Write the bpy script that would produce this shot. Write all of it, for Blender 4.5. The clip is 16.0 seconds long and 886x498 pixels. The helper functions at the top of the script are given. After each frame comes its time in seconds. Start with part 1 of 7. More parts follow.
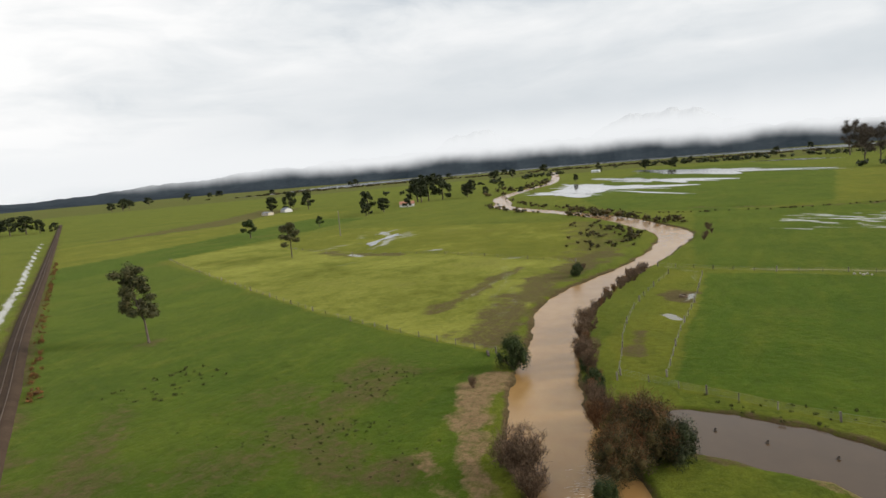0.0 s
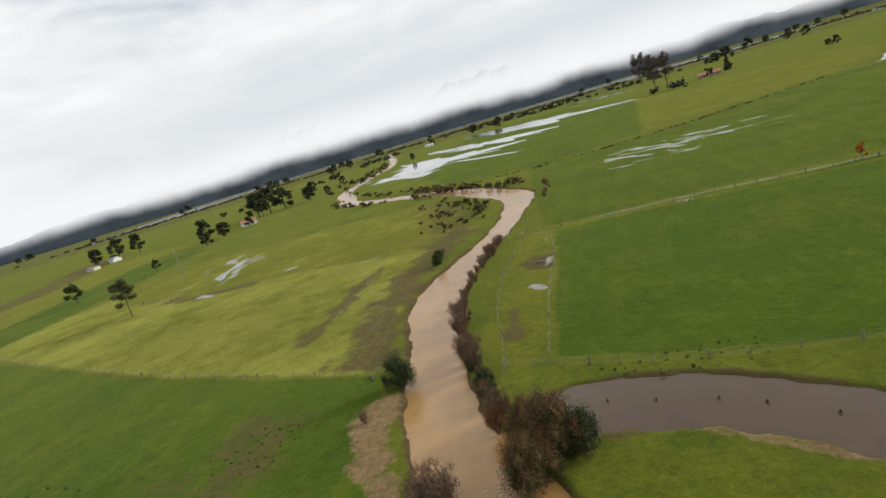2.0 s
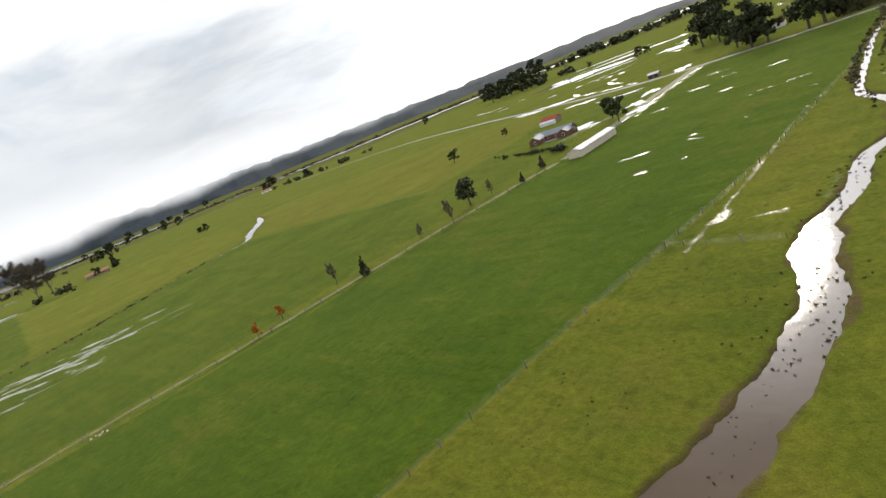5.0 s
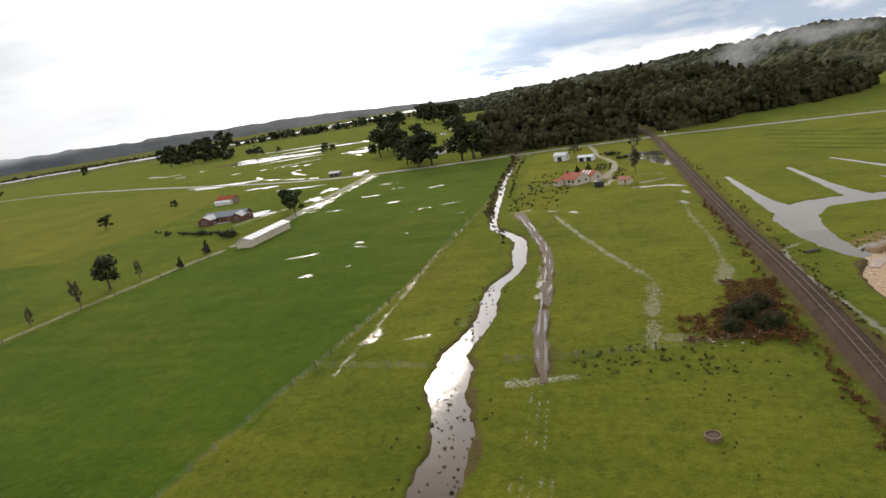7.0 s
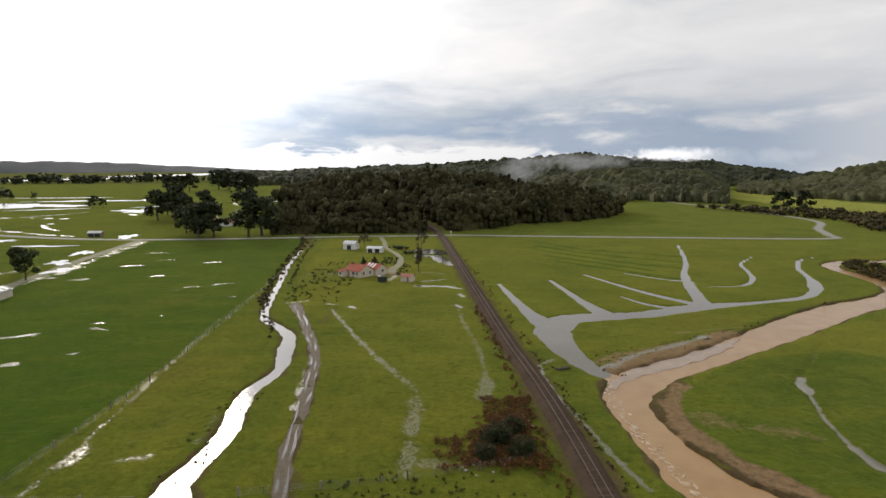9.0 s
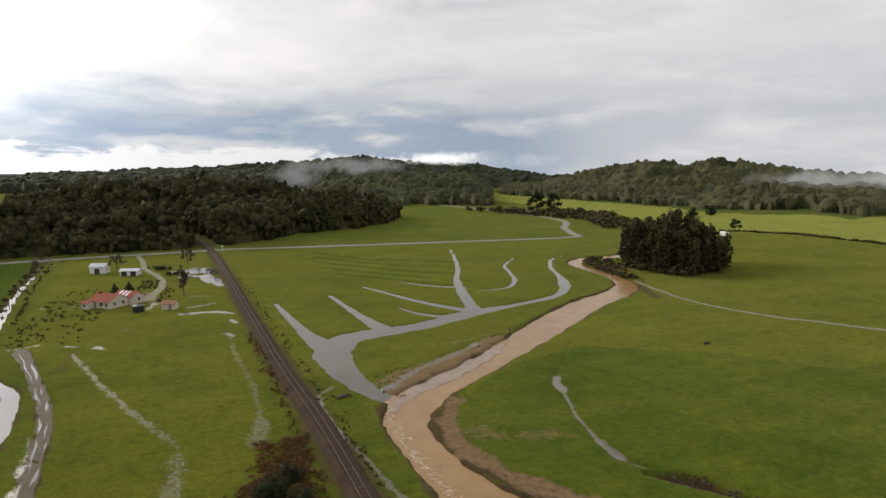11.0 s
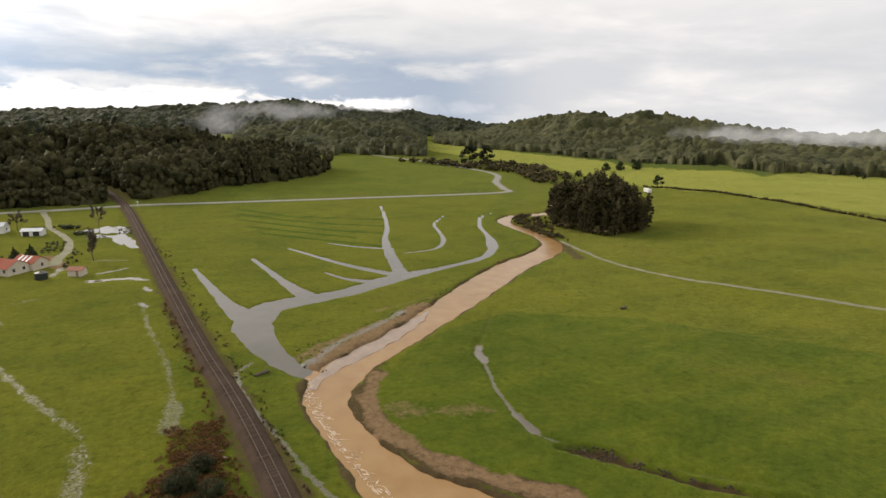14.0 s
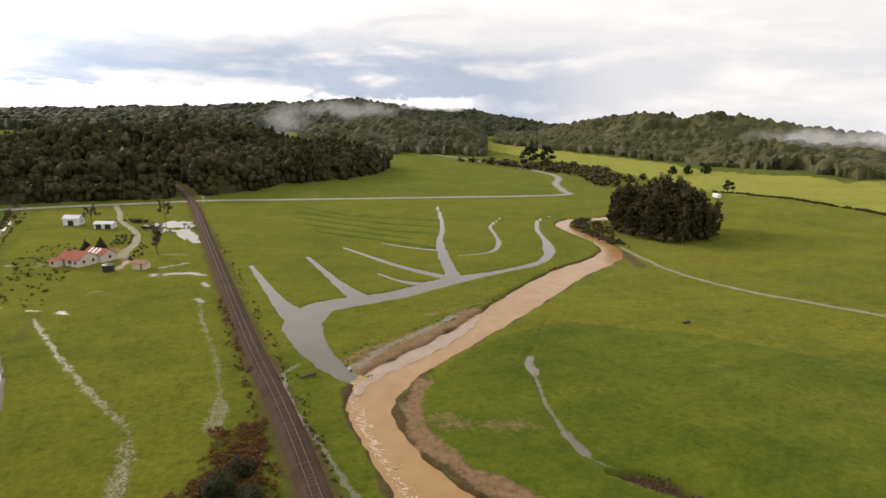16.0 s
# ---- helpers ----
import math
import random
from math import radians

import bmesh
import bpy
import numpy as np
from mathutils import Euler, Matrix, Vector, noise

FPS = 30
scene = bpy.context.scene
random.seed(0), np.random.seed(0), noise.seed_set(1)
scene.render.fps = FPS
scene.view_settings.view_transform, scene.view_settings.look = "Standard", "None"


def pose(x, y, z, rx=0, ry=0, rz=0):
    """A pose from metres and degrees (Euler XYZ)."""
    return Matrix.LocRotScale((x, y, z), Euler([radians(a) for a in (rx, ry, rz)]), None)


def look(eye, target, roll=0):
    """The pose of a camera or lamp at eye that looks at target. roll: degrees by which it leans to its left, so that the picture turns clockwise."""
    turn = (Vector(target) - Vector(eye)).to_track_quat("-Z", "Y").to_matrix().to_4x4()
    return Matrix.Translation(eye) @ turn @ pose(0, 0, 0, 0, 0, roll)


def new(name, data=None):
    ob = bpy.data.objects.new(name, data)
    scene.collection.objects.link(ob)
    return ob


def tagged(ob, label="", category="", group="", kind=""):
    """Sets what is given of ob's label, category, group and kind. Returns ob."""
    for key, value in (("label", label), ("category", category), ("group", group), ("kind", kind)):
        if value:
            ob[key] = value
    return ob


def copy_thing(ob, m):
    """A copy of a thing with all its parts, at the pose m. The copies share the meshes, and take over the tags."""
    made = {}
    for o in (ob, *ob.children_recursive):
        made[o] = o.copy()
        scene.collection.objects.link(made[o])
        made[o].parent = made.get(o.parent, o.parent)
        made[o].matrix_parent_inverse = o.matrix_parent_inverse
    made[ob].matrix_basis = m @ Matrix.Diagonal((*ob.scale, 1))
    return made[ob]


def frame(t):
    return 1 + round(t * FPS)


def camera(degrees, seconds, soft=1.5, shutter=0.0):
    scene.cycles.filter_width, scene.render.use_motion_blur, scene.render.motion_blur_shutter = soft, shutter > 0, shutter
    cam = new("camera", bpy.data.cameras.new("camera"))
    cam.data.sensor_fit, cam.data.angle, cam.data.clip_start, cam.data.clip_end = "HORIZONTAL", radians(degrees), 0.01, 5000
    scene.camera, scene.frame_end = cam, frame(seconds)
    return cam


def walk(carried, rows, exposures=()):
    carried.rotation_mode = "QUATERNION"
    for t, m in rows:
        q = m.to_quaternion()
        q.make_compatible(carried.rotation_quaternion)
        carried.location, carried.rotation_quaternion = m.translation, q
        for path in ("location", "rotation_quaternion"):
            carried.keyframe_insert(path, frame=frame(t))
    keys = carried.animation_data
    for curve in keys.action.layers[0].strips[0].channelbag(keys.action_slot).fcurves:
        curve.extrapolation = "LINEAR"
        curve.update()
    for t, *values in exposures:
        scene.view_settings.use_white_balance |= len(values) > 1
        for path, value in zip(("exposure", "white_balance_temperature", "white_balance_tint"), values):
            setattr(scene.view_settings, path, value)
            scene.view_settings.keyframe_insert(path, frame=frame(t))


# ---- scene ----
# ---------------------------------------------------------------- camera
cam = camera(73.0, 16.0)


def aim(x, y, z, turn, tilt, roll):
    """A pose at (x, y, z): turn to the left from +y, tilt upward, roll as look() takes it."""
    a, p = radians(turn), radians(tilt)
    eye = Vector((x, y, z))
    return look(eye, eye + Vector((-math.sin(a) * math.cos(p), math.cos(a) * math.cos(p), math.sin(p))), roll)


walk(cam, [
    (0, aim(15.33, -27.49, 30.35, 118.97, -7.54, -4.75)),
    (0.5, aim(14.51, -27.90, 31.60, 116.74, -8.41, -6.38)),
    (1, aim(13.48, -28.31, 32.65, 113.36, -8.93, -7.95)),
    (1.5, aim(11.96, -28.55, 33.41, 110.75, -10.78, -13.81)),
    (2, aim(9.77, -28.53, 33.75, 105.81, -11.25, -16.76)),
    (2.5, aim(6.83, -28.27, 33.72, 98.67, -11.21, -18.05)),
    (3, aim(3.78, -27.79, 33.66, 90.49, -11.35, -18.31)),
    (3.5, aim(1.25, -27.10, 33.88, 82.69, -12.20, -20.01)),
    (4, aim(-0.47, -26.15, 34.47, 72.25, -12.61, -21.10)),
    (4.5, aim(-1.52, -24.37, 35.14, 61.46, -11.90, -21.51)),
    (5, aim(-2.51, -21.67, 35.68, 50.96, -13.18, -22.37)),
    (5.2, aim(-2.77, -20.56, 35.85, 46.20, -12.44, -22.01)),
    (7.3, aim(-3.76, -9.70, 37.40, 16.67, -14.85, -7.41)),
    (7.5, aim(-3.58, -8.77, 37.55, 15.31, -15.17, -6.69)),
    (8, aim(-2.55, -6.69, 37.91, 11.67, -8.37, -3.70)),
    (8.5, aim(-1.30, -4.66, 38.30, 6.66, -7.52, -0.71)),
    (9, aim(-0.12, -2.45, 38.89, -1.14, -8.10, -0.03)),
    (9.5, aim(0.86, -0.52, 39.70, -10.17, -7.77, 2.22)),
    (10, aim(1.59, 0.59, 40.67, -17.78, -8.14, 0.87)),
    (10.2, aim(1.83, 0.86, 41.05, -18.98, -7.68, 0.39)),
    (12.5, aim(4.30, 2.25, 45.19, -25.81, -10.60, 0.85)),
    (13, aim(4.87, 2.49, 46.00, -27.37, -12.54, 1.05)),
    (13.5, aim(5.45, 2.73, 46.67, -28.21, -13.02, 1.15)),
    (14, aim(6.08, 3.08, 47.19, -28.15, -12.98, 1.17)),
    (14.5, aim(6.78, 3.54, 47.52, -27.56, -13.72, 1.89)),
    (15, aim(7.49, 4.13, 47.70, -27.21, -13.12, 2.06)),
    (15.5, aim(8.18, 4.88, 47.70, -27.30, -13.21, 1.63)),
    (16, aim(8.88, 5.82, 47.56, -22.43, -13.17, 1.51)),
], exposures=[(0, -0.08, 6500, 10), (1.2, -0.10, 6500, 10), (2.4, 0.02, 6500, 10), (3.5, 0.11, 6500, 10), (5.2, 0.16, 6550, 11), (7.3, -0.04, 6600, 12), (8, 0.02, 6600, 12), (9, -0.36, 6600, 12), (10.2, -0.42, 6600, 12), (12.5, -0.38, 6750, 12), (14, -0.06, 6900, 13), (16, 0.10, 7000, 15)])

# ---------------------------------------------------------------- world, sun
SUN_TURN, SUN_UP = -26.0, 21.0          # degrees east of +y, degrees above the horizon
sun_dir = Vector((math.sin(radians(SUN_TURN)) * math.cos(radians(SUN_UP)),
                  math.cos(radians(SUN_TURN)) * math.cos(radians(SUN_UP)), math.sin(radians(SUN_UP))))

world = bpy.data.worlds.new("overcast_sky")
scene.world = world
world.use_nodes = True
wn, wl = world.node_tree.nodes, world.node_tree.links
wn.clear()


def wnode(kind, **values):
    n = wn.new(kind)
    for key, value in values.items():
        n.inputs[key].default_value = value
    return n


def wmath(op, a, b=None, c=None):
    n = wn.new("ShaderNodeMath")
    n.operation = op
    for i, v in enumerate((a, b, c)):
        if v is None:
            continue
        if isinstance(v, (int, float)):
            n.inputs[i].default_value = v
        else:
            wl.new(v, n.inputs[i])
    return n.outputs[0]


w_out = wn.new("ShaderNodeOutputWorld")
w_sky = wn.new("ShaderNodeTexSky")
w_sky.sky_type = "NISHITA"
w_sky.sun_disc = False
w_sky.sun_elevation = radians(SUN_UP)
w_sky.sun_rotation = radians(SUN_TURN)
w_coord = wn.new("ShaderNodeTexCoord")
w_sep = wn.new("ShaderNodeSeparateXYZ")
wl.new(w_coord.outputs["Generated"], w_sep.inputs[0])
# the cloud deck: soft banks, flattened towards the horizon
w_vec = wn.new("ShaderNodeMapping")
w_vec.inputs["Scale"].default_value = (1.0, 1.0, 3.4)
w_vec.inputs["Location"].default_value = (0.3, 1.7, 0.2)
wl.new(w_coord.outputs["Generated"], w_vec.inputs["Vector"])
w_big = wnode("ShaderNodeTexNoise", Scale=1.5, Detail=7.0, Roughness=0.52, Distortion=0.35)
wl.new(w_vec.outputs[0], w_big.inputs["Vector"])
w_fine = wnode("ShaderNodeTexNoise", Scale=5.0, Detail=6.0, Roughness=0.55, Distortion=0.5)
wl.new(w_vec.outputs[0], w_fine.inputs["Vector"])
w_mixn = wmath("MULTIPLY_ADD", w_fine.outputs["Fac"], 0.34, wmath("MULTIPLY", w_big.outputs["Fac"], 0.72))
w_ramp = wn.new("ShaderNodeValToRGB")
w_ramp.color_ramp.elements[0].position, w_ramp.color_ramp.elements[0].color = 0.41, (0.58, 0.635, 0.69, 1)
w_ramp.color_ramp.elements[1].position, w_ramp.color_ramp.elements[1].color = 0.60, (1.0, 1.0, 0.995, 1)
_e = w_ramp.color_ramp.elements.new(0.50)
_e.color = (0.83, 0.855, 0.87, 1)
wl.new(w_mixn, w_ramp.inputs[0])


def wspan(value, a, b):
    n = wn.new("ShaderNodeMapRange")
    n.interpolation_type = "SMOOTHSTEP"
    n.inputs["From Min"].default_value, n.inputs["From Max"].default_value = a, b
    wl.new(value, n.inputs["Value"])
    return n.outputs[0]


def wtoward(turn):
    """How far a direction points to a bearing, level."""
    a = radians(turn)
    return wmath("ADD", wmath("MULTIPLY", w_sep.outputs["X"], math.sin(a)), wmath("MULTIPLY", w_sep.outputs["Y"], math.cos(a)))


def wcloud(under, tint, amount):
    n = wn.new("ShaderNodeMix")
    n.data_type = "RGBA"
    wl.new(amount, n.inputs[0])
    wl.new(under, n.inputs[6])
    n.inputs[7].default_value = (*tint, 1)
    return n.outputs[2]


# streaky cloud: a stretched noise, drawn out level
w_long = wn.new("ShaderNodeMapping")
w_long.inputs["Scale"].default_value = (1.0, 1.0, 4.6)
wl.new(w_coord.outputs["Generated"], w_long.inputs["Vector"])
w_streak = wnode("ShaderNodeTexNoise", Scale=3.6, Detail=8.0, Roughness=0.54, Distortion=0.15)
wl.new(w_long.outputs[0], w_streak.inputs["Vector"])
w_puff = wnode("ShaderNodeTexNoise", Scale=9.0, Detail=8.0, Roughness=0.6, Distortion=0.4)
wl.new(w_vec.outputs[0], w_puff.inputs["Vector"])
w_lift = wmath("MULTIPLY_ADD", wmath("SUBTRACT", w_streak.outputs["Fac"], 0.5), 0.20, w_sep.outputs["Z"])
# slate-blue rain cloud to the north, greyer sheet to the north-east, both thinning upward
w_rain = wmath("MULTIPLY", wspan(wtoward(9), 0.86, 0.965), wmath("SUBTRACT", 1.0, wspan(w_lift, 0.065, 0.135)))
w_rain = wmath("MULTIPLY", w_rain, wspan(wmath("ADD", wmath("MULTIPLY", w_streak.outputs["Fac"], 0.7), wmath("MULTIPLY", w_puff.outputs["Fac"], 0.3)), 0.41, 0.55))
w_grey = wmath("MULTIPLY", wspan(wtoward(62), 0.60, 0.93), wmath("SUBTRACT", 1.0, wspan(w_lift, 0.075, 0.27)))
w_paint = wcloud(w_ramp.outputs[0], (0.66, 0.705, 0.755), wmath("MULTIPLY", w_grey, wspan(w_streak.outputs["Fac"], 0.20, 0.58)))
w_paint = wcloud(w_paint, (0.27, 0.39, 0.56), wmath("MULTIPLY", w_rain, 0.72))
# the low grey overcast of the west
w_gloom = wmath("MULTIPLY", wspan(wtoward(-94), 0.45, 0.95), wmath("SUBTRACT", 1.0, wspan(w_lift, 0.06, 0.30)))
w_paint = wcloud(w_paint, (0.62, 0.67, 0.71), wmath("MULTIPLY", w_gloom, 0.8))
# white cumulus low over the northern horizon
w_low = wmath("MULTIPLY_ADD", wmath("SUBTRACT", w_puff.outputs["Fac"], 0.5), 0.09, w_sep.outputs["Z"])
w_cumulus = wmath("MULTIPLY", wspan(wtoward(-2), 0.86, 0.93), wmath("SUBTRACT", 1.0, wspan(w_low, 0.014, 0.024)))
w_paint = wcloud(w_paint, (1.0, 1.01, 1.01), wmath("MULTIPLY", w_cumulus, 0.9))
# brightness of the cloud round the hidden sun
w_dot = wn.new("ShaderNodeVectorMath")
w_dot.operation = "DOT_PRODUCT"
wl.new(w_coord.outputs["Generated"], w_dot.inputs[0])
w_dot.inputs[1].default_value = sun_dir
w_near = wmath("MAXIMUM", w_dot.outputs["Value"], 0.0)
w_glow = wmath("ADD", wmath("MULTIPLY", wmath("POWER", w_near, 40.0), 5.0), wmath("MULTIPLY", wmath("POWER", w_near, 9.0), 0.7))
w_gain = wmath("ADD", w_glow, 1.0)
w_veil = wmath("MULTIPLY", wspan(wtoward(-52), 0.88, 0.98), wspan(wmath("ADD", w_streak.outputs["Fac"], wmath("MULTIPLY", w_sep.outputs["Z"], 0.35)), 0.44, 0.60))
w_gain = wmath("MULTIPLY", w_gain, wmath("SUBTRACT", 1.0, wmath("MULTIPLY", w_veil, 0.16)))
w_cloud = wn.new("ShaderNodeVectorMath")
w_cloud.operation = "SCALE"
wl.new(w_paint, w_cloud.inputs[0])
wl.new(w_gain, w_cloud.inputs["Scale"])
w_bg_sky = wnode("ShaderNodeBackground", Strength=0.10)
wl.new(w_sky.outputs[0], w_bg_sky.inputs["Color"])
w_bg_cloud = wnode("ShaderNodeBackground", Strength=1.06)
wl.new(w_cloud.outputs[0], w_bg_cloud.inputs["Color"])
w_cover = wn.new("ShaderNodeMapRange")
w_cover.inputs["From Min"].default_value, w_cover.inputs["From Max"].default_value = 0.33, 0.42
w_cover.inputs["To Min"].default_value = 0.95
wl.new(w_mixn, w_cover.inputs["Value"])
w_mix = wn.new("ShaderNodeMixShader")
wl.new(w_cover.outputs[0], w_mix.inputs[0])
wl.new(w_bg_sky.outputs[0], w_mix.inputs[1])
wl.new(w_bg_cloud.outputs[0], w_mix.inputs[2])
wl.new(w_mix.outputs[0], w_out.inputs[0])

sun = new("sun", bpy.data.lights.new("sun", "SUN"))
sun.data.energy, sun.data.angle, sun.data.color = 2.4, radians(15), (1.0, 0.90, 0.74)
sun.matrix_world = look(sun_dir * 100, (0, 0, 0))

# ---------------------------------------------------------------- materials


def material(name, base, rough=0.8, second=None, scale=1.0, fine=8.0, bump=0.0, metal=0.0, spec=0.5, islands=0.0, third=None, contrast=0.18, objects=0.0):
    """A surface of two or three tones, mixed by noise at two scales in metres (scale and fine: spots per metre)."""
    m = bpy.data.materials.new(name)
    m.use_nodes = True
    n, l = m.node_tree.nodes, m.node_tree.links
    b = n["Principled BSDF"]
    b.inputs["Roughness"].default_value, b.inputs["Metallic"].default_value = rough, metal
    b.inputs["Specular IOR Level"].default_value = spec
    second = second or tuple(c * 0.7 for c in base)
    coord = n.new("ShaderNodeTexCoord")
    out = None
    one = n.new("ShaderNodeTexNoise")
    one.inputs["Scale"].default_value, one.inputs["Detail"].default_value, one.inputs["Roughness"].default_value = scale, 5, 0.62
    two = n.new("ShaderNodeTexNoise")
    two.inputs["Scale"].default_value, two.inputs["Detail"].default_value = fine, 4
    where = n.new("ShaderNodeNewGeometry")
    l.new(where.outputs["Position"], one.inputs["Vector"])
    l.new(where.outputs["Position"], two.inputs["Vector"])
    add = n.new("ShaderNodeMath")
    add.operation = "MULTIPLY_ADD"
    l.new(two.outputs["Fac"], add.inputs[0])
    add.inputs[1].default_value = 0.45
    half = n.new("ShaderNodeMath")
    half.operation = "MULTIPLY"
    half.inputs[1].default_value = 0.55
    l.new(one.outputs["Fac"], half.inputs[0])
    l.new(half.outputs[0], add.inputs[2])
    fac = add.outputs[0]
    if islands or objects:
        pick = where.outputs["Random Per Island"] if islands else n.new("ShaderNodeObjectInfo").outputs["Random"]
        amount = islands or objects
        shift = n.new("ShaderNodeMath")
        shift.operation = "MULTIPLY_ADD"
        l.new(pick, shift.inputs[0])
        shift.inputs[1].default_value = amount
        off = n.new("ShaderNodeMath")
        off.operation = "SUBTRACT"
        l.new(fac, off.inputs[0])
        off.inputs[1].default_value = amount * 0.5
        l.new(off.outputs[0], shift.inputs[2])
        fac = shift.outputs[0]
    ramp = n.new("ShaderNodeValToRGB")
    r = ramp.color_ramp
    r.elements[0].position, r.elements[0].color = 0.5 - contrast, (*second, 1)
    r.elements[1].position, r.elements[1].color = 0.5 + contrast, (*base, 1)
    if third:
        e = r.elements.new(0.5)
        e.color = (*third, 1)
    l.new(fac, ramp.inputs[0])
    l.new(ramp.outputs[0], b.inputs["Base Color"])
    if bump:
        bm = n.new("ShaderNodeBump")
        bm.inputs["Strength"].default_value, bm.inputs["Distance"].default_value = 0.8, bump
        l.new(fac, bm.inputs["Height"])
        l.new(bm.outputs[0], b.inputs["Normal"])
    return m


def water(name, base, second, rough=0.06, wave=0.04, scale=0.6, drift=0.08, spec=0.5):
    """Silty water: an opaque muddy body under a glossy rippled skin."""
    m = material(name, base, rough, second, scale=drift, fine=0.28, spec=spec, contrast=0.24)
    n, l = m.node_tree.nodes, m.node_tree.links
    where = n.new("ShaderNodeNewGeometry")
    waves = n.new("ShaderNodeTexNoise")
    waves.inputs["Scale"].default_value, waves.inputs["Detail"].default_value = scale, 4
    l.new(where.outputs["Position"], waves.inputs["Vector"])
    bm = n.new("ShaderNodeBump")
    bm.inputs["Strength"].default_value, bm.inputs["Distance"].default_value = 1.0, wave
    l.new(waves.outputs["Fac"], bm.inputs["Height"])
    l.new(bm.outputs[0], n["Principled BSDF"].inputs["Normal"])
    return m


M_RIVER = water("river_water", (0.35, 0.215, 0.086), (0.25, 0.132, 0.042), 0.24, 0.03, 0.9, drift=0.05, spec=0.36)
M_POOL = water("pool_water", (0.080, 0.050, 0.026), (0.055, 0.035, 0.019), 0.08, 0.012, 0.9, spec=0.24)
M_FLOOD = water("flood_water", (0.115, 0.105, 0.082), (0.085, 0.08, 0.062), 0.06, 0.012, 0.8, spec=0.27)
# distant water, the sky's reflection put into its pale base colour
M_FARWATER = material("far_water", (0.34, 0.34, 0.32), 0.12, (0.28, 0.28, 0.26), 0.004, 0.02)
M_FOAM = material("foam", (0.66, 0.55, 0.42), 0.7, (0.48, 0.34, 0.22), 1.2, 6)
M_BALLAST = material("ballast", (0.085, 0.058, 0.040), 0.95, (0.040, 0.028, 0.020), 0.25, 5, 0.05, spec=0.05)
M_RAIL = material("rail_steel", (0.12, 0.09, 0.07), 0.7, (0.07, 0.05, 0.038), 0.5, 9, spec=0.15)
M_SLEEPER = material("sleeper_wood", (0.09, 0.066, 0.052), 0.95, (0.045, 0.034, 0.027), 0.7, 9, objects=0.5, spec=0.05)
M_ROAD = material("road_chip", (0.26, 0.25, 0.22), 0.9, (0.18, 0.175, 0.15), 0.12, 3)
M_SHOULDER = material("gravel_shoulder", (0.20, 0.19, 0.12), 0.95, (0.10, 0.11, 0.04), 0.3, 3)
M_LANE = material("grassy_lane", (0.27, 0.25, 0.135), 0.95, (0.095, 0.105, 0.030), 0.35, 3, spec=0.05)
# pinkish silt, painted paler for the white sky it mirrors when wet
M_SILT = material("wet_silt", (0.36, 0.265, 0.20), 0.35, (0.22, 0.155, 0.11), 0.5, 4, 0.03, spec=0.5)
M_CHURN = material("churned_mud", (0.055, 0.041, 0.026), 0.75, (0.115, 0.088, 0.056), 0.8, 5, 0.06, spec=0.15)
M_TRACK = material("gravel_track", (0.25, 0.225, 0.16), 0.95, (0.12, 0.13, 0.05), 0.3, 4)
M_MUD = material("wet_mud", (0.060, 0.042, 0.028), 0.8, (0.028, 0.019, 0.013), 0.3, 4, 0.03, spec=0.15)
M_BANK = material("river_bank", (0.20, 0.14, 0.085), 0.85, (0.10, 0.065, 0.04), 0.35, 4, 0.05)
M_POST = material("post_wood", (0.23, 0.20, 0.17), 0.9, (0.11, 0.09, 0.075), 1.0, 12, objects=0.4)
M_WIRE = material("fence_wire", (0.30, 0.30, 0.30), 0.5, (0.2, 0.2, 0.2), 1, 9, metal=0.7)
M_BARK = material("bark", (0.13, 0.10, 0.075), 0.95, (0.05, 0.04, 0.03), 0.8, 7, 0.03)
M_PALEBARK = material("pale_bark", (0.28, 0.25, 0.21), 0.9, (0.12, 0.10, 0.08), 0.6, 7, 0.03)
M_TWIG = material("bare_twig", (0.19, 0.125, 0.08), 0.95, (0.06, 0.042, 0.028), 0.5, 6, islands=0.5, spec=0.12)
M_TWIGGREY = material("grey_twig", (0.13, 0.105, 0.08), 0.95, (0.06, 0.048, 0.038), 0.5, 6, islands=0.5, spec=0.12)
M_TWIGRED = material("red_twig", (0.22, 0.11, 0.05), 0.95, (0.08, 0.045, 0.025), 0.5, 6, islands=0.5, spec=0.12)
M_LEAF = material("leaf_green", (0.055, 0.075, 0.022), 0.65, (0.016, 0.026, 0.008), 0.25, 3, islands=0.5, spec=0.12)
M_LEAFGUM = material("leaf_olive", (0.105, 0.095, 0.04), 0.65, (0.025, 0.032, 0.014), 0.3, 3, islands=0.5, spec=0.12)
M_LEAFDARK = material("leaf_dark", (0.050, 0.060, 0.024), 0.7, (0.016, 0.021, 0.010), 0.2, 3, islands=0.5, spec=0.12)
M_LEAFPINE = material("pine_needle", (0.10, 0.082, 0.034), 0.75, (0.017, 0.018, 0.008), 0.2, 3, islands=0.5, spec=0.12)
M_LEAFBROWN = material("leaf_brown", (0.095, 0.072, 0.028), 0.75, (0.022, 0.024, 0.010), 0.3, 3, islands=0.5, spec=0.12)
M_LEAFORANGE = material("leaf_orange", (0.45, 0.19, 0.022), 0.7, (0.24, 0.10, 0.016), 0.6, 4, islands=0.5, spec=0.12)
M_FERN = material("bracken", (0.175, 0.080, 0.026), 0.8, (0.06, 0.032, 0.014), 0.5, 4, islands=0.5, spec=0.12)
M_TUSSOCK = material("rush_tussock", (0.085, 0.090, 0.03), 0.8, (0.040, 0.046, 0.015), 0.3, 3, islands=0.6, spec=0.12)
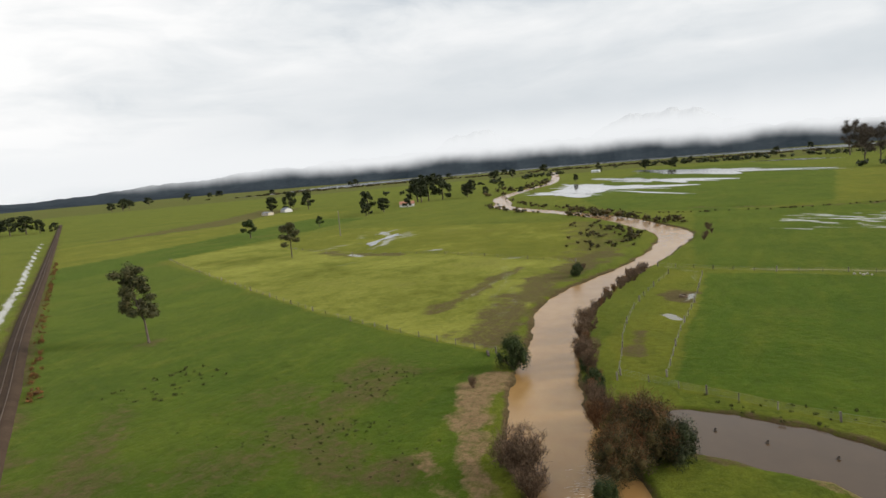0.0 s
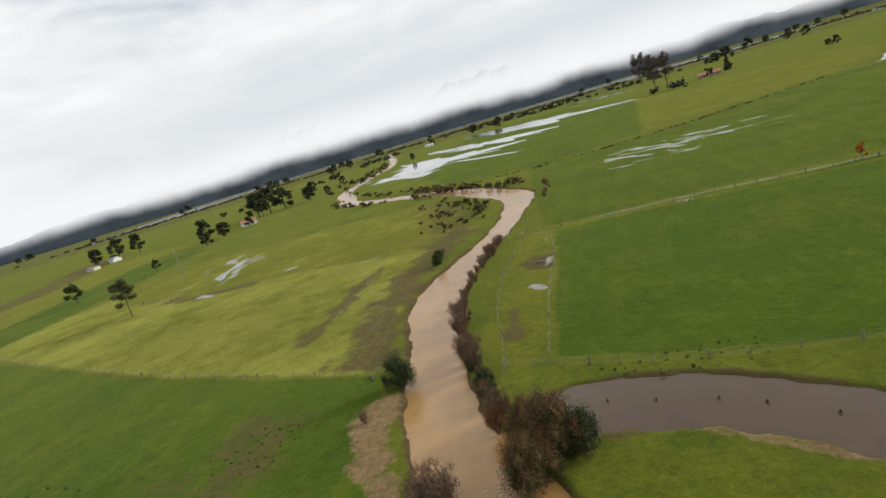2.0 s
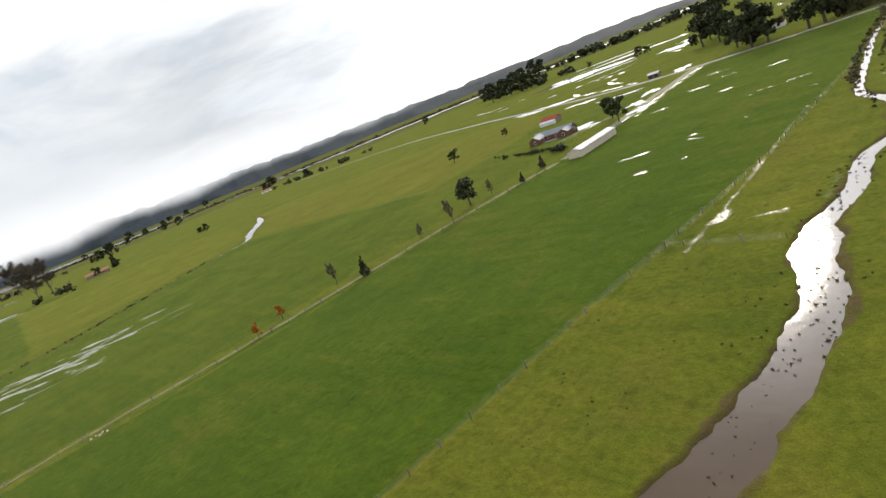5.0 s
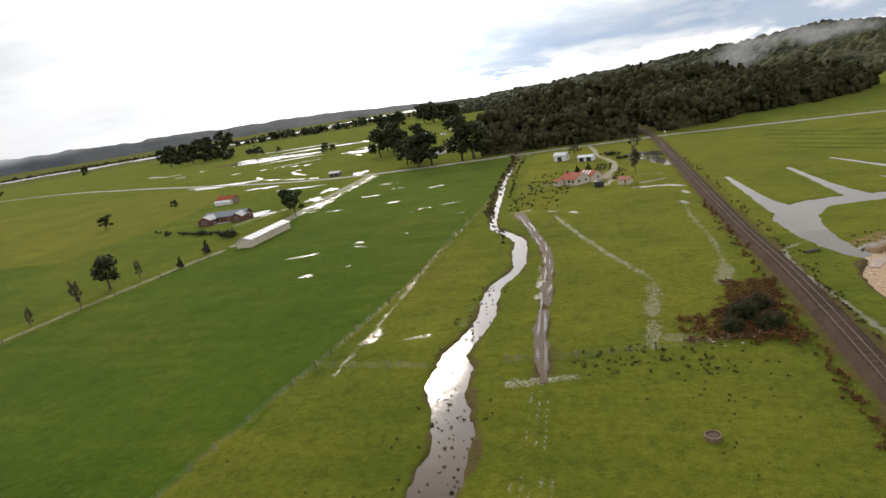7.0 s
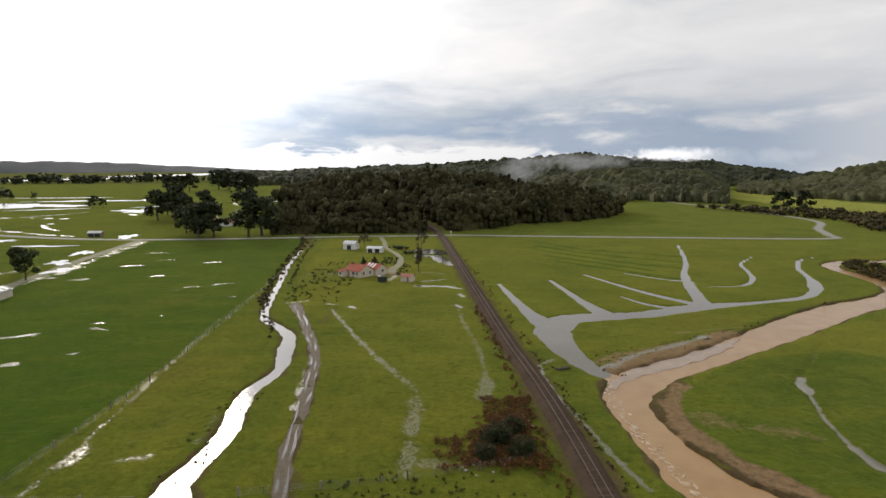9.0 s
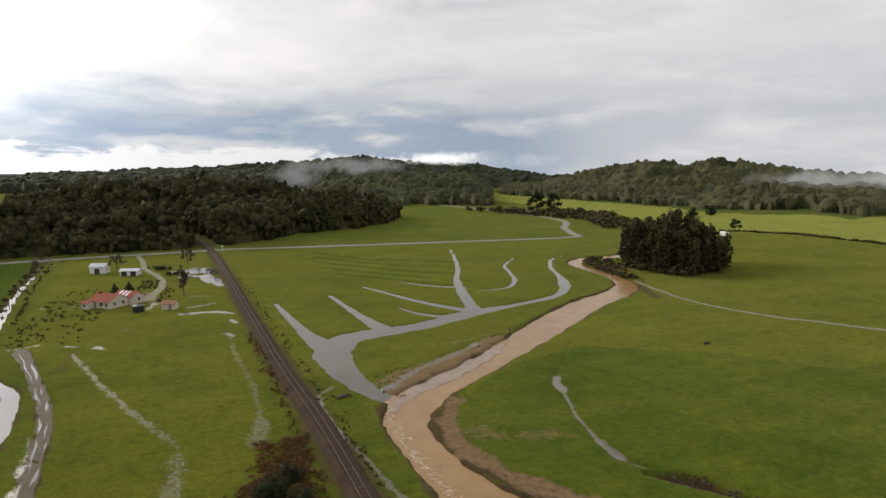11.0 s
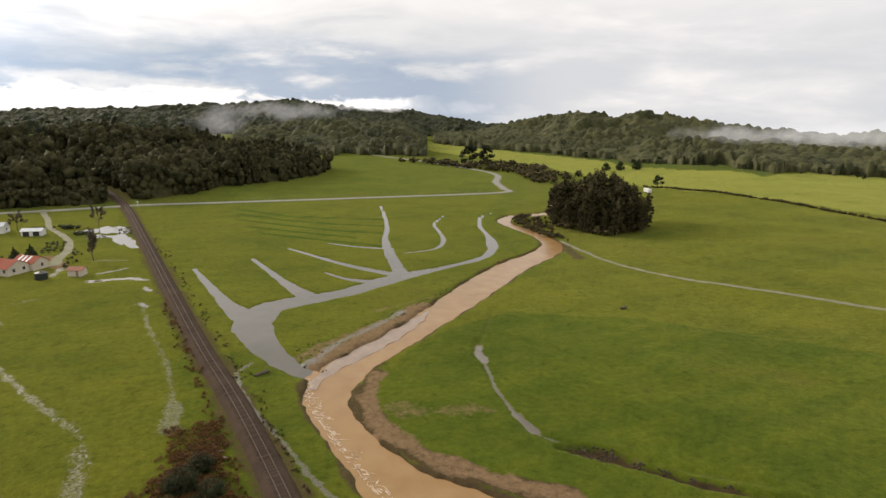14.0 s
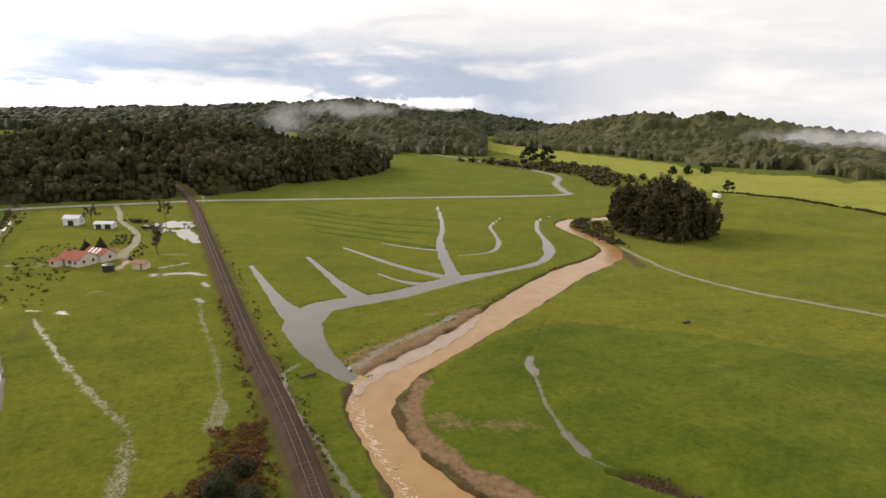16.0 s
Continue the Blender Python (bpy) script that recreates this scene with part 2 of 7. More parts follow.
M_BUSH = material("forest", (0.082, 0.074, 0.032), 0.85, (0.014, 0.017, 0.008), 0.11, 0.5, islands=0.08, contrast=0.15, spec=0.06)
M_HILLWOOD = material("hill_forest", (0.078, 0.078, 0.032), 0.85, (0.014, 0.020, 0.010), 0.035, 0.22, islands=0.3, contrast=0.13, spec=0.12)
# distant forest with the blue-grey of aerial haze put into its base colour
M_RANGE = material("hazy_range_forest", (0.040, 0.052, 0.062), 0.95, (0.020, 0.029, 0.038), 0.008, 0.05, spec=0.05)

# ---------------------------------------------------------------- building blocks


def mesh_of(name, verts, faces, mat, smooth=False):
    me = bpy.data.meshes.new(name)
    me.from_pydata([tuple(v) for v in verts], [], [tuple(f) for f in faces])
    me.materials.append(mat)
    if smooth:
        me.polygons.foreach_set("use_smooth", [True] * len(me.polygons))
    me.update()
    return me


def big_mesh(name, verts, quads, mat, smooth=False):
    """A mesh from arrays: verts (n, 3), quads (m, 3 or 4)."""
    me = bpy.data.meshes.new(name)
    verts, quads = np.asarray(verts, np.float32), np.asarray(quads, np.int32)
    k = quads.shape[1]
    me.vertices.add(len(verts))
    me.vertices.foreach_set("co", verts.ravel())
    me.loops.add(quads.size)
    me.loops.foreach_set("vertex_index", quads.ravel())
    me.polygons.add(len(quads))
    me.polygons.foreach_set("loop_start", np.arange(0, quads.size, k, dtype=np.int32))
    me.polygons.foreach_set("loop_total", np.full(len(quads), k, np.int32))
    if smooth:
        me.polygons.foreach_set("use_smooth", np.ones(len(quads), bool))
    me.materials.append(mat)
    me.update(calc_edges=True)
    me.validate()
    return me


def part(name, me, parent=None, label="", at=None):
    """Links a mesh as ONE object, under a thing or a part."""
    ob = new(name, me)
    ob.parent = parent
    if at is not None:
        ob.matrix_basis = at
    return tagged(ob, label)


def thing(name, label, category, at=None, group="", kind="", me=None):
    ob = new(name, me)
    if at is not None:
        ob.matrix_basis = at
    return tagged(ob, label, category, group, kind)


def bm_mesh(name, bm, mat, smooth=False):
    me = bpy.data.meshes.new(name)
    bm.to_mesh(me)
    bm.free()
    me.materials.append(mat)
    if smooth:
        me.polygons.foreach_set("use_smooth", [True] * len(me.polygons))
    return me


def box_bm(bm, x0, x1, y0, y1, z0, z1, bevel=0.0):
    made = bmesh.ops.create_cube(bm, size=1.0, matrix=Matrix.Translation(((x0 + x1) / 2, (y0 + y1) / 2, (z0 + z1) / 2)) @ Matrix.Diagonal((x1 - x0, y1 - y0, z1 - z0, 1)))
    if bevel:
        edges = list({e for v in made["verts"] for e in v.link_edges})
        bmesh.ops.bevel(bm, geom=edges, offset=bevel, segments=1, affect="EDGES")


def box(name, x0, x1, y0, y1, z0, z1, mat, bevel=0.0):
    bm = bmesh.new()
    box_bm(bm, x0, x1, y0, y1, z0, z1, bevel)
    return bm_mesh(name, bm, mat)


def smooth_line(points, step):
    """A Catmull-Rom line through the points (any number of columns), at about that step."""
    p = np.array(points, float)
    p = np.vstack([2 * p[0] - p[1], p, 2 * p[-1] - p[-2]])
    out = []
    for i in range(1, len(p) - 2):
        n = max(2, int(np.linalg.norm(p[i + 1, :2] - p[i, :2]) / step))
        for s in np.arange(n) / n:
            out.append(0.5 * (2 * p[i] + (p[i + 1] - p[i - 1]) * s + (2 * p[i - 1] - 5 * p[i] + 4 * p[i + 1] - p[i + 2]) * s * s
                              + (3 * p[i] - p[i - 1] - 3 * p[i + 1] + p[i + 2]) * s ** 3))
    out.append(p[-2])
    return np.array(out)


def side(line):
    d = np.gradient(line[:, :2], axis=0)
    d /= np.linalg.norm(d, axis=1)[:, None] + 1e-9
    return np.stack([-d[:, 1], d[:, 0]], 1)


def wobble(x, y, scale, seed=0.0):
    """Smooth noise in -1..1 at arrays of places."""
    x, y = np.asarray(x, float) * scale, np.asarray(y, float) * scale
    total = 0
    for k, (a, b, c, w) in enumerate(((1.0, 0.37, 0.3, 0.5), (-0.61, 1.13, 1.7, 0.45), (2.17, -1.31, 4.1, 0.3), (1.53, 2.71, 2.2, 0.25), (-4.3, 3.1, 0.7, 0.15), (5.9, 4.7, 5.3, 0.12))):
        total = total + w * np.sin(a * x + b * y + c + seed * (k + 1) + 0.9 * np.sin(b * x - a * y + seed))
    return total / 1.2


def ribbon(line, halves, z, edge=0.0, seed=0.0, rows=3):
    """A strip along a line (x, y, ...) with half widths, its edges made uneven."""
    n, nrm = len(line), side(line)
    half = np.broadcast_to(np.asarray(halves, float), (n,))
    left = half + edge * wobble(line[:, 0], line[:, 1], 0.9, seed)
    right = half + edge * wobble(line[:, 0], line[:, 1], 0.9, seed + 3.3)
    verts = []
    for k in range(rows):
        s = k / (rows - 1)
        off = left * (1 - s) - right * s
        xy = line[:, :2] + nrm * off[:, None]
        zz = np.broadcast_to(np.asarray(z, float), (n,)) if not callable(z) else z(xy[:, 0], xy[:, 1])
        verts.append(np.column_stack([xy, zz]))
    v = np.concatenate(verts)
    q = [(k * n + i, (k + 1) * n + i, (k + 1) * n + i + 1, k * n + i + 1) for k in range(rows - 1) for i in range(n - 1)]
    return v, np.array(q)


def join(pieces):
    verts, faces, at = [], [], 0
    for v, f in pieces:
        verts.append(np.asarray(v, float))
        faces.append(np.asarray(f) + at)
        at += len(v)
    return np.concatenate(verts), np.concatenate(faces)


def from_line(x, y, line):
    """The distance to a line (x, y[, half width]) and the half width there."""
    best = np.full(x.shape, 1e9)
    wide = np.zeros(x.shape)
    for a, b in zip(line[:-1], line[1:]):
        d = b[:2] - a[:2]
        s = np.clip(((x - a[0]) * d[0] + (y - a[1]) * d[1]) / (d @ d + 1e-9), 0, 1)
        r = np.hypot(x - a[0] - s * d[0], y - a[1] - s * d[1])
        near = r < best
        best = np.where(near, r, best)
        if line.shape[1] > 2:
            wide = np.where(near, a[2] + s * (b[2] - a[2]), wide)
    return best, wide


def inside(x, y, poly):
    got = np.zeros(x.shape, bool)
    for (x0, y0), (x1, y1) in zip(poly, poly[1:] + poly[:1]):
        if y0 == y1:
            continue
        got ^= ((y0 > y) != (y1 > y)) & (x < (x1 - x0) * (y - y0) / (y1 - y0) + x0)
    return got


def sst(a, b, v):
    s = np.clip((v - a) / (b - a), 0, 1)
    return s * s * (3 - 2 * s)


# ---------------------------------------------------------------- the plan: lines (x, y, half width)

RIVER = smooth_line([(-1500, -520, 7), (-860, -312, 6), (-617, -268, 6), (-500, -246, 6), (-430, -215, 6), (-380, -192, 6), (-324, -134, 5.5),
                     (-285, -97, 6), (-251, -75, 6.5), (-220, -59, 6.2), (-186, -57.2, 4.0), (-160, -59, 3.6), (-140, -62, 4.0), (-120, -65.2, 5.0), (-101, -65, 5.2), (-80, -60, 4.2),
                     (-58, -54.3, 4.6), (-46, -49, 5.2), (-34, -42, 5.4), (-8, -36, 6.5), (18, -22, 7), (38, 0, 7), (46, 28, 7), (42, 48, 6.6), (37, 59, 5.6), (34, 66, 4.4),
                     (32.3, 76, 3.4), (32, 85, 3.1), (32.7, 93, 3.8), (36, 99.6, 4.3), (42.6, 105.4, 4.1), (52, 111.2, 3.9), (63.6, 119.2, 4.1), (79.8, 131.2, 4.9), (97, 144, 5.1)] + [ (114, 155.5, 4.8),
                     (131, 164, 4.3), (143, 174, 4.0), (149, 188, 3.0), (150.5, 203, 2.6), (153.5, 222, 2.6), (166, 232, 2.6), (188, 234, 2.6), (215, 262, 2.6)], 2.5)
DITCH = smooth_line([(-51, -40, 4.6), (-51.8, -33, 6.2), (-49.5, -23, 5.7), (-46, -16, 5.4), (-41.5, -10.5, 5.2), (-34, -2, 4.2), (-29.5, 6, 3.9), (-27, 13, 3.5), (-26, 20, 3.3), (-25.3, 31, 2.8), (-25.2, 40, 2.8), (-26.2, 47, 2.8),
                     (-29.8, 57, 2.9), (-30.6, 62, 3.4), (-31.4, 68, 2.2), (-30.3, 81, 1.8), (-31.7, 96, 1.8), (-29.4, 109, 1.5), (-31, 120, 2.0), (-32.6, 131, 1.8), (-37, 139, 1.6), (-43.8, 151, 1.3),
                     (-50, 190, 1.2), (-57.2, 240, 1.1), (-62.5, 300, 1.1), (-66, 318, 1.2), (-75, 350, 1.2)], 1.5)
RAIL = smooth_line([(-420, -820, 1), (-235, -495, 1), (-109, -274, 1), (-61, -190, 1), (-33, -139, 1), (-4, -85, 1), (14, -32, 1), (20.4, 20, 1), (20.2, 63, 1),
                    (19, 95, 1), (16.6, 125, 1), (14, 170, 1), (10.5, 235, 1), (6, 312, 1), (0, 360, 1), (-10, 405, 1), (-40, 490, 1), (-100, 580, 1)], 3.0)
ROAD = smooth_line([(-900, 470, 2.6), (-620, 470, 2.6), (-430, 410, 2.6), (-280, 345, 2.6), (-187, 312, 2.6), (-124, 308, 2.6), (-64, 315, 2.6), (4, 322, 2.6), (47, 318, 2.6),
                    (121, 310, 2.6), (204, 303, 2.6), (218, 320, 2.4), (232, 350, 2.4), (262, 400, 2.4), (262, 478, 2.4), (248, 576, 2.4), (222, 690, 2.4), (190, 830, 2.4)], 4.0)
FINGERS = [smooth_line([(x, y, 0.84 * w) for x, y, w in p], 1.5) for p in (
    [(34.5, 101.5, 2.2), (32, 105.5, 2.6), (30, 110, 3.0), (28, 121, 3.6), (28.5, 133, 4.8), (34, 144, 4.2), (44, 147, 3.8), (56, 149, 3.0), (65, 153, 3.4), (75, 157, 3.2), (90, 161, 1.3), (108, 167, 1.2), (118, 176, 1.6), (124, 185, 2.2), (131, 200, 0.8), (138, 217, 0.7), (149, 234, 0.5), (160, 243, 0.4)],
    [(29, 138, 4.2), (26.5, 147, 2.6), (24.5, 162, 1.4), (22, 190, 0.4)],
    [(46, 147, 3.2), (43.5, 160, 1.8), (42, 174, 1.1), (40, 196, 0.4)],
    [(74, 160, 2.0), (66, 174, 1.3), (60, 189, 0.9), (54, 206, 0.4)],) + (
    [(75, 157, 3.0), (78.5, 168, 2.2), (84, 188, 1.8), (91, 208, 1.1), (100, 228, 0.9), (110, 255, 0.7), (119, 282, 0.4)],
    [(87, 191, 1.1), (77, 199, 0.8), (69, 209, 0.3)],
    [(66, 155, 2.2), (60, 161, 1.1), (56, 171, 0.4)],
    [(88, 184, 0.6), (101, 186, 0.7), (110, 197, 0.9), (116, 212, 0.7), (122, 228, 0.7), (137, 247, 0.3)])]
EASTPOND = smooth_line([(84, 121, 0.2), (73, 108, 0.2), (68, 102.5, 0.7), (66, 99, 0.9), (64.5, 94, 0.35), (60.5, 84, 0.25), (58.5, 75, 0.5), (58, 69, 0.8), (59.5, 65, 0.25), (62.6, 62, 0.3), (65.5, 57, 0.25), (69, 51, 0.2), (75, 42, 0.2)], 1.0)
TRACK = smooth_line([(150, 178, 1.0), (146, 160, 0.9), (143, 144, 0.8), (143, 124, 0.85), (148, 102, 0.85), (155, 78, 0.85), (160, 50, 0.85)], 1.5)
GULLY = smooth_line([(58.5, 64, 0.5), (61.5, 61, 1.2), (63.5, 58, 1.3), (65, 55, 0.6), (66.5, 52, 0.5), (68, 48.5, 0.45), (71, 44, 0.35), (76, 37, 0.2)], 0.8)
DRIVE = smooth_line([(-147, -32, 0.6), (-146, -7, 0.7), (-142.5, 22, 0.8), (-140.5, 60, 0.9), (-139, 95, 0.9), (-136, 130, 1.2), (-133, 158, 1.8), (-138, 205, 2.2), (-144, 250, 2.2), (-150, 310, 2.2)], 3.0)
MUDTRACK = smooth_line([(-17.2, 58, 0.4), (-18, 63, 0.9), (-18.8, 68, 1.05), (-19.8, 76, 1.0), (-20.8, 88, 1.05), (-21.8, 100, 1.1), (-23.4, 112, 1.1), (-26, 124, 1.15), (-29, 134, 1.15), (-33, 147, 1.25), (-37.5, 160, 1.6), (-38.5, 164, 0.5)], 1.5)
FARDITCH = smooth_line([(-326, -67, 0.5), (-309, -4, 0.5), (-322, 30, 0.5), (-348, 70, 0.6), (-362, 105, 0.8), (-374, 132, 1.6), (-410, 152, 2.4), (-470, 190, 2.6), (-520, 212, 1.2)], 3.0)
FARRIVER = smooth_line([(2 + d * math.sin(radians(b)), -5 + d * math.cos(radians(b)), w) for b, d, w in ((-138, 1700, 12), (-134, 1800, 40), (-128, 2150, 120), (-120, 2650, 170), (-108, 2800, 190), (-96, 2750, 190), (-84, 2250, 150), (-70, 1900, 70), (-57, 1750, 60), (-42, 1700, 60), (-32, 1750, 65), (-26, 2050, 80), (-18, 2650, 60))], 25.0)

# ---------------------------------------------------------------- ground

C_TURN = (-156, -152, -146, -139, -131, -126, -118, -110, -102, -93, -85, -79, -70, -58, -47, -37, -30, -20)
C_RISE = (0.0, 0.1, 0.5, 1.0, 1.5, 1.8, 1.9, 1.9, 1.9, 1.8, 1.6, 1.4, 1.05, 0.7, 0.5, 0.4, 0.25, 0.2)


def land(x, y):
    """The height of the ground, without its channels."""
    x, y = np.asarray(x, float), np.asarray(y, float)
    d = 0.74 * (x - 40) - 0.68 * (y - 70)
    z = 7.5 * sst(4, 130, d) * (1 - 0.6 * sst(330, 480, y)) * np.maximum(sst(56, 78, x), sst(58, 85, y))
    z = z + 0.55 * wobble(x, y, 0.045, 2.0) * sst(6, 40, d) * np.maximum(sst(56, 78, x), sst(58, 85, y))
    turn, far = np.degrees(np.arctan2(x - 2, y + 5)), np.hypot(x - 2, y + 5)
    # the bush-covered knoll
    z = z + 20 * np.exp(-((x + 25) / 95) ** 2 - ((y - 500) / 85) ** 2) * sst(4, 30, np.abs(x + 14 + 0.42 * np.maximum(y - 430, 0)))
    # hills to the east and north
    crest = np.interp(turn, (26, 29, 31, 33.5, 36.6, 40, 44, 48, 52, 56, 61, 75, 100, 130), (0, 3, 8, 18, 30, 44, 42, 38, 29, 22, 19, 19, 15, 0))
    foot = np.interp(turn, (28, 32, 42, 46, 51, 56, 61, 75), (860, 790, 690, 620, 565, 515, 525, 540))
    z = z + (crest * (1 + 0.16 * wobble(x, y, 0.022, 5)) - 0.75 * crest * np.abs(wobble(x, y, 0.019, 2))) * sst(foot, foot + 330, far) * (1 - sst(foot + 400, foot + 900, far)) * (crest > 0.5)
    crest = np.interp(turn, (-18, -12, -6, 0, 5, 10, 15, 20, 25, 28, 34, 40), (0, 10, 18, 25, 36, 43, 56, 38, 34, 16, 4, 0))
    z = z + (crest * (1 + 0.12 * wobble(x, y, 0.012, 1)) - 6 * np.abs(wobble(x, y, 0.02, 3))) * sst(1150, 1800, far) * (1 - sst(1950, 2700, far)) * (crest > 0.5)
    crest = np.interp(turn, (6, 12, 17.5, 22, 24.5, 26.2, 28), (0, 12, 22, 22, 16, 3, 0))
    z = z + crest * sst(660, 880, far) * (1 - sst(900, 1150, far))
    # the land falls away behind the eastern hills
    z = z - 0.034 * np.maximum(far - 1120, 0) * sst(29, 36, turn) * (1 - sst(110, 150, turn)) - 0.022 * np.maximum(far - 2100, 0) * sst(-20, -12, turn) * (1 - sst(29, 36, turn))
    return z


def cut(x, y, z, line, deep, lip, extra=0.0):
    near = (x > line[:, 0].min() - 40) & (x < line[:, 0].max() + 40) & (y > line[:, 1].min() - 40) & (y < line[:, 1].max() + 40)
    r, w = from_line(x[near], y[near], line)
    w = w + extra + 0.5 * wobble(x[near], y[near], 0.5, 1.0) * np.minimum(1, w / 3)
    z = z.copy()
    z[near] -= deep * (1 - sst(w - 0.3, w + lip, r))
    return z


turns = np.radians(np.concatenate([np.arange(-164, -4, 0.32), np.arange(-4, 48, 0.25), np.arange(48, 76, 0.32), np.arange(76, 196, 2.5)]))
ring, rings = 6.0, []
while ring < 4700:
    rings.append(ring)
    ring += min(np.clip(ring * ring / 22000, 0.55, ring * 0.02), 1.35 if ring < 270 else 99)
rings = np.array(rings)
gx = (2 + rings[:, None] * np.sin(turns)[None]).ravel()
gy = (-5 + rings[:, None] * np.cos(turns)[None]).ravel()
gz = land(gx, gy) + 0.05 * wobble(gx, gy, 0.35, 3)
gz = cut(gx, gy, gz, RIVER, 1.3, 1.8, -0.9)
gz = cut(gx, gy, gz, DITCH, 0.95, 1.1, -0.95)
for f in FINGERS:
    gz = cut(gx, gy, gz, f, 0.7, 1.5, -0.75)
gz = cut(gx, gy, gz, EASTPOND, 0.3, 0.9, 0.1)
gz = cut(gx, gy, gz, GULLY, 1.1, 0.5)
gz = cut(gx, gy, gz, FARDITCH, 0.9, 2.0)
nt, nr = len(turns), len(rings)
g_idx = np.arange(nt * nr).reshape(nr, nt)
nxt = np.roll(g_idx, -1, axis=1)
g_quads = np.stack([g_idx[:-1].ravel(), g_idx[1:].ravel(), nxt[1:].ravel(), nxt[:-1].ravel()], 1)[:, ::-1]
hub = len(gx)
g_verts = np.column_stack([np.append(gx, 2.0), np.append(gy, -5.0), np.append(gz, 0.0)])

# what grows where: r bare earth, g dark lush pasture, b dry yellowish pasture; some tones also carry sun and shade
PADDOCKS = [
    # (corners, earth, lush, dry)
    ([(-70, -70), (-90, -122), (-116, -178), (-160, -268), (-271, -258), (-272, -180), (-262, -106), (-182, -78), (-157, -77), (-99, -72)], 0.0, 0.0, 1.36),
    ([(-156, -78), (-164, -102), (-174, -137), (-172, -172), (-190, -222), (-224, -262), (-271, -258), (-272, -180), (-272, -106), (-182, -78)], 0.0, 0.0, 1.08),
    ([(-116, -178), (-90, -122), (-71, -67), (-30, -52), (0, -60), (-4, -85), (-33, -139), (-61, -190)], 0.05, 0.6, 0.0),
    ([(-116, -178), (-61, -190), (-100, -262), (-154, -266)], 0.0, 0.5, 0.0),
    ([(-100, -262), (-133, -311), (-177, -316), (-250, -330), (-350, -350), (-340, -286), (-237, -270), (-154, -266)], 0.0, 1.0, 0.0),
    ([(-133, -311), (-177, -316), (-250, -330), (-420, -362), (-430, -470), (-322, -411), (-246, -427), (-225, -435), (-198, -428)], 0.0, 0.0, 1.0),
    ([(-225, -435), (-246, -427), (-322, -411), (-520, -500), (-500, -560), (-395, -493)], 0.62, 0.0, 0.1),
    ([(-83, -52), (-148, -51), (-139, -42), (-111, -41), (-67, -40), (-63, -45)], 0.05, 0.0, 0.8)] + [
    ([(-142, -41), (-66, -39), (-58, -12), (-53, 60), (-51, 120), (-56, 315), (-145, 310), (-136, 160), (-141, 40)], 0.0, 0.8, 0.0),
    # far half of the same paddock, painted lighter for the view towards the sun
    ([(-51.5, 150), (-56, 315), (-145, 310), (-136, 160)], 0.0, 0.62, 0.0),
    ([(-50, 60), (-49, 120), (-54, 314), (-64, 314), (-60, 245), (-52, 190), (-38, 136), (-34, 90), (-36, 60)], 0.06, 0.0, 0.6),
    ([(-56, -36), (-56, -12), (-52, 60), (-36, 62), (-28, 20), (-40, -8)], 0.05, 0.1, 0.45),
    ([(-24, 66), (8, 70), (13, 125), (8, 245), (-44, 250), (-40, 165), (-24, 125)], 0.08, 0.0, 0.72),
    ([(-24, 10), (14, 10), (15, 68), (-24, 62)], 0.06, 0.1, 0.55)] + [
    ([(-150, -45), (-300, -60), (-310, 0), (-375, 130), (-200, 150), (-148, 60)], 0.0, 0.5, 0.05),
    ([(-548, 228), (-412, 339), (-283, 335), (-219, 262), (-208, 150), (-380, 142)], 0.35, 0.0, 0.9),
    ([(-150, 62), (-205, 148), (-222, 262), (-160, 300), (-146, 160)], 0.0, 0.25, 0.2),
    ([(-330, 1), (-690, 30), (-560, 200), (-393, 143)], 0.06, 0.0, 0.75),
    ([(14, 200), (20, 120), (30, 112), (120, 165), (150, 240), (205, 298), (50, 314), (8, 316)], 0.0, 0.0, 0.72)] + [
    ([(50, 326), (56, 374), (132, 437), (202, 660), (240, 580), (250, 400), (228, 345), (204, 310)], 0.0, 0.15, 0.35),
    # valley floor: direct sunshine put into the colour by a high dry value
    ([(300, 280), (285, 150), (330, 60), (600, 60), (760, 500), (560, 820), (400, 860), (330, 660), (345, 450)], 0.0, 0.0, 1.75),
    ([(42, 62), (48, 108), (150, 165), (165, 240), (300, 285), (290, 100), (230, -60), (60, -30)], 0.0, 0.0, 0.85),
    # lower slope: its shading away from the sun painted as a darker tone
    ([(40, 60), (37, 92), (62, 112), (86, 118), (110, 96), (128, 60), (150, 0), (60, -40)], 0.02, 0.3, 0.25),
    ([(-36, 160), (-8, 160), (4, 310), (-54, 310), (-46, 200)], 0.12, 0.0, 0.95),
    ([(-520, -190), (-330, -110), (-300, -50), (-330, 0), (-690, 30), (-1100, -60), (-1100, -210)], 0.0, 0.55, 0.0)]
zone = np.zeros((len(gx), 4))
zone[:] = (0.0, 0.08, 0.42, 0.0)
jx, jy = gx + 0.5 * wobble(gx, gy, 0.25, 7), gy + 0.5 * wobble(gx, gy, 0.25, 8)
for poly, *tone in PADDOCKS:
    zone[inside(jx, jy, poly), :3] = tone

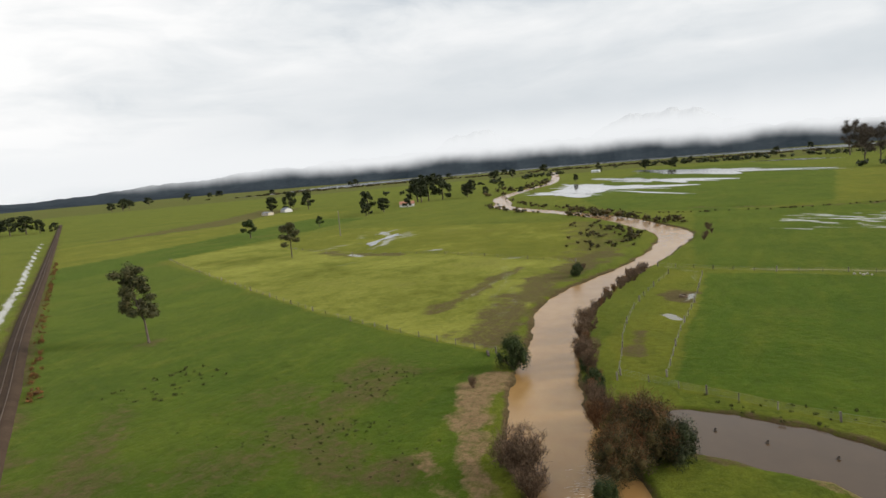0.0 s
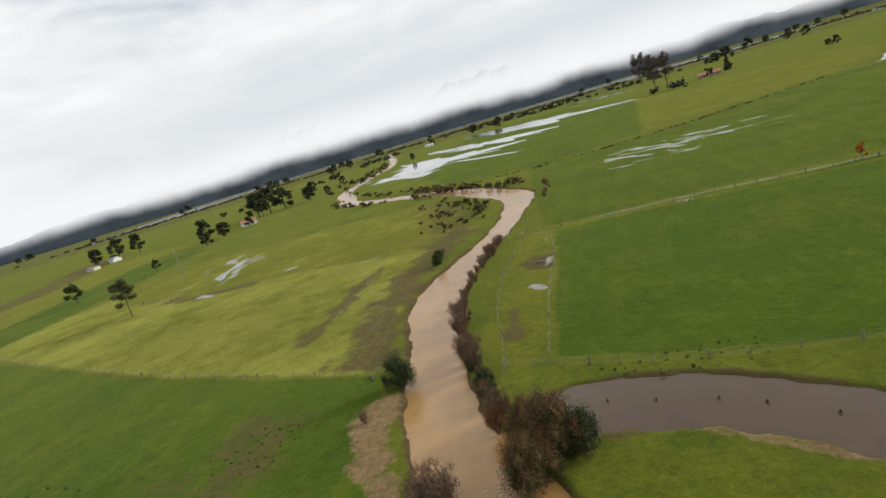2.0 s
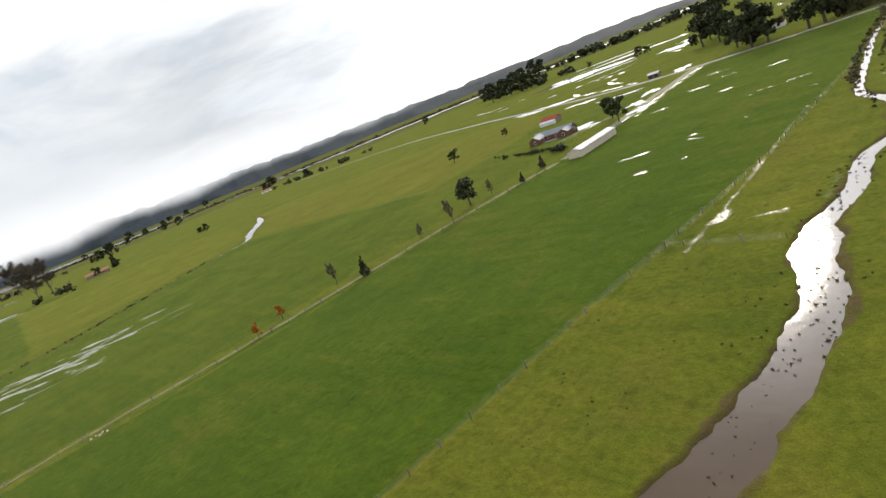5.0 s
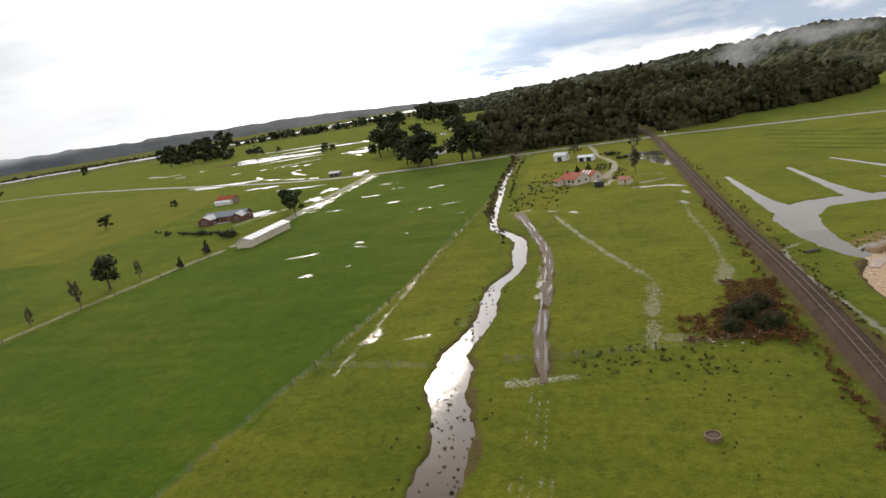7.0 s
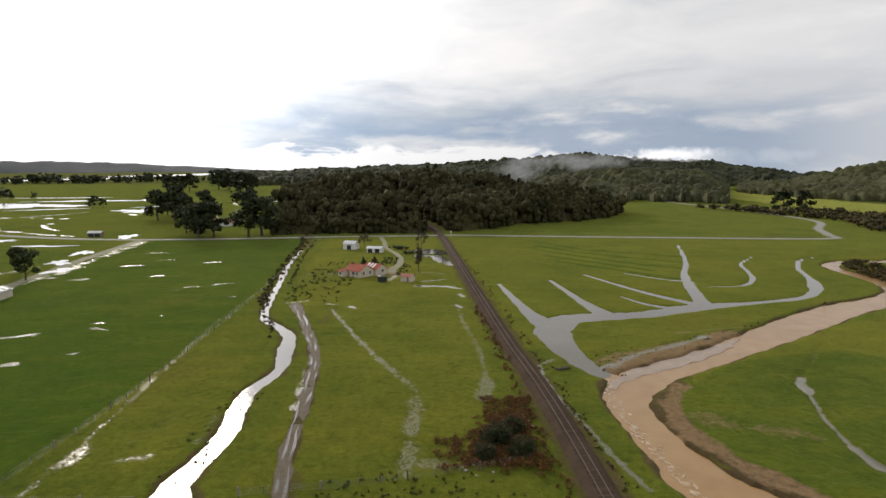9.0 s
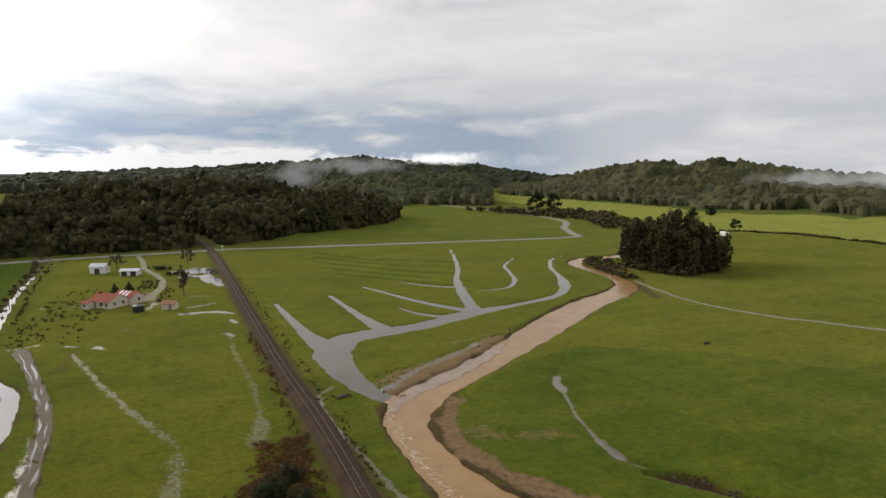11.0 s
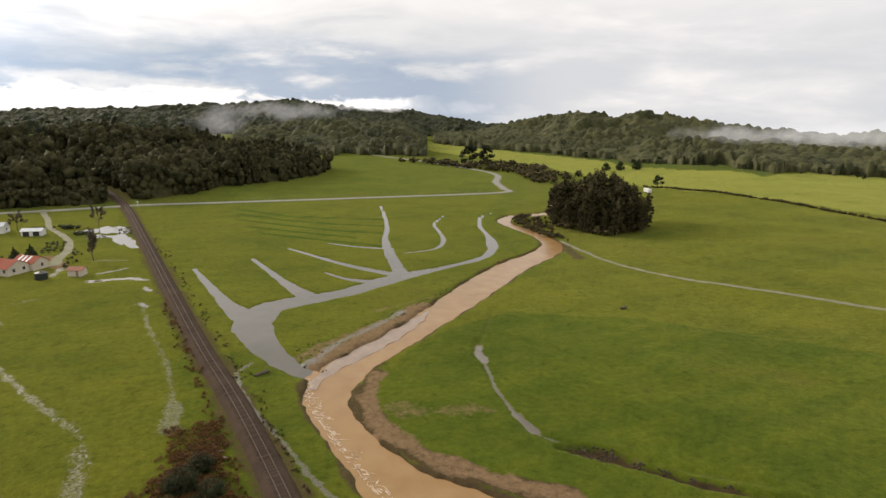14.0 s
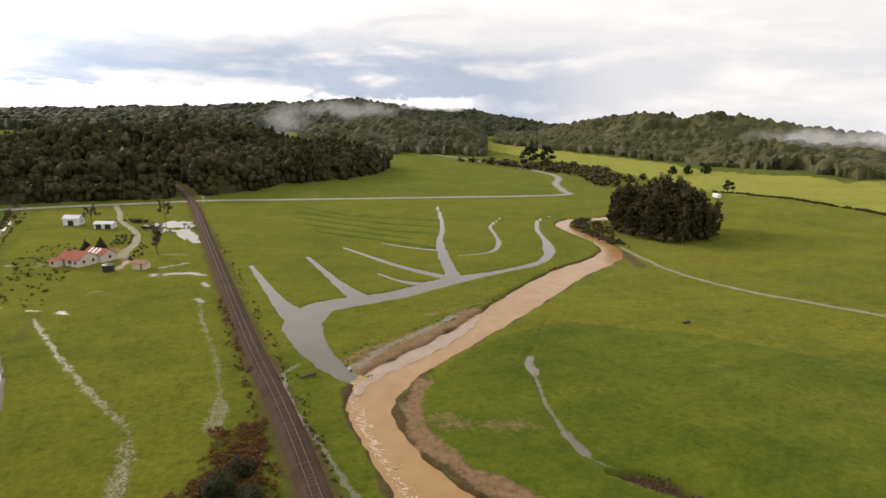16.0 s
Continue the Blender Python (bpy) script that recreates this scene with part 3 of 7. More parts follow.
far_land = np.hypot(gx, gy) + 60 * wobble(gx, gy, 0.01, 2)
far_turn = np.degrees(np.arctan2(gx, gy))
zone[(far_land > 1350) & (far_turn < -12), :3] = (0.50, 0.3, 0.0)
zone[(far_land > 1150) & (far_turn > -20) & (far_turn < 30), :3] = (0.35, 0.8, 0.0)
foot_of = np.interp(far_turn, (27, 32, 42, 46, 51, 56, 61, 75), (900, 815, 700, 630, 585, 530, 540, 555))
zone[(far_land > foot_of) & (far_turn > 27) & (far_turn < 120), :3] = (0.4, 0.9, 0.0)
zone[inside(jx, jy, [(-84, 330), (-58, 334), (14, 343), (56, 380), (129, 430), (145, 470), (110, 560), (-90, 640), (-130, 560), (-104, 430)]), :3] = (0.6, 0.5, 0.0)


def stain(line, wide, soft, column, amount, patch=0.0, seed=0.0):
    near = (gx > line[:, 0].min() - 30) & (gx < line[:, 0].max() + 30) & (gy > line[:, 1].min() - 30) & (gy < line[:, 1].max() + 30)
    r, w = from_line(gx[near], gy[near], line)
    r = r - w + patch * wobble(gx[near], gy[near], 0.35, seed)
    zone[near, column] = np.maximum(zone[near, column], amount * (1 - sst(wide - soft, wide + soft, r)))


stain(RIVER, 1.0, 0.9, 0, 0.85, 0.7)
stain(DITCH, 0.6, 0.8, 0, 0.6, 0.8)
stain(RAIL, 2.6, 1.0, 0, 0.6, 0.8)
stain(MUDTRACK, 0.0, 0.5, 0, 1.15, 0.5)
stain(smooth_line([(-27, 142, 1.6), (-24.9, 168, 0.2), (-13.6, 174, 0.2), (-3.6, 179, 0.2), (7, 183, 0.2)], 2.0), 0.3, 0.5, 0, 0.45, 0.4)
stain(EASTPOND, 0.3, 0.6, 0, 0.4, 0.4)
stain(np.array([(-436, 562, 12.0), (-385, 566, 24.0), (-336, 570, 12.0)]), 8.0, 5.0, 0, 0.95, 4.0)
stain(np.array([(-18, 222, 1.6), (-15.5, 214, 2.2), (-13, 207, 1.6)]), 0.8, 0.8, 3, 1.0, 0.6)
stain(np.array([(-29, 224, 1.0), (-31, 216, 1.0), (-30, 208, 1.0)]), 1.6, 1.2, 0, 0.6, 0.8)
stain(GULLY, 0.0, 0.5, 0, 1.0, 0.4)
stain(FARDITCH, 1.3, 0.9, 0, 0.95, 0.6)
stain(TRACK, 0.5, 0.7, 2, 1.0, 0.4)
stain(TRACK, 0.2, 0.5, 3, 0.5, 0.5)
for spot, size, column, amount in (
        ([(-61, -62.8), (-54, -62.6), (-46, -60)], 1.5, 3, 0.9), ([(-42, -57.5), (-37, -55.5), (-32, -51.5)], 0.9, 3, 0.8), ([(-36, -60.5), (-33.5, -58)], 0.8, 3, 0.7), ([(-31, -56), (-29, -52)], 0.9, 3, 0.6),
        ([(-78, -72), (-95, -75), (-114, -77), (-131, -78), (-149, -76), (-175, -74)], 3.6, 0, 0.64), ([(-94, -92), (-105, -91.6), (-120, -92.3), (-139, -93), (-146, -92)], 1.5, 0, 0.62), ([(-172, -150), (-172, -172), (-178, -190)], 2.4, 0, 0.62),
        ([(42, 84), (47, 81), (52, 79)], 1.3, 3, 0.60), ([(53, 80), (55, 77)], 1.0, 3, 0.66), ([(150, 184), (145, 168), (139, 154)], 1.2, 0, 0.8), ([(-118, -44), (-112, -44)], 1.6, 0, 0.9), ([(-18, 61), (-17.5, 64), (-18, 67)], 1.2, 0, 0.55),) + (
        ([(56, 131), (66, 134), (76, 136)], 0.4, 3, 0.7), ([(-172, -78), (-200, -83), (-230, -92), (-262, -106)], 6.0, 0, 0.5), ([(-88, -47), (-76, -46)], 1.0, 0, 0.62),
        ([(32.5, 111), (39.7, 116), (50.8, 121), (63.2, 125.6), (70, 129)], 0.8, 3, 0.75), ([(43, 98.5), (38.8, 92), (37.0, 85), (37.4, 77), (40, 69), (44.5, 62.5), (52, 54)], 0.9, 0, 1.1), ([(43.5, 98), (39.4, 91), (37.6, 84), (38.2, 76), (41, 68.5), (45.5, 62), (53, 54)], 0.85, 3, 0.95),) + ( ([(34.5, 104.5), (37.5, 109.5), (43.5, 114), (51, 118.8), (60, 124.5), (70, 131)], 1.7, 3, 1.1), ([(-46, -26), (-38, -15), (-30, -2)], 0.5, 3, 0.7)):
    stain(np.array([(*p, 0.8 * size) for p in spot], float), 1.1 * size, 1.2 * size, column, amount, 1.1 * size, spot[0][0])
# faint drains, their furrow shade painted as dark growth; paler growth along the fences, mown lines
for line in ([(52.5, 294.5), (69.8, 267.3), (86.9, 255.5), (106.4, 244)], [(50, 281), (65, 259), (83, 242), (101, 230)], [(47, 268.7), (61, 250), (78.5, 229), (95, 216.7)], [(51, 234), (66, 217), (86, 195)], [(49, 250), (63, 233), (81, 213)]):
    stain(np.array([(*p, 0.1) for p in line], float), 1.0, 0.8, 1, 1.3)
    r, _ = from_line(gx, gy, np.array(line, float))
    zone[:, 2] *= sst(0.8, 2.0, r)
for line in ([(-63, -38), (-61, -31), (-58, -21), (-56, 1), (-55, 41), (-53, 62), (-51.5, 90), (-51, 116), (-53, 190)], [(-67, -40), (-90, -41), (-111, -41), (-138, -42)], [(-64, -46), (-74, -47.5), (-88, -50), (-110, -51.5), (-140, -50)],
             [(-71, -67), (-78, -90), (-90, -122), (-116, -178), (-138, -224)], [(-150, -54), (-145, -30), (-140.5, -8), (-138.5, 14), (-137, 43), (-138, 85), (-135.5, 118)], [(-156, -78), (-164, -102), (-174, -137), (-172, -172), (-190, -222)]):
    stain(np.array([(*p, 0.1) for p in line], float), 0.6, 0.5, 2, 0.75, 0.4)
# worn brown patches of rank grass in the river paddock, the bare ring under the gum
for x, y, size, amount in ((-57, -78, 3.5, 0.44), (-51, -79, 4, 0.44), (-38, -78, 4, 0.42), (-34, -80, 4, 0.4), (-27, -83, 5, 0.36), (-32, -70, 4, 0.42), (-32, -62, 3, 0.46), (-22, -100, 4, 0.44), (-17, -93, 4, 0.46), (-31, -107, 3, 0.36), (-43, -90, 5, 0.34), (-60, -140, 2.2, 0.5), (-60, -83, 4, 0.42),
                           (-46, 12, 5, 0.2), (-44, 30, 5, 0.2), (-2, 20, 6, 0.24), (4, 40, 7, 0.25), (-6, 55, 5, 0.26), (0, 90, 6, 0.2), (4, 110, 6, 0.2), (-8, 130, 6, 0.2), (-38, 185, 6, 0.26),) + ( (-36, 215, 8, 0.3), (-30, 232, 6, 0.3), (66, 58, 2.4, 0.36), (20, 150, 4, 0.2)):
    grow = 1.5 if y < 0 else 1.0
    stain(np.array([(x - 1, y, 0.1), (x + 1, y + 0.6, 0.1)], float), size * grow, size * grow * 0.8, 0, amount + (0.10 if y < 0 else 0), size * grow * 0.5, x)
# surface water: where it stands in the grass, thin and speckled
wet = np.zeros(len(gx))


def soak(points, wide, amount, patch=0.0, soft=None):
    patch = patch or 0.55 * wide
    line = np.array([(*p, 0.0) for p in points], float)
    soft = soft or wide * 0.9
    near = (gx > line[:, 0].min() - 25) & (gx < line[:, 0].max() + 25) & (gy > line[:, 1].min() - 25) & (gy < line[:, 1].max() + 25)
    r, _ = from_line(gx[near], gy[near], line)
    r = r + patch * wobble(gx[near], gy[near], 0.8 / max(wide, 0.6), points[0][0])
    wet[near] = np.maximum(wet[near], amount * (1 - sst(max(wide - soft, 0), wide + soft, r)))


for points, wide, amount in (
        ([(-48.6, 60), (-48.8, 74), (-49.6, 86), (-50.3, 96), (-51.4, 113)], 0.7, 0.58), ([(-48.2, 72), (-48.4, 77)], 1.6, 0.62), ([(-50, 94), (-51, 103)], 1.0, 0.62), ([(-51.4, 113), (-52.5, 122), (-53.6, 140), (-53, 190)], 0.7, 0.55), ([(-41.5, 73), (-39, 73.6)], 1.4, 0.62), ([(-43, 78), (-38, 92)], 0.9, 0.45), ([(-22.6, 97), (-22, 90)], 1.5, 0.72), ([(-24.5, 109), (-22.6, 98)], 1.0, 0.6),
        ([(-27, 155.5), (-18, 131), (-9.5, 111), (-6, 104)], 1.0, 0.62), ([(-6, 104), (-3, 97), (-2.6, 93)], 1.3, 0.60), ([(-2.6, 93), (-3, 84), (-3.4, 76), (-3.4, 68)], 1.7, 0.60), ([(-2.8, 72), (1.5, 71)], 1.6, 0.6), ([(-22.5, 159), (-21, 157)], 1.2, 0.9), ([(-29, 162), (-26, 161)], 0.9, 0.85),
        ([(7.2, 160), (8, 138), (10, 121), (10, 104), (9, 94)], 0.9, 0.60), ([(10, 106), (9, 93)], 1.8, 0.62),) + ( ([(8.2, 174), (9, 171)], 1.0, 0.9), ([(6.5, 185), (9, 182)], 1.6, 0.85), ([(-4.5, 186.5), (5, 185.5)], 1.5, 0.95), ([(7, 160), (8, 157)], 1.4, 0.85), ([(-3, 194), (4, 198)], 1.3, 0.75), ([(-5, 212), (4, 208)], 1.6, 0.6), ([(-13, 205), (-14, 196)], 1.8, 0.7), ([(-20, 172), (-16, 174)], 1.2, 0.55), ([(-46, 190), (-30, 215)], 1.3, 0.5), ([(-44, 208), (-30, 212)], 1.5, 0.6),
        ([(-41, 164), (-36, 166)], 1.0, 0.72), ([(-132.5, 172), (-134.5, 205), (-140, 250), (-146, 300)], 1.1, 0.68), ([(-275, 376), (-255, 354), (-225, 337), (-195, 324)], 2.2, 0.85),) + ( ([(-150, 420), (-160, 400), (-158, 380), (-175, 370)], 3.0, 0.8), ([(-170, 372), (-190, 366)], 2.5, 0.7), ([(-118, 227), (-112, 229)], 1.8, 0.7), ([(-90, 234), (-86, 236)], 2.0, 0.7), ([(-98, 205), (-95, 207)], 1.5, 0.7), ([(-110, 240), (-106, 243)], 1.6, 0.7), ([(-80, 182), (-78, 183)], 1.0, 0.6), ([(-160, 190), (-150, 225)], 4.0, 0.6), ([(-98, 130), (-92, 133)], 1.4, 0.7), ([(-76, 136), (-82, 139)], 1.2, 0.6),
        ([(24.5, 113), (21, 110), (20.6, 103), (21.2, 92), (23, 83), (24.2, 73), (26, 64)], 0.6, 0.74), ([(58, 131), (68, 134), (76, 136)], 1.0, 0.45),) + ( ([(82, 119), (74, 109)], 0.5, 0.5), ([(-34.5, 90), (-33, 78)], 1.2, 0.5),
        ([(-300, 60), (-310, 75)], 6, 0.5), ([(-142, -25), (-141, 30), (-139.5, 80)], 0.8, 0.5), ([(-150, -52), (-143, -44), (-132, -43)], 1.0, 0.55),
        ([(-118, -42), (-112, -42.5)], 1.0, 0.85), ([(-100, -80), (-112, -85), (-126, -88), (-150, -98)], 1.6, 0.5), ([(-94, -76), (-104, -77), (-120, -84)], 1.5, 0.5), ([(-100, -44.5), (-97, -42.5)], 1.1, 1.0), ([(-235, -512), (-147, -356), (-104, -278), (-67, -214), (-50, -184), (-38, -160)], 1.5, 0.95),) + (
        ([(-168, -164), (-172, -172)], 2.4, 0.8), ([(-181, -143), (-184, -139)], 2.0, 0.85), ([(-162, -104), (-164, -100)], 1.8, 0.75), ([(-106, -90), (-128, -91.5), (-145, -91)], 0.9, 0.58), ([(-250, -211), (-225, -188), (-198, -175)], 2.6, 0.75), ([(-201, -196), (-190, -202)], 2.0, 0.75), ([(-244, -190), (-226, -182), (-206, -192)], 4.5, 0.62), ([(-236, -214), (-222, -204)], 3.0, 0.6), ([(-192, -196), (-182, -200)], 2.4, 0.6), ([(-188, -174), (-214, -181), (-236, -180)], 2.2, 0.62), ([(-150, -160), (-158, -158)], 2.0, 0.5)):
    soak(points, wide, amount)
rng = np.random.default_rng(31)
for _ in range(34):
    s = rng.uniform()
    x, y, a, reach = -212 - 55 * rng.uniform() - 20 * s, -22 + 62 * s, radians(rng.normal(62, 16)), rng.uniform(2, 9)
    soak([(x - reach * math.cos(a), y - reach * math.sin(a)), (x, y + 0.6), (x + reach * math.cos(a), y + reach * math.sin(a))], rng.uniform(0.8, 2.2), rng.uniform(0.55, 0.9), rng.uniform(0.8, 1.6))
for x, y, size, reach in ((-120, 200, 0.8, 2.2), (-76, 187, 0.8, 1.8), (-67.5, 192, 0.8, 2.4), (-82.5, 112, 0.7, 0.6), (-74.5, 119, 0.4, 0.9), (-82, 143, 0.5, 1.0), (-59, 172, 0.6, 0.6), (-120, 261, 1.5, 3.2), (-70, 150, 0.3, 0.6)):
    soak([(x - reach, y - 0.4 * reach), (x, y + 0.2 * reach), (x + reach, y)], 1.8 * size, 0.64, 1.4 * size, 1.2 * size)
# thin water on the silt bar below the furrows, and in the wheel ruts of the drive
soak([(35.2, 108.6), (39, 112.8), (43.4, 116.4), (50, 120.2), (55.6, 123.4), (62.3, 128.4)], 1.5, 0.74, 0.5)
soak([(31.9, 107.8), (35.5, 109.4)], 1.4, 0.8, 0.4)
soak([tuple(p[:2]) for p in DRIVE[DRIVE[:, 1] > 175][::3]], 2.6, 0.72, 1.2)
soak([(p[0] + 6, p[1]) for p in DRIVE[DRIVE[:, 1] > 200][::3]], 2.0, 0.62, 1.8)
# winding overflow across the far western plain
for points, wide in (([(-222, 452), (-236, 470), (-230, 496), (-252, 524), (-262, 560)], 2.2), ([(-300, 640), (-318, 668), (-296, 700), (-322, 740)], 3.2), ([(-214, 348), (-236, 366), (-251, 388), (-246, 402)], 1.6), ([(-440, 520), (-480, 508), (-520, 530)], 4.0), ([(-180, 560), (-196, 596), (-188, 630), (-210, 670)], 2.6), ([(-260, 430), (-300, 440), (-340, 430)], 2.2), ([(-410, 480), (-450, 470)], 3.0)):
    soak(points, wide, 0.92, 0.6 * wide)
soak([(68, 102), (66, 99), (65, 95)], 1.0, 1.0, 0.2, 0.5)
soak([(64.5, 94), (60.5, 84), (58.5, 75)], 0.45, 0.8, 0.15, 0.3)
soak([(58.5, 75), (58, 69)], 0.8, 1.0, 0.2, 0.5)
soak([(58, 68), (59.5, 65), (62.6, 62)], 0.35, 0.7, 0.15, 0.3)
soak([(-21, 58), (-13.5, 60)], 1.8, 0.60, 0.9)
for off in (-1.2, -0.2, 0.9):
    soak([(-17 + off, 56), (-16.6 + off, 50), (-16 + off, 44)], 0.22, 0.66, 0.12, 0.2)
for off in (-2.2, -1.2, -0.3, 0.7, 1.8):
    soak([(-15.5 + off, 39), (-15.3 + off, 36)], 0.25, 0.62, 0.12, 0.2)
ground_mesh = big_mesh("ground", g_verts, g_quads, material("pasture", (0.1, 0.1, 0.1)), True)
inner = [(g_idx[0, i], g_idx[0, (i + 1) % nt], hub) for i in range(nt)]
ground = thing("ground", "flat green river-valley pasture with muddy banks and wooded hills", "ground", kind="structure", me=ground_mesh)
core = thing("ground", "patch of green pasture beside the railway", "ground", kind="structure",
             me=mesh_of("ground_core", g_verts[list(g_idx[0]) + [hub]], [(i, (i + 1) % nt, nt) for i in range(nt)], ground_mesh.materials[0]))
core_zone = core.data.attributes.new("zone", "FLOAT_COLOR", "POINT")
core_zone.data.foreach_set("color", np.vstack([zone[g_idx[0]], [[0, 0.2, 0.3, 0]]]).astype(np.float32).ravel())
layer = ground_mesh.attributes.new("zone", "FLOAT_COLOR", "POINT")
layer.data.foreach_set("color", np.vstack([zone, [[0, 0.2, 0.3, 0]]]).astype(np.float32).ravel())

layer = ground_mesh.attributes.new("wet", "FLOAT", "POINT")
layer.data.foreach_set("value", np.append(wet, 0.0).astype(np.float32))


def pasture():
    m = ground_mesh.materials[0]
    n, l = m.node_tree.nodes, m.node_tree.links
    for node in list(n):
        if node.type not in ("BSDF_PRINCIPLED", "OUTPUT_MATERIAL"):
            n.remove(node)
    b = n["Principled BSDF"]
    b.inputs["Roughness"].default_value, b.inputs["Specular IOR Level"].default_value = 0.95, 0.0
    where = n.new("ShaderNodeNewGeometry")
    zone_in = n.new("ShaderNodeAttribute")
    zone_in.attribute_name = "zone"
    split = n.new("ShaderNodeSeparateColor")
    l.new(zone_in.outputs["Color"], split.inputs[0])

    def noise_of(scale, detail, rough=0.6):
        t = n.new("ShaderNodeTexNoise")
        t.inputs["Scale"].default_value, t.inputs["Detail"].default_value, t.inputs["Roughness"].default_value = scale, detail, rough
        l.new(where.outputs["Position"], t.inputs["Vector"])
        return t.outputs["Fac"]

    def calc(op, a, c, clamp=False):
        k = n.new("ShaderNodeMath")
        k.operation, k.use_clamp = op, clamp
        for i, v in enumerate((a, c)):
            if isinstance(v, (int, float)):
                k.inputs[i].default_value = v
            else:
                l.new(v, k.inputs[i])
        return k.outputs[0]

    def blend(f, a, c):
        k = n.new("ShaderNodeMix")
        k.data_type = "RGBA"
        for s, v in ((0, f), (6, a), (7, c)):
            if isinstance(v, tuple):
                k.inputs[s].default_value = (*v, 1)
            elif isinstance(v, (int, float)):
                k.inputs[s].default_value = v
            else:
                l.new(v, k.inputs[s])
        return k.outputs[2]

    def strong(v, gain):
        return calc("ADD", calc("MULTIPLY", calc("SUBTRACT", v, 0.5), gain), 0.5, True)

    broad, mid, fine, blades = strong(noise_of(0.022, 5), 1.8), strong(noise_of(0.11, 7, 0.66), 2.2), noise_of(0.9, 5, 0.7), noise_of(5.0, 3, 0.7)
    tuft = noise_of(0.40, 6, 0.74)
    wide = strong(noise_of(0.034, 4, 0.55), 2.4)
    mid = calc("ADD", calc("MULTIPLY", mid, 0.5), calc("MULTIPLY", wide, 0.5))
    plain = blend(mid, (0.042, 0.074, 0.011), (0.122, 0.144, 0.017))
    lush = blend(mid, (0.026, 0.064, 0.006), (0.062, 0.110, 0.010))
    dry = blend(mid, (0.082, 0.100, 0.012), (0.190, 0.182, 0.023))
    # faint drawn-out growth down the slopes
    lay = n.new("ShaderNodeMapping")
    lay.inputs["Rotation"].default_value, lay.inputs["Scale"].default_value = (0, 0, radians(52)), (0.035, 0.22, 0.1)
    l.new(where.outputs["Position"], lay.inputs["Vector"])
    drawn = n.new("ShaderNodeTexNoise")
    drawn.inputs["Scale"].default_value, drawn.inputs["Detail"].default_value = 1.0, 4
    l.new(lay.outputs[0], drawn.inputs["Vector"])
    drawn = calc("MULTIPLY", calc("SUBTRACT", drawn.outputs["Fac"], 0.5), 1.1)
    # dry straw, and the painted sunshine of the valley floor
    straw_and_sun = blend(mid, (0.19, 0.210, 0.040), (0.29, 0.29, 0.058))
    earth = blend(tuft, (0.040, 0.030, 0.014), (0.135, 0.094, 0.050))

    def weight(part_of, spread, gain):
        v = calc("ADD", part_of, calc("MULTIPLY", calc("SUBTRACT", broad, 0.5), spread))
        v = calc("ADD", v, calc("MULTIPLY", calc("SUBTRACT", fine, 0.5), gain))
        return calc("MULTIPLY", v, 1.0, True)

    colour = blend(weight(split.outputs[1], 0.7, 0.4), plain, lush)
    colour = blend(weight(calc("ADD", split.outputs[2], drawn), 0.75, 0.5), colour, dry)
    colour = blend(calc("MULTIPLY", calc("ADD", calc("SUBTRACT", split.outputs[2], 1.1), calc("MULTIPLY", calc("SUBTRACT", mid, 0.5), 0.9)), 1.8, True), colour, straw_and_sun)
    # yellowed, grazed and rank dark patches
    colour = blend(calc("MULTIPLY", calc("MULTIPLY", calc("SUBTRACT", tuft, 0.53), 6.0, True), 0.38), colour, (0.135, 0.130, 0.017))
    colour = blend(calc("MULTIPLY", calc("MULTIPLY", calc("SUBTRACT", 0.47, tuft), 7.0, True), 0.46), colour, (0.028, 0.040, 0.008))
    worn = calc("MULTIPLY", calc("SUBTRACT", calc("MULTIPLY", mid, broad), 0.34), 4.0, True)
    colour = blend(calc("MULTIPLY", worn, 0.5), colour, (0.080, 0.070, 0.020))
    bare = calc("ADD", split.outputs[0], calc("ADD", calc("MULTIPLY", calc("SUBTRACT", fine, 0.5), 0.9), calc("MULTIPLY", calc("SUBTRACT", tuft, 0.5), 0.6)))
    bare = calc("MULTIPLY", calc("SUBTRACT", bare, 0.34), 3.0, True)
    colour = blend(bare, colour, earth)
    sand = calc("MULTIPLY", calc("SUBTRACT", calc("ADD", zone_in.outputs["Alpha"], calc("MULTIPLY", calc("SUBTRACT", fine, 0.5), 1.3)), 0.42), 2.0, True)
    colour = blend(sand, colour, blend(tuft, (0.13, 0.080, 0.043), (0.31, 0.205, 0.118)))
    shade = calc("ADD", 0.0, calc("MULTIPLY", calc("ADD", fine, blades), 0.83))
    b.inputs["Sheen Weight"].default_value, b.inputs["Sheen Roughness"].default_value = 0.125, 0.36
    b.inputs["Sheen Tint"].default_value = (0.66, 0.72, 0.30, 1)
    tone = n.new("ShaderNodeVectorMath")
    tone.operation = "SCALE"
    l.new(colour, tone.inputs[0])
    l.new(shade, tone.inputs["Scale"])
    # water standing between the blades
    wet_in = n.new("ShaderNodeAttribute")
    wet_in.attribute_name = "wet"
    pool = calc("ADD", wet_in.outputs["Fac"], calc("ADD", calc("MULTIPLY", calc("SUBTRACT", fine, 0.5), 0.55), calc("MULTIPLY", calc("SUBTRACT", noise_of(2.4, 5, 0.75), 0.5), 1.6)))
    pool = calc("MULTIPLY", calc("SUBTRACT", pool, 0.50), 3.6, True)
    pool = calc("MULTIPLY", pool, calc("MULTIPLY", calc("SUBTRACT", wet_in.outputs["Fac"], 0.06), 1.5, True))
    l.new(blend(pool, tone.outputs[0], (0.11, 0.095, 0.065)), b.inputs["Base Color"])
    l.new(calc("SUBTRACT", 0.95, calc("MULTIPLY", pool, 0.87)), b.inputs["Roughness"])
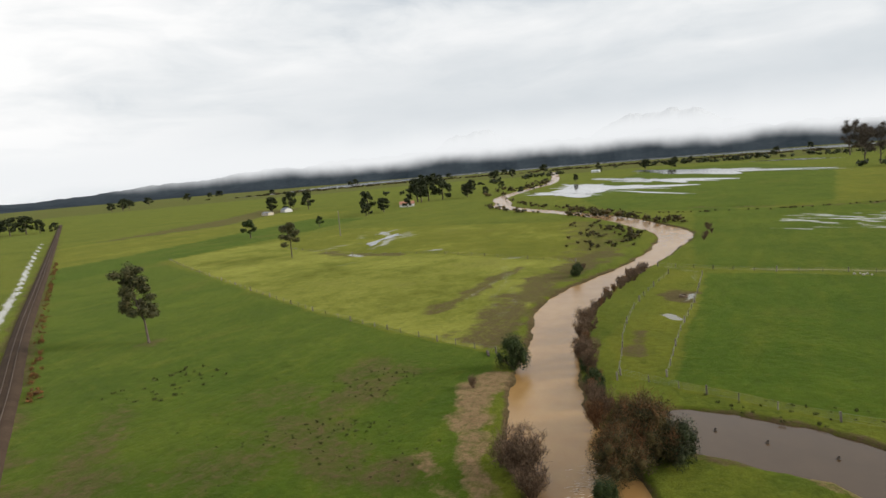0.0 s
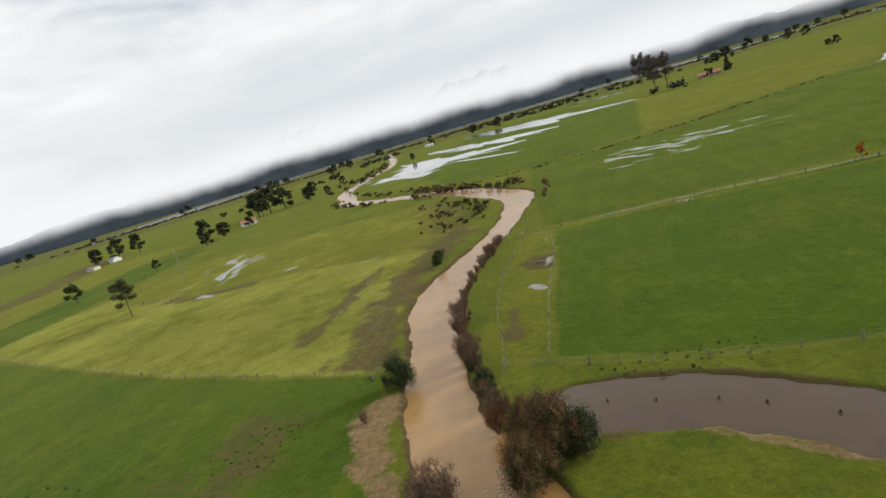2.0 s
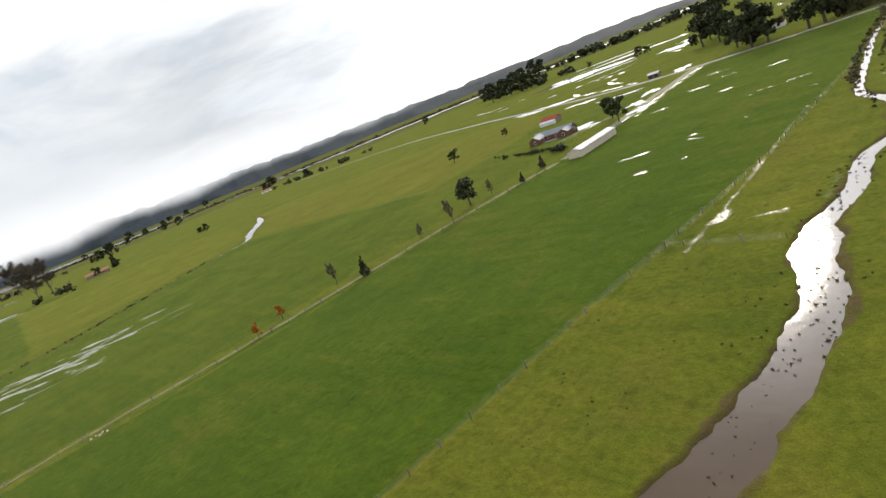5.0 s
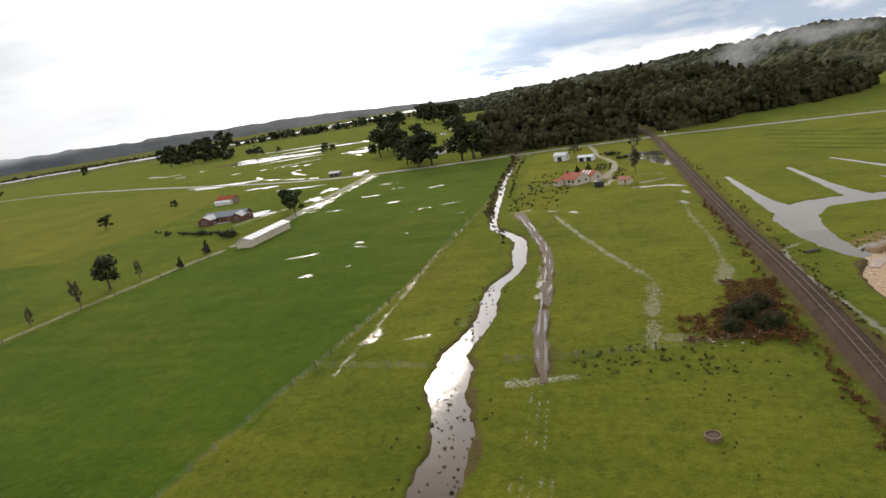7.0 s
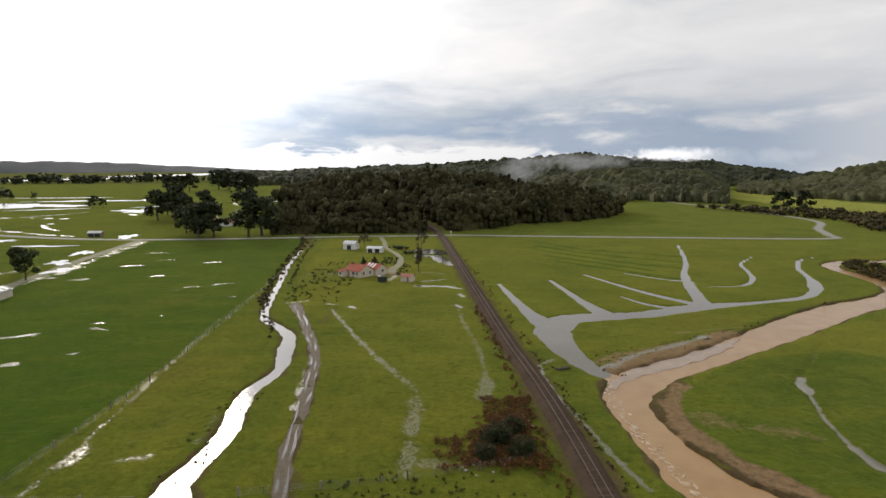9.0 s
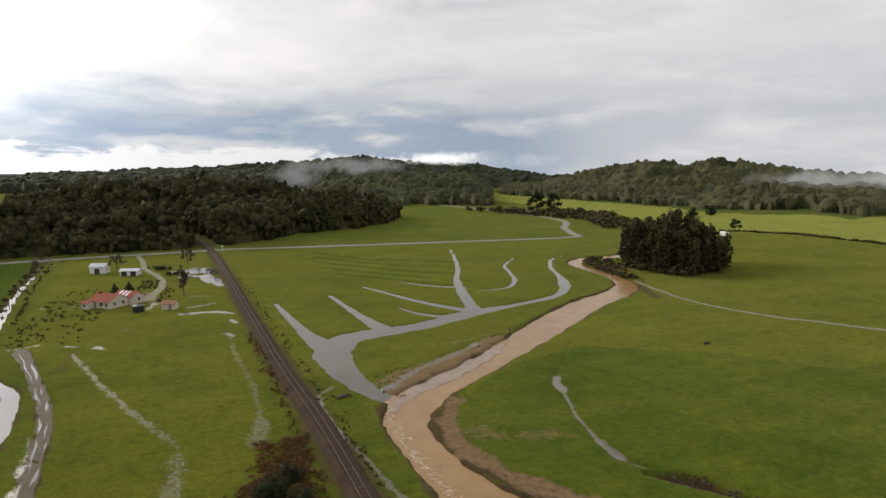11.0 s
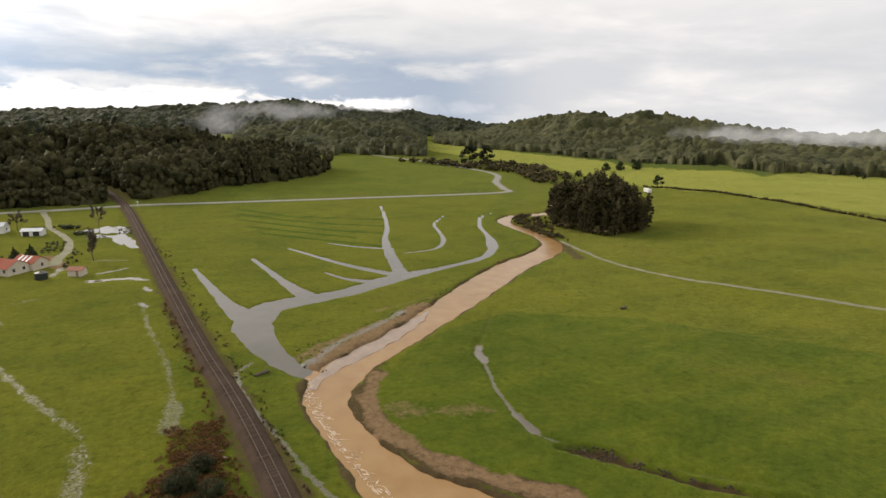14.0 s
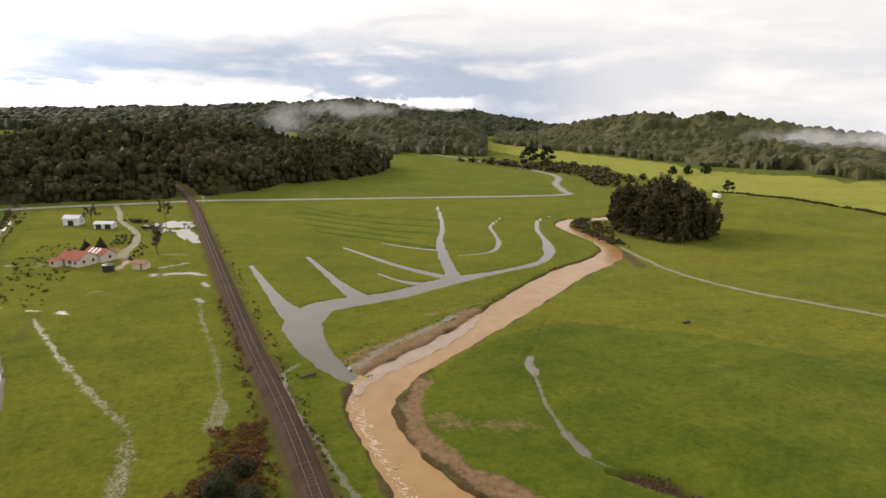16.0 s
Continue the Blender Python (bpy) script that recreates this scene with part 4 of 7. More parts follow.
    l.new(calc("MULTIPLY", pool, 0.5), b.inputs["Specular IOR Level"])
    bump = n.new("ShaderNodeBump")
    bump.inputs["Distance"].default_value = 0.20
    l.new(calc("MULTIPLY", calc("SUBTRACT", 1.0, pool), 0.8), bump.inputs["Strength"])
    l.new(calc("ADD", calc("ADD", fine, calc("MULTIPLY", tuft, 1.2)), calc("MULTIPLY", blades, 0.4)), bump.inputs["Height"])
    l.new(bump.outputs[0], b.inputs["Normal"])


pasture()

# ---------------------------------------------------------------- water


def sheet(name, label, line, z, mat, extra, edge, category="water"):
    v, q = ribbon(line, line[:, 2] + extra, z, edge, rows=5)
    return thing(name, label, category, kind="structure", me=big_mesh(name, v, q, mat, True))


sheet("river", "brown silt-laden river in flood between grassy banks", RIVER, -0.45, M_RIVER, 1.2, 0.0, "river")
# the silt bar between the furrows' mouth and the river
bar = RIVER[(RIVER[:, 0] > 33) & (RIVER[:, 0] < 73) & (RIVER[:, 1] > 96) & (RIVER[:, 1] < 135)].copy()
bank = side(bar)
bar[:, :2] += bank * np.sign(bank[:, 1:2]) * (bar[:, 2:3] - 1.5)
bar[:, 2] = 2.0 * np.sin(np.linspace(0.15, math.pi, len(bar))) ** 0.6 + 0.05
sheet("silt_bar", "pale wet silt bar at the river's edge below the flooded furrows", bar, lambda x, y: -0.40 + 0.05 * wobble(x, y, 0.8, 2), M_SILT, 0.0, 0.6, "silt bar")
sheet("ditch", "flooded drainage ditch widening to a murky pool", DITCH, -0.30, M_POOL, 0.8, 0.0, "ditch")
for k, f in enumerate(FINGERS):
    sheet("flooded_furrow", "shallow flooded furrow branching across the green paddock", f, (lambda x, y: np.interp(y, (101, 111, 121), (-0.47, -0.42, -0.14)) + 0.03 * wobble(x, y, 0.55, 1) * (y < 113)) if k == 0 else -0.14 - 0.012 * k, M_FLOOD, 0.8, 0.0, "flood water")
sheet("far_ditch", "straight drain across the far paddocks", FARDITCH, -0.55, M_FLOOD, 1.0, 0.0, "ditch")
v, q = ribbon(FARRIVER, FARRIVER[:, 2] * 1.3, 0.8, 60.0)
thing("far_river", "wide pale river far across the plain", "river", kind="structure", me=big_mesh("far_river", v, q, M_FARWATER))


def blot(cx, cy, rx, ry, turn, rough, rng, lift=0.05, n=40):
    """An uneven flat patch: verts and triangles."""
    a = np.arange(n) / n * 2 * np.pi
    r = 1 + rough * (0.5 * np.sin(2 * a + rng.uniform(0, 6)) + 0.5 * np.sin(3 * a + rng.uniform(0, 6)) + 0.4 * np.sin(5 * a + rng.uniform(0, 6)) + 0.35 * np.sin(9 * a + rng.uniform(0, 6)) + 0.25 * np.sin(14 * a + rng.uniform(0, 6)))
    x, y = rx * r * np.cos(a), ry * r * np.sin(a)
    c, s = math.cos(radians(turn)), math.sin(radians(turn))
    px, py = cx + c * x - s * y, cy + s * x + c * y
    px, py = np.append(px, cx), np.append(py, cy)
    v = np.column_stack([px, py, np.full(n + 1, float(land(cx, cy)) + lift)])
    return v, np.array([(i, (i + 1) % n, n) for i in range(n)])


rng = np.random.default_rng(4)
FLOODS = [(-870, -112, 185, 44, 35, 0.4), (-690, -150, 110, 26, 33, 0.55), (-570, -168, 92, 30, 42, 0.6), (-610, -205, 75, 20, 25, 0.6), (-500, -188, 45, 16, 50, 0.6), (-470, -112, 62, 3.2, 40, 0.3), (-1120, 0, 95, 20, 40, 0.4),
          (-760, -40, 95, 5, 40, 0.3), (-520, -190, 40, 8, 60, 0.5),
          (-222, -189, 13, 2.6, 10, 0.6), (-204, -184, 9, 1.6, 18, 0.5), (-245, -205, 8, 1.2, 5, 0.5)]
NORTH_FLOODS = [(-385, 566, 52, 27, 5, 0.5), (-287, 349, 30, 8.0, 3, 0.4), (-330, 520, 30, 4.0, 30, 0.3), (-235, 600, 24, 2.5, 40, 0.3), (-430, 700, 60, 5, 10, 0.3), (-160, 620, 40, 5, 20, 0.4), (-290, 460, 22, 1.0, 60, 0.3),
          (-1, 262, 8, 7.5, 30, 0.35), (4, 240, 3.2, 13, 8, 0.25), (-4, 250, 4, 3, 0, 0.3)]
YARD_FLOODS = [(-164, 209, 9, 6, 20, 0.5), (-148, 235, 4, 5, 30, 0.6), (-154, 262, 3, 7, 20, 0.6), (-137, 217, 4, 4, 60, 0.6), (-164, 322, 5, 8, 10, 0.5), (-222, 305, 9, 4, 10, 0.6), (-186, 284, 12, 2.5, 5, 0.5),
               (-247, 500, 12, 16, 60, 0.5), (-255, 552, 14, 5, 40, 0.4), (-360, 640, 40, 12, 10, 0.5)]
flood_kinds = ("broad sheet of pale floodwater lying on pasture", "flood sheet")
for cx, cy, rx, ry, turn, rough in FLOODS + NORTH_FLOODS:
    v, f = blot(cx, cy, rx, ry, turn, rough, rng, rng.uniform(0.05, 0.12), 72)
    thing("flood_sheet", flood_kinds[0] if rx > 30 else "shallow puddle of floodwater lying on the grass", flood_kinds[1], group="flood sheets", me=mesh_of("flood_sheet", v, f, M_FLOOD))
r6 = np.random.default_rng(616)
for cx, cy, rx, ry, turn, rough in YARD_FLOODS:
    v, f = blot(cx, cy, rx, ry, turn, rough, r6, r6.uniform(0.06, 0.12), 48)
    thing("flood_sheet", "broad sheet of pale floodwater lying on pasture" if rx > 30 else "shallow puddle of floodwater lying on the grass", flood_kinds[1], group="flood sheets", me=mesh_of("flood_sheet", v, f, M_FLOOD))
# foam along the bend
pieces = []
for k in range(260):
    s = rng.uniform()
    x, y = np.interp(s, (0, 0.15, 0.3, 0.6, 1), (31.5, 29.8, 29.4, 29.6, 31)), np.interp(s, (0, 0.15, 0.3, 0.6, 1), (102, 97, 90, 80, 63))
    r = rng.uniform(0.08, 0.26)
    v, f = blot(x + abs(rng.normal(0, 0.9)), y + rng.normal(0, 0.8), r * 2.6, r * 0.34, rng.normal(-62, 28), 0.7, rng, 0, 12)
    v[:, 2] = -0.42 + rng.uniform(0, 0.04)
    pieces.append((v, f))
for k in range(60):
    x, y = rng.uniform(-46, -38), rng.uniform(-52, -40)
    r = rng.uniform(0.06, 0.2)
    v, f = blot(-38 + rng.normal(0, 2.0), -43.5 + rng.normal(0, 1.0), r * 2.4, r * 0.4, rng.normal(120, 25), 0.6, rng, 0, 10)
    v[:, 2] = -0.40
    pieces.append((v, f))
v, f = join(pieces)
thing("river_foam", "pale flecks of foam on the brown current", "foam", kind="stuff", me=big_mesh("river_foam", v, f, M_FOAM))

# ---------------------------------------------------------------- railway and roads


def section(line, profile, lift=0.0):
    """A body swept along a line: profile of (offset to the left, height)."""
    nrm, n = side(line), len(line)
    z0 = land(line[:, 0], line[:, 1]) + lift
    v = np.concatenate([np.column_stack([line[:, :2] + nrm * o, z0 + h]) for o, h in profile])
    q = [(k * n + i, (k + 1) * n + i, (k + 1) * n + i + 1, k * n + i + 1) for k in range(len(profile) - 1) for i in range(n - 1)]
    return v, np.array(q)


railway = thing("railway", "single-track railway with rusty steel rails on dark stone ballast", "railway", kind="structure")
v, q = section(RAIL, [(-2.35, -0.25), (-1.75, 0.30), (-1.2, 0.62), (-0.7, 0.66), (0.7, 0.66), (1.2, 0.62), (1.75, 0.30), (2.35, -0.25)])
part("ballast", big_mesh("ballast", v, q[:, ::-1], M_BALLAST), railway)
for gauge in (-0.56, 0.56):
    v, q = section(RAIL, [(gauge - 0.06, 0.70), (gauge - 0.05, 0.86), (gauge + 0.05, 0.86), (gauge + 0.06, 0.70)])
    part("rail", big_mesh("rail", v, q[:, ::-1], M_RAIL), railway, "shiny worn steel rail")
sleeper_mesh = box("sleeper", -1.05, 1.05, -0.11, 0.11, -0.06, 0.06, M_SLEEPER, 0.02)
near_rail = RAIL[(RAIL[:, 1] > 40) & (RAIL[:, 1] < 320)]
near_rail = smooth_line(near_rail[::4], 0.72)
for p, s in zip(near_rail[:260], side(near_rail)[:260]):
    part("sleeper", sleeper_mesh, railway, at=pose(p[0], p[1], float(land(p[0], p[1])) + 0.625, rz=math.degrees(math.atan2(s[1], s[0]))))

road = thing("road", "narrow sealed country road with pale gravel shoulders", "road", kind="structure")
v, q = section(ROAD, [(-2.9, 0.02), (-2.1, 0.22), (2.1, 0.22), (2.9, 0.02)])
part("shoulder", big_mesh("shoulder", v, q[:, ::-1], M_SHOULDER), road)
v, q = section(ROAD, [(-1.9, 0.23), (-1.0, 0.27), (0, 0.29), (1.0, 0.27), (1.9, 0.23)])
part("seal", big_mesh("seal", v, q[:, ::-1], M_ROAD), road)


def lane(name, label, line, mat, lift=0.06, edge=0.35):
    v, q = ribbon(line, line[:, 2], lambda x, y: land(x, y) + lift, edge, rows=4)
    return thing(name, label, "track", kind="structure", me=big_mesh(name, v, q, mat))


mud = lane("mud_track", "churned dark mud track with water in its wheel ruts", MUDTRACK, M_CHURN, 0.045, 0.45)
r9 = np.random.default_rng(909)
for off in (-0.62, -0.40, 0.45, 0.66):
    k = int(r9.integers(2, 6))
    while k < len(MUDTRACK) - 8:
        n = int(r9.integers(3, 9))
        rut = MUDTRACK[k:k + n].copy()
        rut[:, :2] += side(MUDTRACK)[k:k + n] * (off + 0.12 * np.sin(np.arange(n) * 0.9 + k)[:, None])
        rut[:, 2] = 0.105 * np.sin(np.linspace(0.25, math.pi - 0.25, n)) * r9.uniform(0.6, 1.5)
        v, q = ribbon(rut, rut[:, 2], lambda x, y: land(x, y) + 0.075, 0.04, rows=3)
        part("rut_water", big_mesh("rut_water", v, q, M_FLOOD), mud, "pale water standing in a wheel rut")
        k += n + int(r9.integers(1, 8))
lane("farm_track", "gravel farm track crossing the sloping paddock", TRACK, M_TRACK)
lane("driveway", "pale wet gravel farm driveway leading to the road", DRIVE[DRIVE[:, 1] > 148], M_SHOULDER)
lane("farm_lane", "grassy wheel-worn farm lane along the fence", DRIVE[DRIVE[:, 1] < 150], M_LANE, 0.05, 0.5)
lane("driveway", "pale gravel loop behind the farmhouse", smooth_line([(-27, 316, 1.2), (-24, 298, 1.1), (-21, 275, 1.1), (-16, 258, 1.2), (-13, 244, 1.2), (-12.5, 230, 1.3), (-14.5, 217, 1.6), (-15, 209, 1.8)], 1.5), M_TRACK)

# ---------------------------------------------------------------- plants


def ground_at(x, y):
    return float(land(x, y))


def tube(points, radii, sides=6):
    """A tapered limb through the points."""
    p = np.array(points, float)
    d = np.gradient(p, axis=0)
    d /= np.linalg.norm(d, axis=1)[:, None] + 1e-9
    ref = np.where(np.abs(d[:, 2:3]) > 0.9, [[1.0, 0, 0]], [[0, 0, 1.0]])
    u = np.cross(d, ref)
    u /= np.linalg.norm(u, axis=1)[:, None] + 1e-9
    w = np.cross(d, u)
    a = np.arange(sides) / sides * 2 * np.pi
    v = (p[:, None] + np.array(radii)[:, None, None] * (u[:, None] * np.cos(a)[None, :, None] + w[:, None] * np.sin(a)[None, :, None])).reshape(-1, 3)
    q = [(i * sides + k, i * sides + (k + 1) % sides, (i + 1) * sides + (k + 1) % sides, (i + 1) * sides + k) for i in range(len(p) - 1) for k in range(sides)]
    return v, np.array(q)


def cards(rng, centres, normals, size, ratio=0.7):
    """Leaf sprays: one bent-free quad each, turned at random about its normal."""
    n = len(centres)
    normals = normals / (np.linalg.norm(normals, axis=1)[:, None] + 1e-9)
    r = rng.normal(size=(n, 3))
    u = np.cross(normals, r)
    u /= np.linalg.norm(u, axis=1)[:, None] + 1e-9
    w = np.cross(normals, u)
    s = (size * rng.uniform(0.55, 1.25, n))[:, None]
    v = np.stack([centres - u * s, centres - w * s * ratio, centres + u * s * 0.9, centres + w * s * ratio], 1).reshape(-1, 3)
    return v, np.arange(4 * n).reshape(n, 4)


ICO = None


def ico():
    global ICO
    if ICO is None:
        bm = bmesh.new()
        bmesh.ops.create_icosphere(bm, subdivisions=1, radius=1.0)
        bm.verts.ensure_lookup_table()
        ICO = (np.array([v.co[:] for v in bm.verts]), np.array([[v.index for v in f.verts] for f in bm.faces]))
        bm.free()
    return ICO


def leaves(rng, blobs, count, size, core=0.66, up=0.35, reach=(0.55, 1.12), ratio=0.6):
    """A crown of leaf sprays over uneven blobs (x, y, z, rx, ry, rz), with a ragged dark heart."""
    b = np.array(blobs, float)
    share = b[:, 3] * b[:, 4] + b[:, 4] * b[:, 5]
    pick = rng.choice(len(b), count, p=share / share.sum())
    d = rng.normal(size=(count, 3))
    d /= np.linalg.norm(d, axis=1)[:, None]
    reach = rng.uniform(*reach, count)[:, None]
    c = b[pick, :3] + d * b[pick, 3:] * reach
    v, q = cards(rng, c, d + rng.normal(0, 0.8, (count, 3)) + [0, 0, up], size, ratio)
    iv, fc = ico()
    cv, cq = [], []
    for k, row in enumerate(b):
        vv = iv * (1 + rng.normal(0, 0.16, (len(iv), 1))) * row[3:] * core + row[:3]
        cv.append(vv)
        cq.append(np.column_stack([fc, fc[:, 2]]) + k * len(iv))
    return (v, q), (np.concatenate(cv), np.concatenate(cq)[:, :3])


def crown_mesh(name, rng, blobs, count, size, mat, core=0.66, reach=(0.55, 1.12), ratio=0.6):
    (v, q), (cv, cf) = leaves(rng, blobs, count, size, core, 0.35, reach, ratio)
    tri = np.concatenate([q[:, [0, 1, 2]], q[:, [0, 2, 3]], cf + len(v)])
    return big_mesh(name, np.concatenate([v, cv]), tri, mat)


def limbs(rng, height, first, count, reach, radius, lean=0.0, upward=0.5):
    """A trunk with limbs; gives the pieces and the limb ends."""
    top = np.array([lean * height, 0, height])
    path = [np.zeros(3)] + [top * s + np.append(rng.normal(0, 0.02 * height, 2), 0) for s in (0.3, 0.55, 0.8, 1.0)]
    pieces = [tube(path, [radius * 1.25, radius * 0.9, radius * 0.7, radius * 0.4, radius * 0.12], 7)]
    ends = []
    for k in range(count):
        s = first + (0.97 - first) * (k + rng.uniform(0, 0.6)) / count
        base = np.array([np.interp(s, (0, 0.3, 0.55, 0.8, 1.0), [p[i] for p in path]) for i in range(3)])
        a = k * 2.4 + rng.uniform(-0.4, 0.4)
        out = reach * (1.1 - 0.55 * s) * rng.uniform(0.7, 1.15)
        end = base + np.array([math.cos(a) * out, math.sin(a) * out, out * upward * rng.uniform(0.6, 1.4)])
        mid = (base + end) / 2 + np.array([0, 0, out * 0.10])
        r = radius * (0.55 - 0.35 * s)
        pieces.append(tube([base, mid, end], [r, r * 0.7, r * 0.25], 5))
        ends.append(end)
    return pieces, np.array(ends)


def twigs(rng, ends, per, length, width, spread=0.9):
    """Thin bare shoots: one slim triangle each."""
    base = np.repeat(ends, per, axis=0) + rng.normal(0, length * 0.22, (len(ends) * per, 3))
    d = rng.normal(0, spread, (len(base), 3)) + [0, 0, 0.8]
    d /= np.linalg.norm(d, axis=1)[:, None]
    u = np.cross(d, rng.normal(size=d.shape))
    u /= np.linalg.norm(u, axis=1)[:, None]
    s = length * rng.uniform(0.5, 1.3, len(base))[:, None]
    v = np.stack([base - u * width, base + u * width, base + d * s], 1).reshape(-1, 3)
    return v, np.arange(len(v)).reshape(-1, 3)


def quads_to_tris(pieces):
    return [(v, np.concatenate([q[:, [0, 1, 2]], q[:, [0, 2, 3]]]) if q.shape[1] == 4 else q) for v, q in pieces]


def wood_mesh(name, pieces, mat):
    v, f = join(quads_to_tris(pieces))
    return big_mesh(name, v, f, mat)


def broad_tree(seed, label, category="tree", height=10.0, wide=4.0, first=0.3, count=9, mat=None, sprays=900, size=0.55, radius=0.28, lean=0.0, bark=None, name="tree", group=""):
    rng = np.random.default_rng(seed)
    pieces, ends = limbs(rng, height * 0.88, first, count, wide, radius, lean)
    blobs = [(*(e + rng.normal(0, 0.3, 3)), *(wide * rng.uniform(0.32, 0.55, 3) * (1, 1, 0.75))) for e in ends]
    blobs.append((lean * height * 0.85, 0, height * 0.84, wide * 0.5, wide * 0.5, height * 0.16))
    ob = thing(name, label, category, group=group)
    part("trunk", wood_mesh("trunk", pieces, bark or M_BARK), ob)
    part("crown", crown_mesh("crown", rng, blobs, sprays, size, mat or M_LEAF), ob)
    return ob


def cone_tree(seed, label, height=10.0, wide=2.2, mat=None, sprays=700, size=0.5, name="conifer", group=""):
    rng = np.random.default_rng(seed)
    blobs = []
    for k in range(9):
        s = 0.08 + 0.86 * k / 8
        w = wide * (1.08 - s) * rng.uniform(0.8, 1.15)
        blobs.append((rng.normal(0, 0.12 * wide), rng.normal(0, 0.12 * wide), height * s + 0.04 * height, w, w, height * 0.085))
    ob = thing(name, label, "tree", group=group)
    part("trunk", wood_mesh("trunk", [tube([(0, 0, 0), (0, 0, height * 0.5), (0, 0, height * 0.97)], [wide * 0.10, wide * 0.07, 0.03], 6)], M_BARK), ob)
    part("crown", crown_mesh("crown", rng, blobs, sprays, size, mat or M_LEAFDARK, 0.75), ob)
    return ob


def bare_tree(seed, label, height=9.0, wide=2.0, count=14, per=60, mat=None, upward=1.4, name="bare_tree", group=""):
    rng = np.random.default_rng(seed)
    pieces, ends = limbs(rng, height * 0.9, 0.18, count, wide, 0.03 * height * 0.5, 0.0, upward)
    ob = thing(name, label, "tree", group=group)
    part("trunk", wood_mesh("trunk", pieces, M_BARK), ob)
    v, f = twigs(rng, np.concatenate([ends, ends * (0.8, 0.8, 0.9)]), per, height * 0.11, 0.035 + height * 0.002)
    part("crown", big_mesh("crown", v, f, mat or M_TWIG), ob, "leafless twigs")
    return ob


def bush(seed, label, height=3.0, wide=2.0, mat=None, sprays=420, size=0.38, name="bush", group="", shoots=0):
    rng = np.random.default_rng(seed)
    blobs = []
    for k in range(15):
        a, out, s = k * 2.4, wide * math.sqrt((k + 0.5) / 15) * rng.uniform(0.6, 1.05), rng.uniform(0.24, 0.44)
        top = height * (0.80 - 0.42 * (out / wide) ** 2) * rng.uniform(0.75, 1.08)
        blobs.append((math.cos(a) * out, math.sin(a) * out, max(top - 0.12 * height, 0.2 * height), wide * s, wide * s, height * rng.uniform(0.15, 0.26)))
        if k % 2 == 0:
            blobs.append((math.cos(a) * out * 0.95, math.sin(a) * out * 0.95, 0.22 * height, wide * s, wide * s, height * 0.2))
    ob = thing(name, label, "bush", group=group)
    stems = [tube([(0, 0, -0.2), (q[0] * 0.5, q[1] * 0.5, q[2] * 0.6), q[:3]], [0.10, 0.07, 0.03], 5) for q in blobs]
    part("stem", wood_mesh("stem", stems, M_BARK), ob)
    part("crown", crown_mesh("crown", rng, blobs, sprays, size, mat or M_LEAF, 0.5, (0.35, 1.3), 0.4), ob)
    if shoots:
        v, f = twigs(rng, np.array([q[:3] for q in blobs]) + (0, 0, 0.1 * height), shoots, height * 0.2, 0.025, 0.7)
        part("shoot", big_mesh("shoot", v, f, M_TWIGRED), ob, "bare reddish shoots")
    return ob


def bare_bush(seed, label, height=4.0, wide=2.2, mat=None, stems=30, per=30, name="willow_bush", group=""):
    rng = np.random.default_rng(seed)
    pieces, ends = [], []
    for k in range(stems):
        a, out = rng.uniform(0, 6.28), wide * math.sqrt(rng.uniform(0, 1))
        end = np.array([math.cos(a) * out, math.sin(a) * out, height * rng.uniform(0.45, 0.85)])
        pieces.append(tube([(0.25 * end[0], 0.25 * end[1], -0.25), (0.6 * end[0], 0.6 * end[1], end[2] * 0.55), end], [0.07, 0.05, 0.02], 4))
        ends += [end, end * (0.75, 0.75, 0.6)]
    ob = thing(name, label, "bush", group=group)
    part("stem", wood_mesh("stem", pieces, mat or M_TWIG), ob)
    v, f = twigs(rng, np.array(ends), per, height * 0.24, 0.026, 0.6)
    part("crown", big_mesh("crown", v, f, mat or M_TWIG), ob)
    return ob


def stand(ob, x, y, height=None, base=None, turn=0.0, wide=1.0, first=True):
    """Sets a plant built with that base height on the ground, at another height; a further one is a copy."""
    k = (height / base) if height else 1.0
    m = pose(x, y, ground_at(x, y) - 0.05, rz=turn) @ Matrix.Diagonal((k * wide, k * wide, k, 1))
    if first:
        ob.matrix_basis = m
        return ob
    return copy_thing(ob, m)


def plant(proto, used, spots, base, rng):
    """Stands one prototype at the first spot and copies at the rest: spots of (x, y, height)."""
    for k, (x, y, h) in enumerate(spots):
        stand(proto, x, y, h, base, rng.uniform(0, 360), rng.uniform(0.9, 1.15), first=(k == 0 and not used))


rng = np.random.default_rng(11)
# the paddock trees by the river
t = broad_tree(21, "tall slender gum tree with patchy olive crown standing alone in pasture", height=17.0, wide=3.0, first=0.30, count=22, mat=M_LEAFGUM, sprays=9000, size=0.2, radius=0.22, lean=-0.16)
stand(t, -60, -140, turn=110)
t = broad_tree(22, "dark round-headed tree on a bare trunk in yellowish pasture", height=14.5, wide=3.6, first=0.40, count=12, mat=M_LEAFGUM, sprays=4500, size=0.24, radius=0.24)
stand(t, -166, -198)
t = broad_tree(23, "small dark rounded paddock tree", height=10, wide=3.6, first=0.22, count=9, mat=M_LEAF, sprays=900, size=0.55)
plant(t, False, [(-236, -294, 10), (-287, -285, 6.5), (-250, 211, 6.7), (-137, 199, 9.3), (-249, 258, 4.6), (-299, 529, 8), (-295, 542, 8), (302, 272, 7), (-711, 112, 10)], 10, rng)
t = broad_tree(24, "spreading dark evergreen tree beside the gravel drive", height=9.7, wide=3.2, first=0.25, count=10, mat=M_LEAFDARK, sprays=1100, size=0.45)
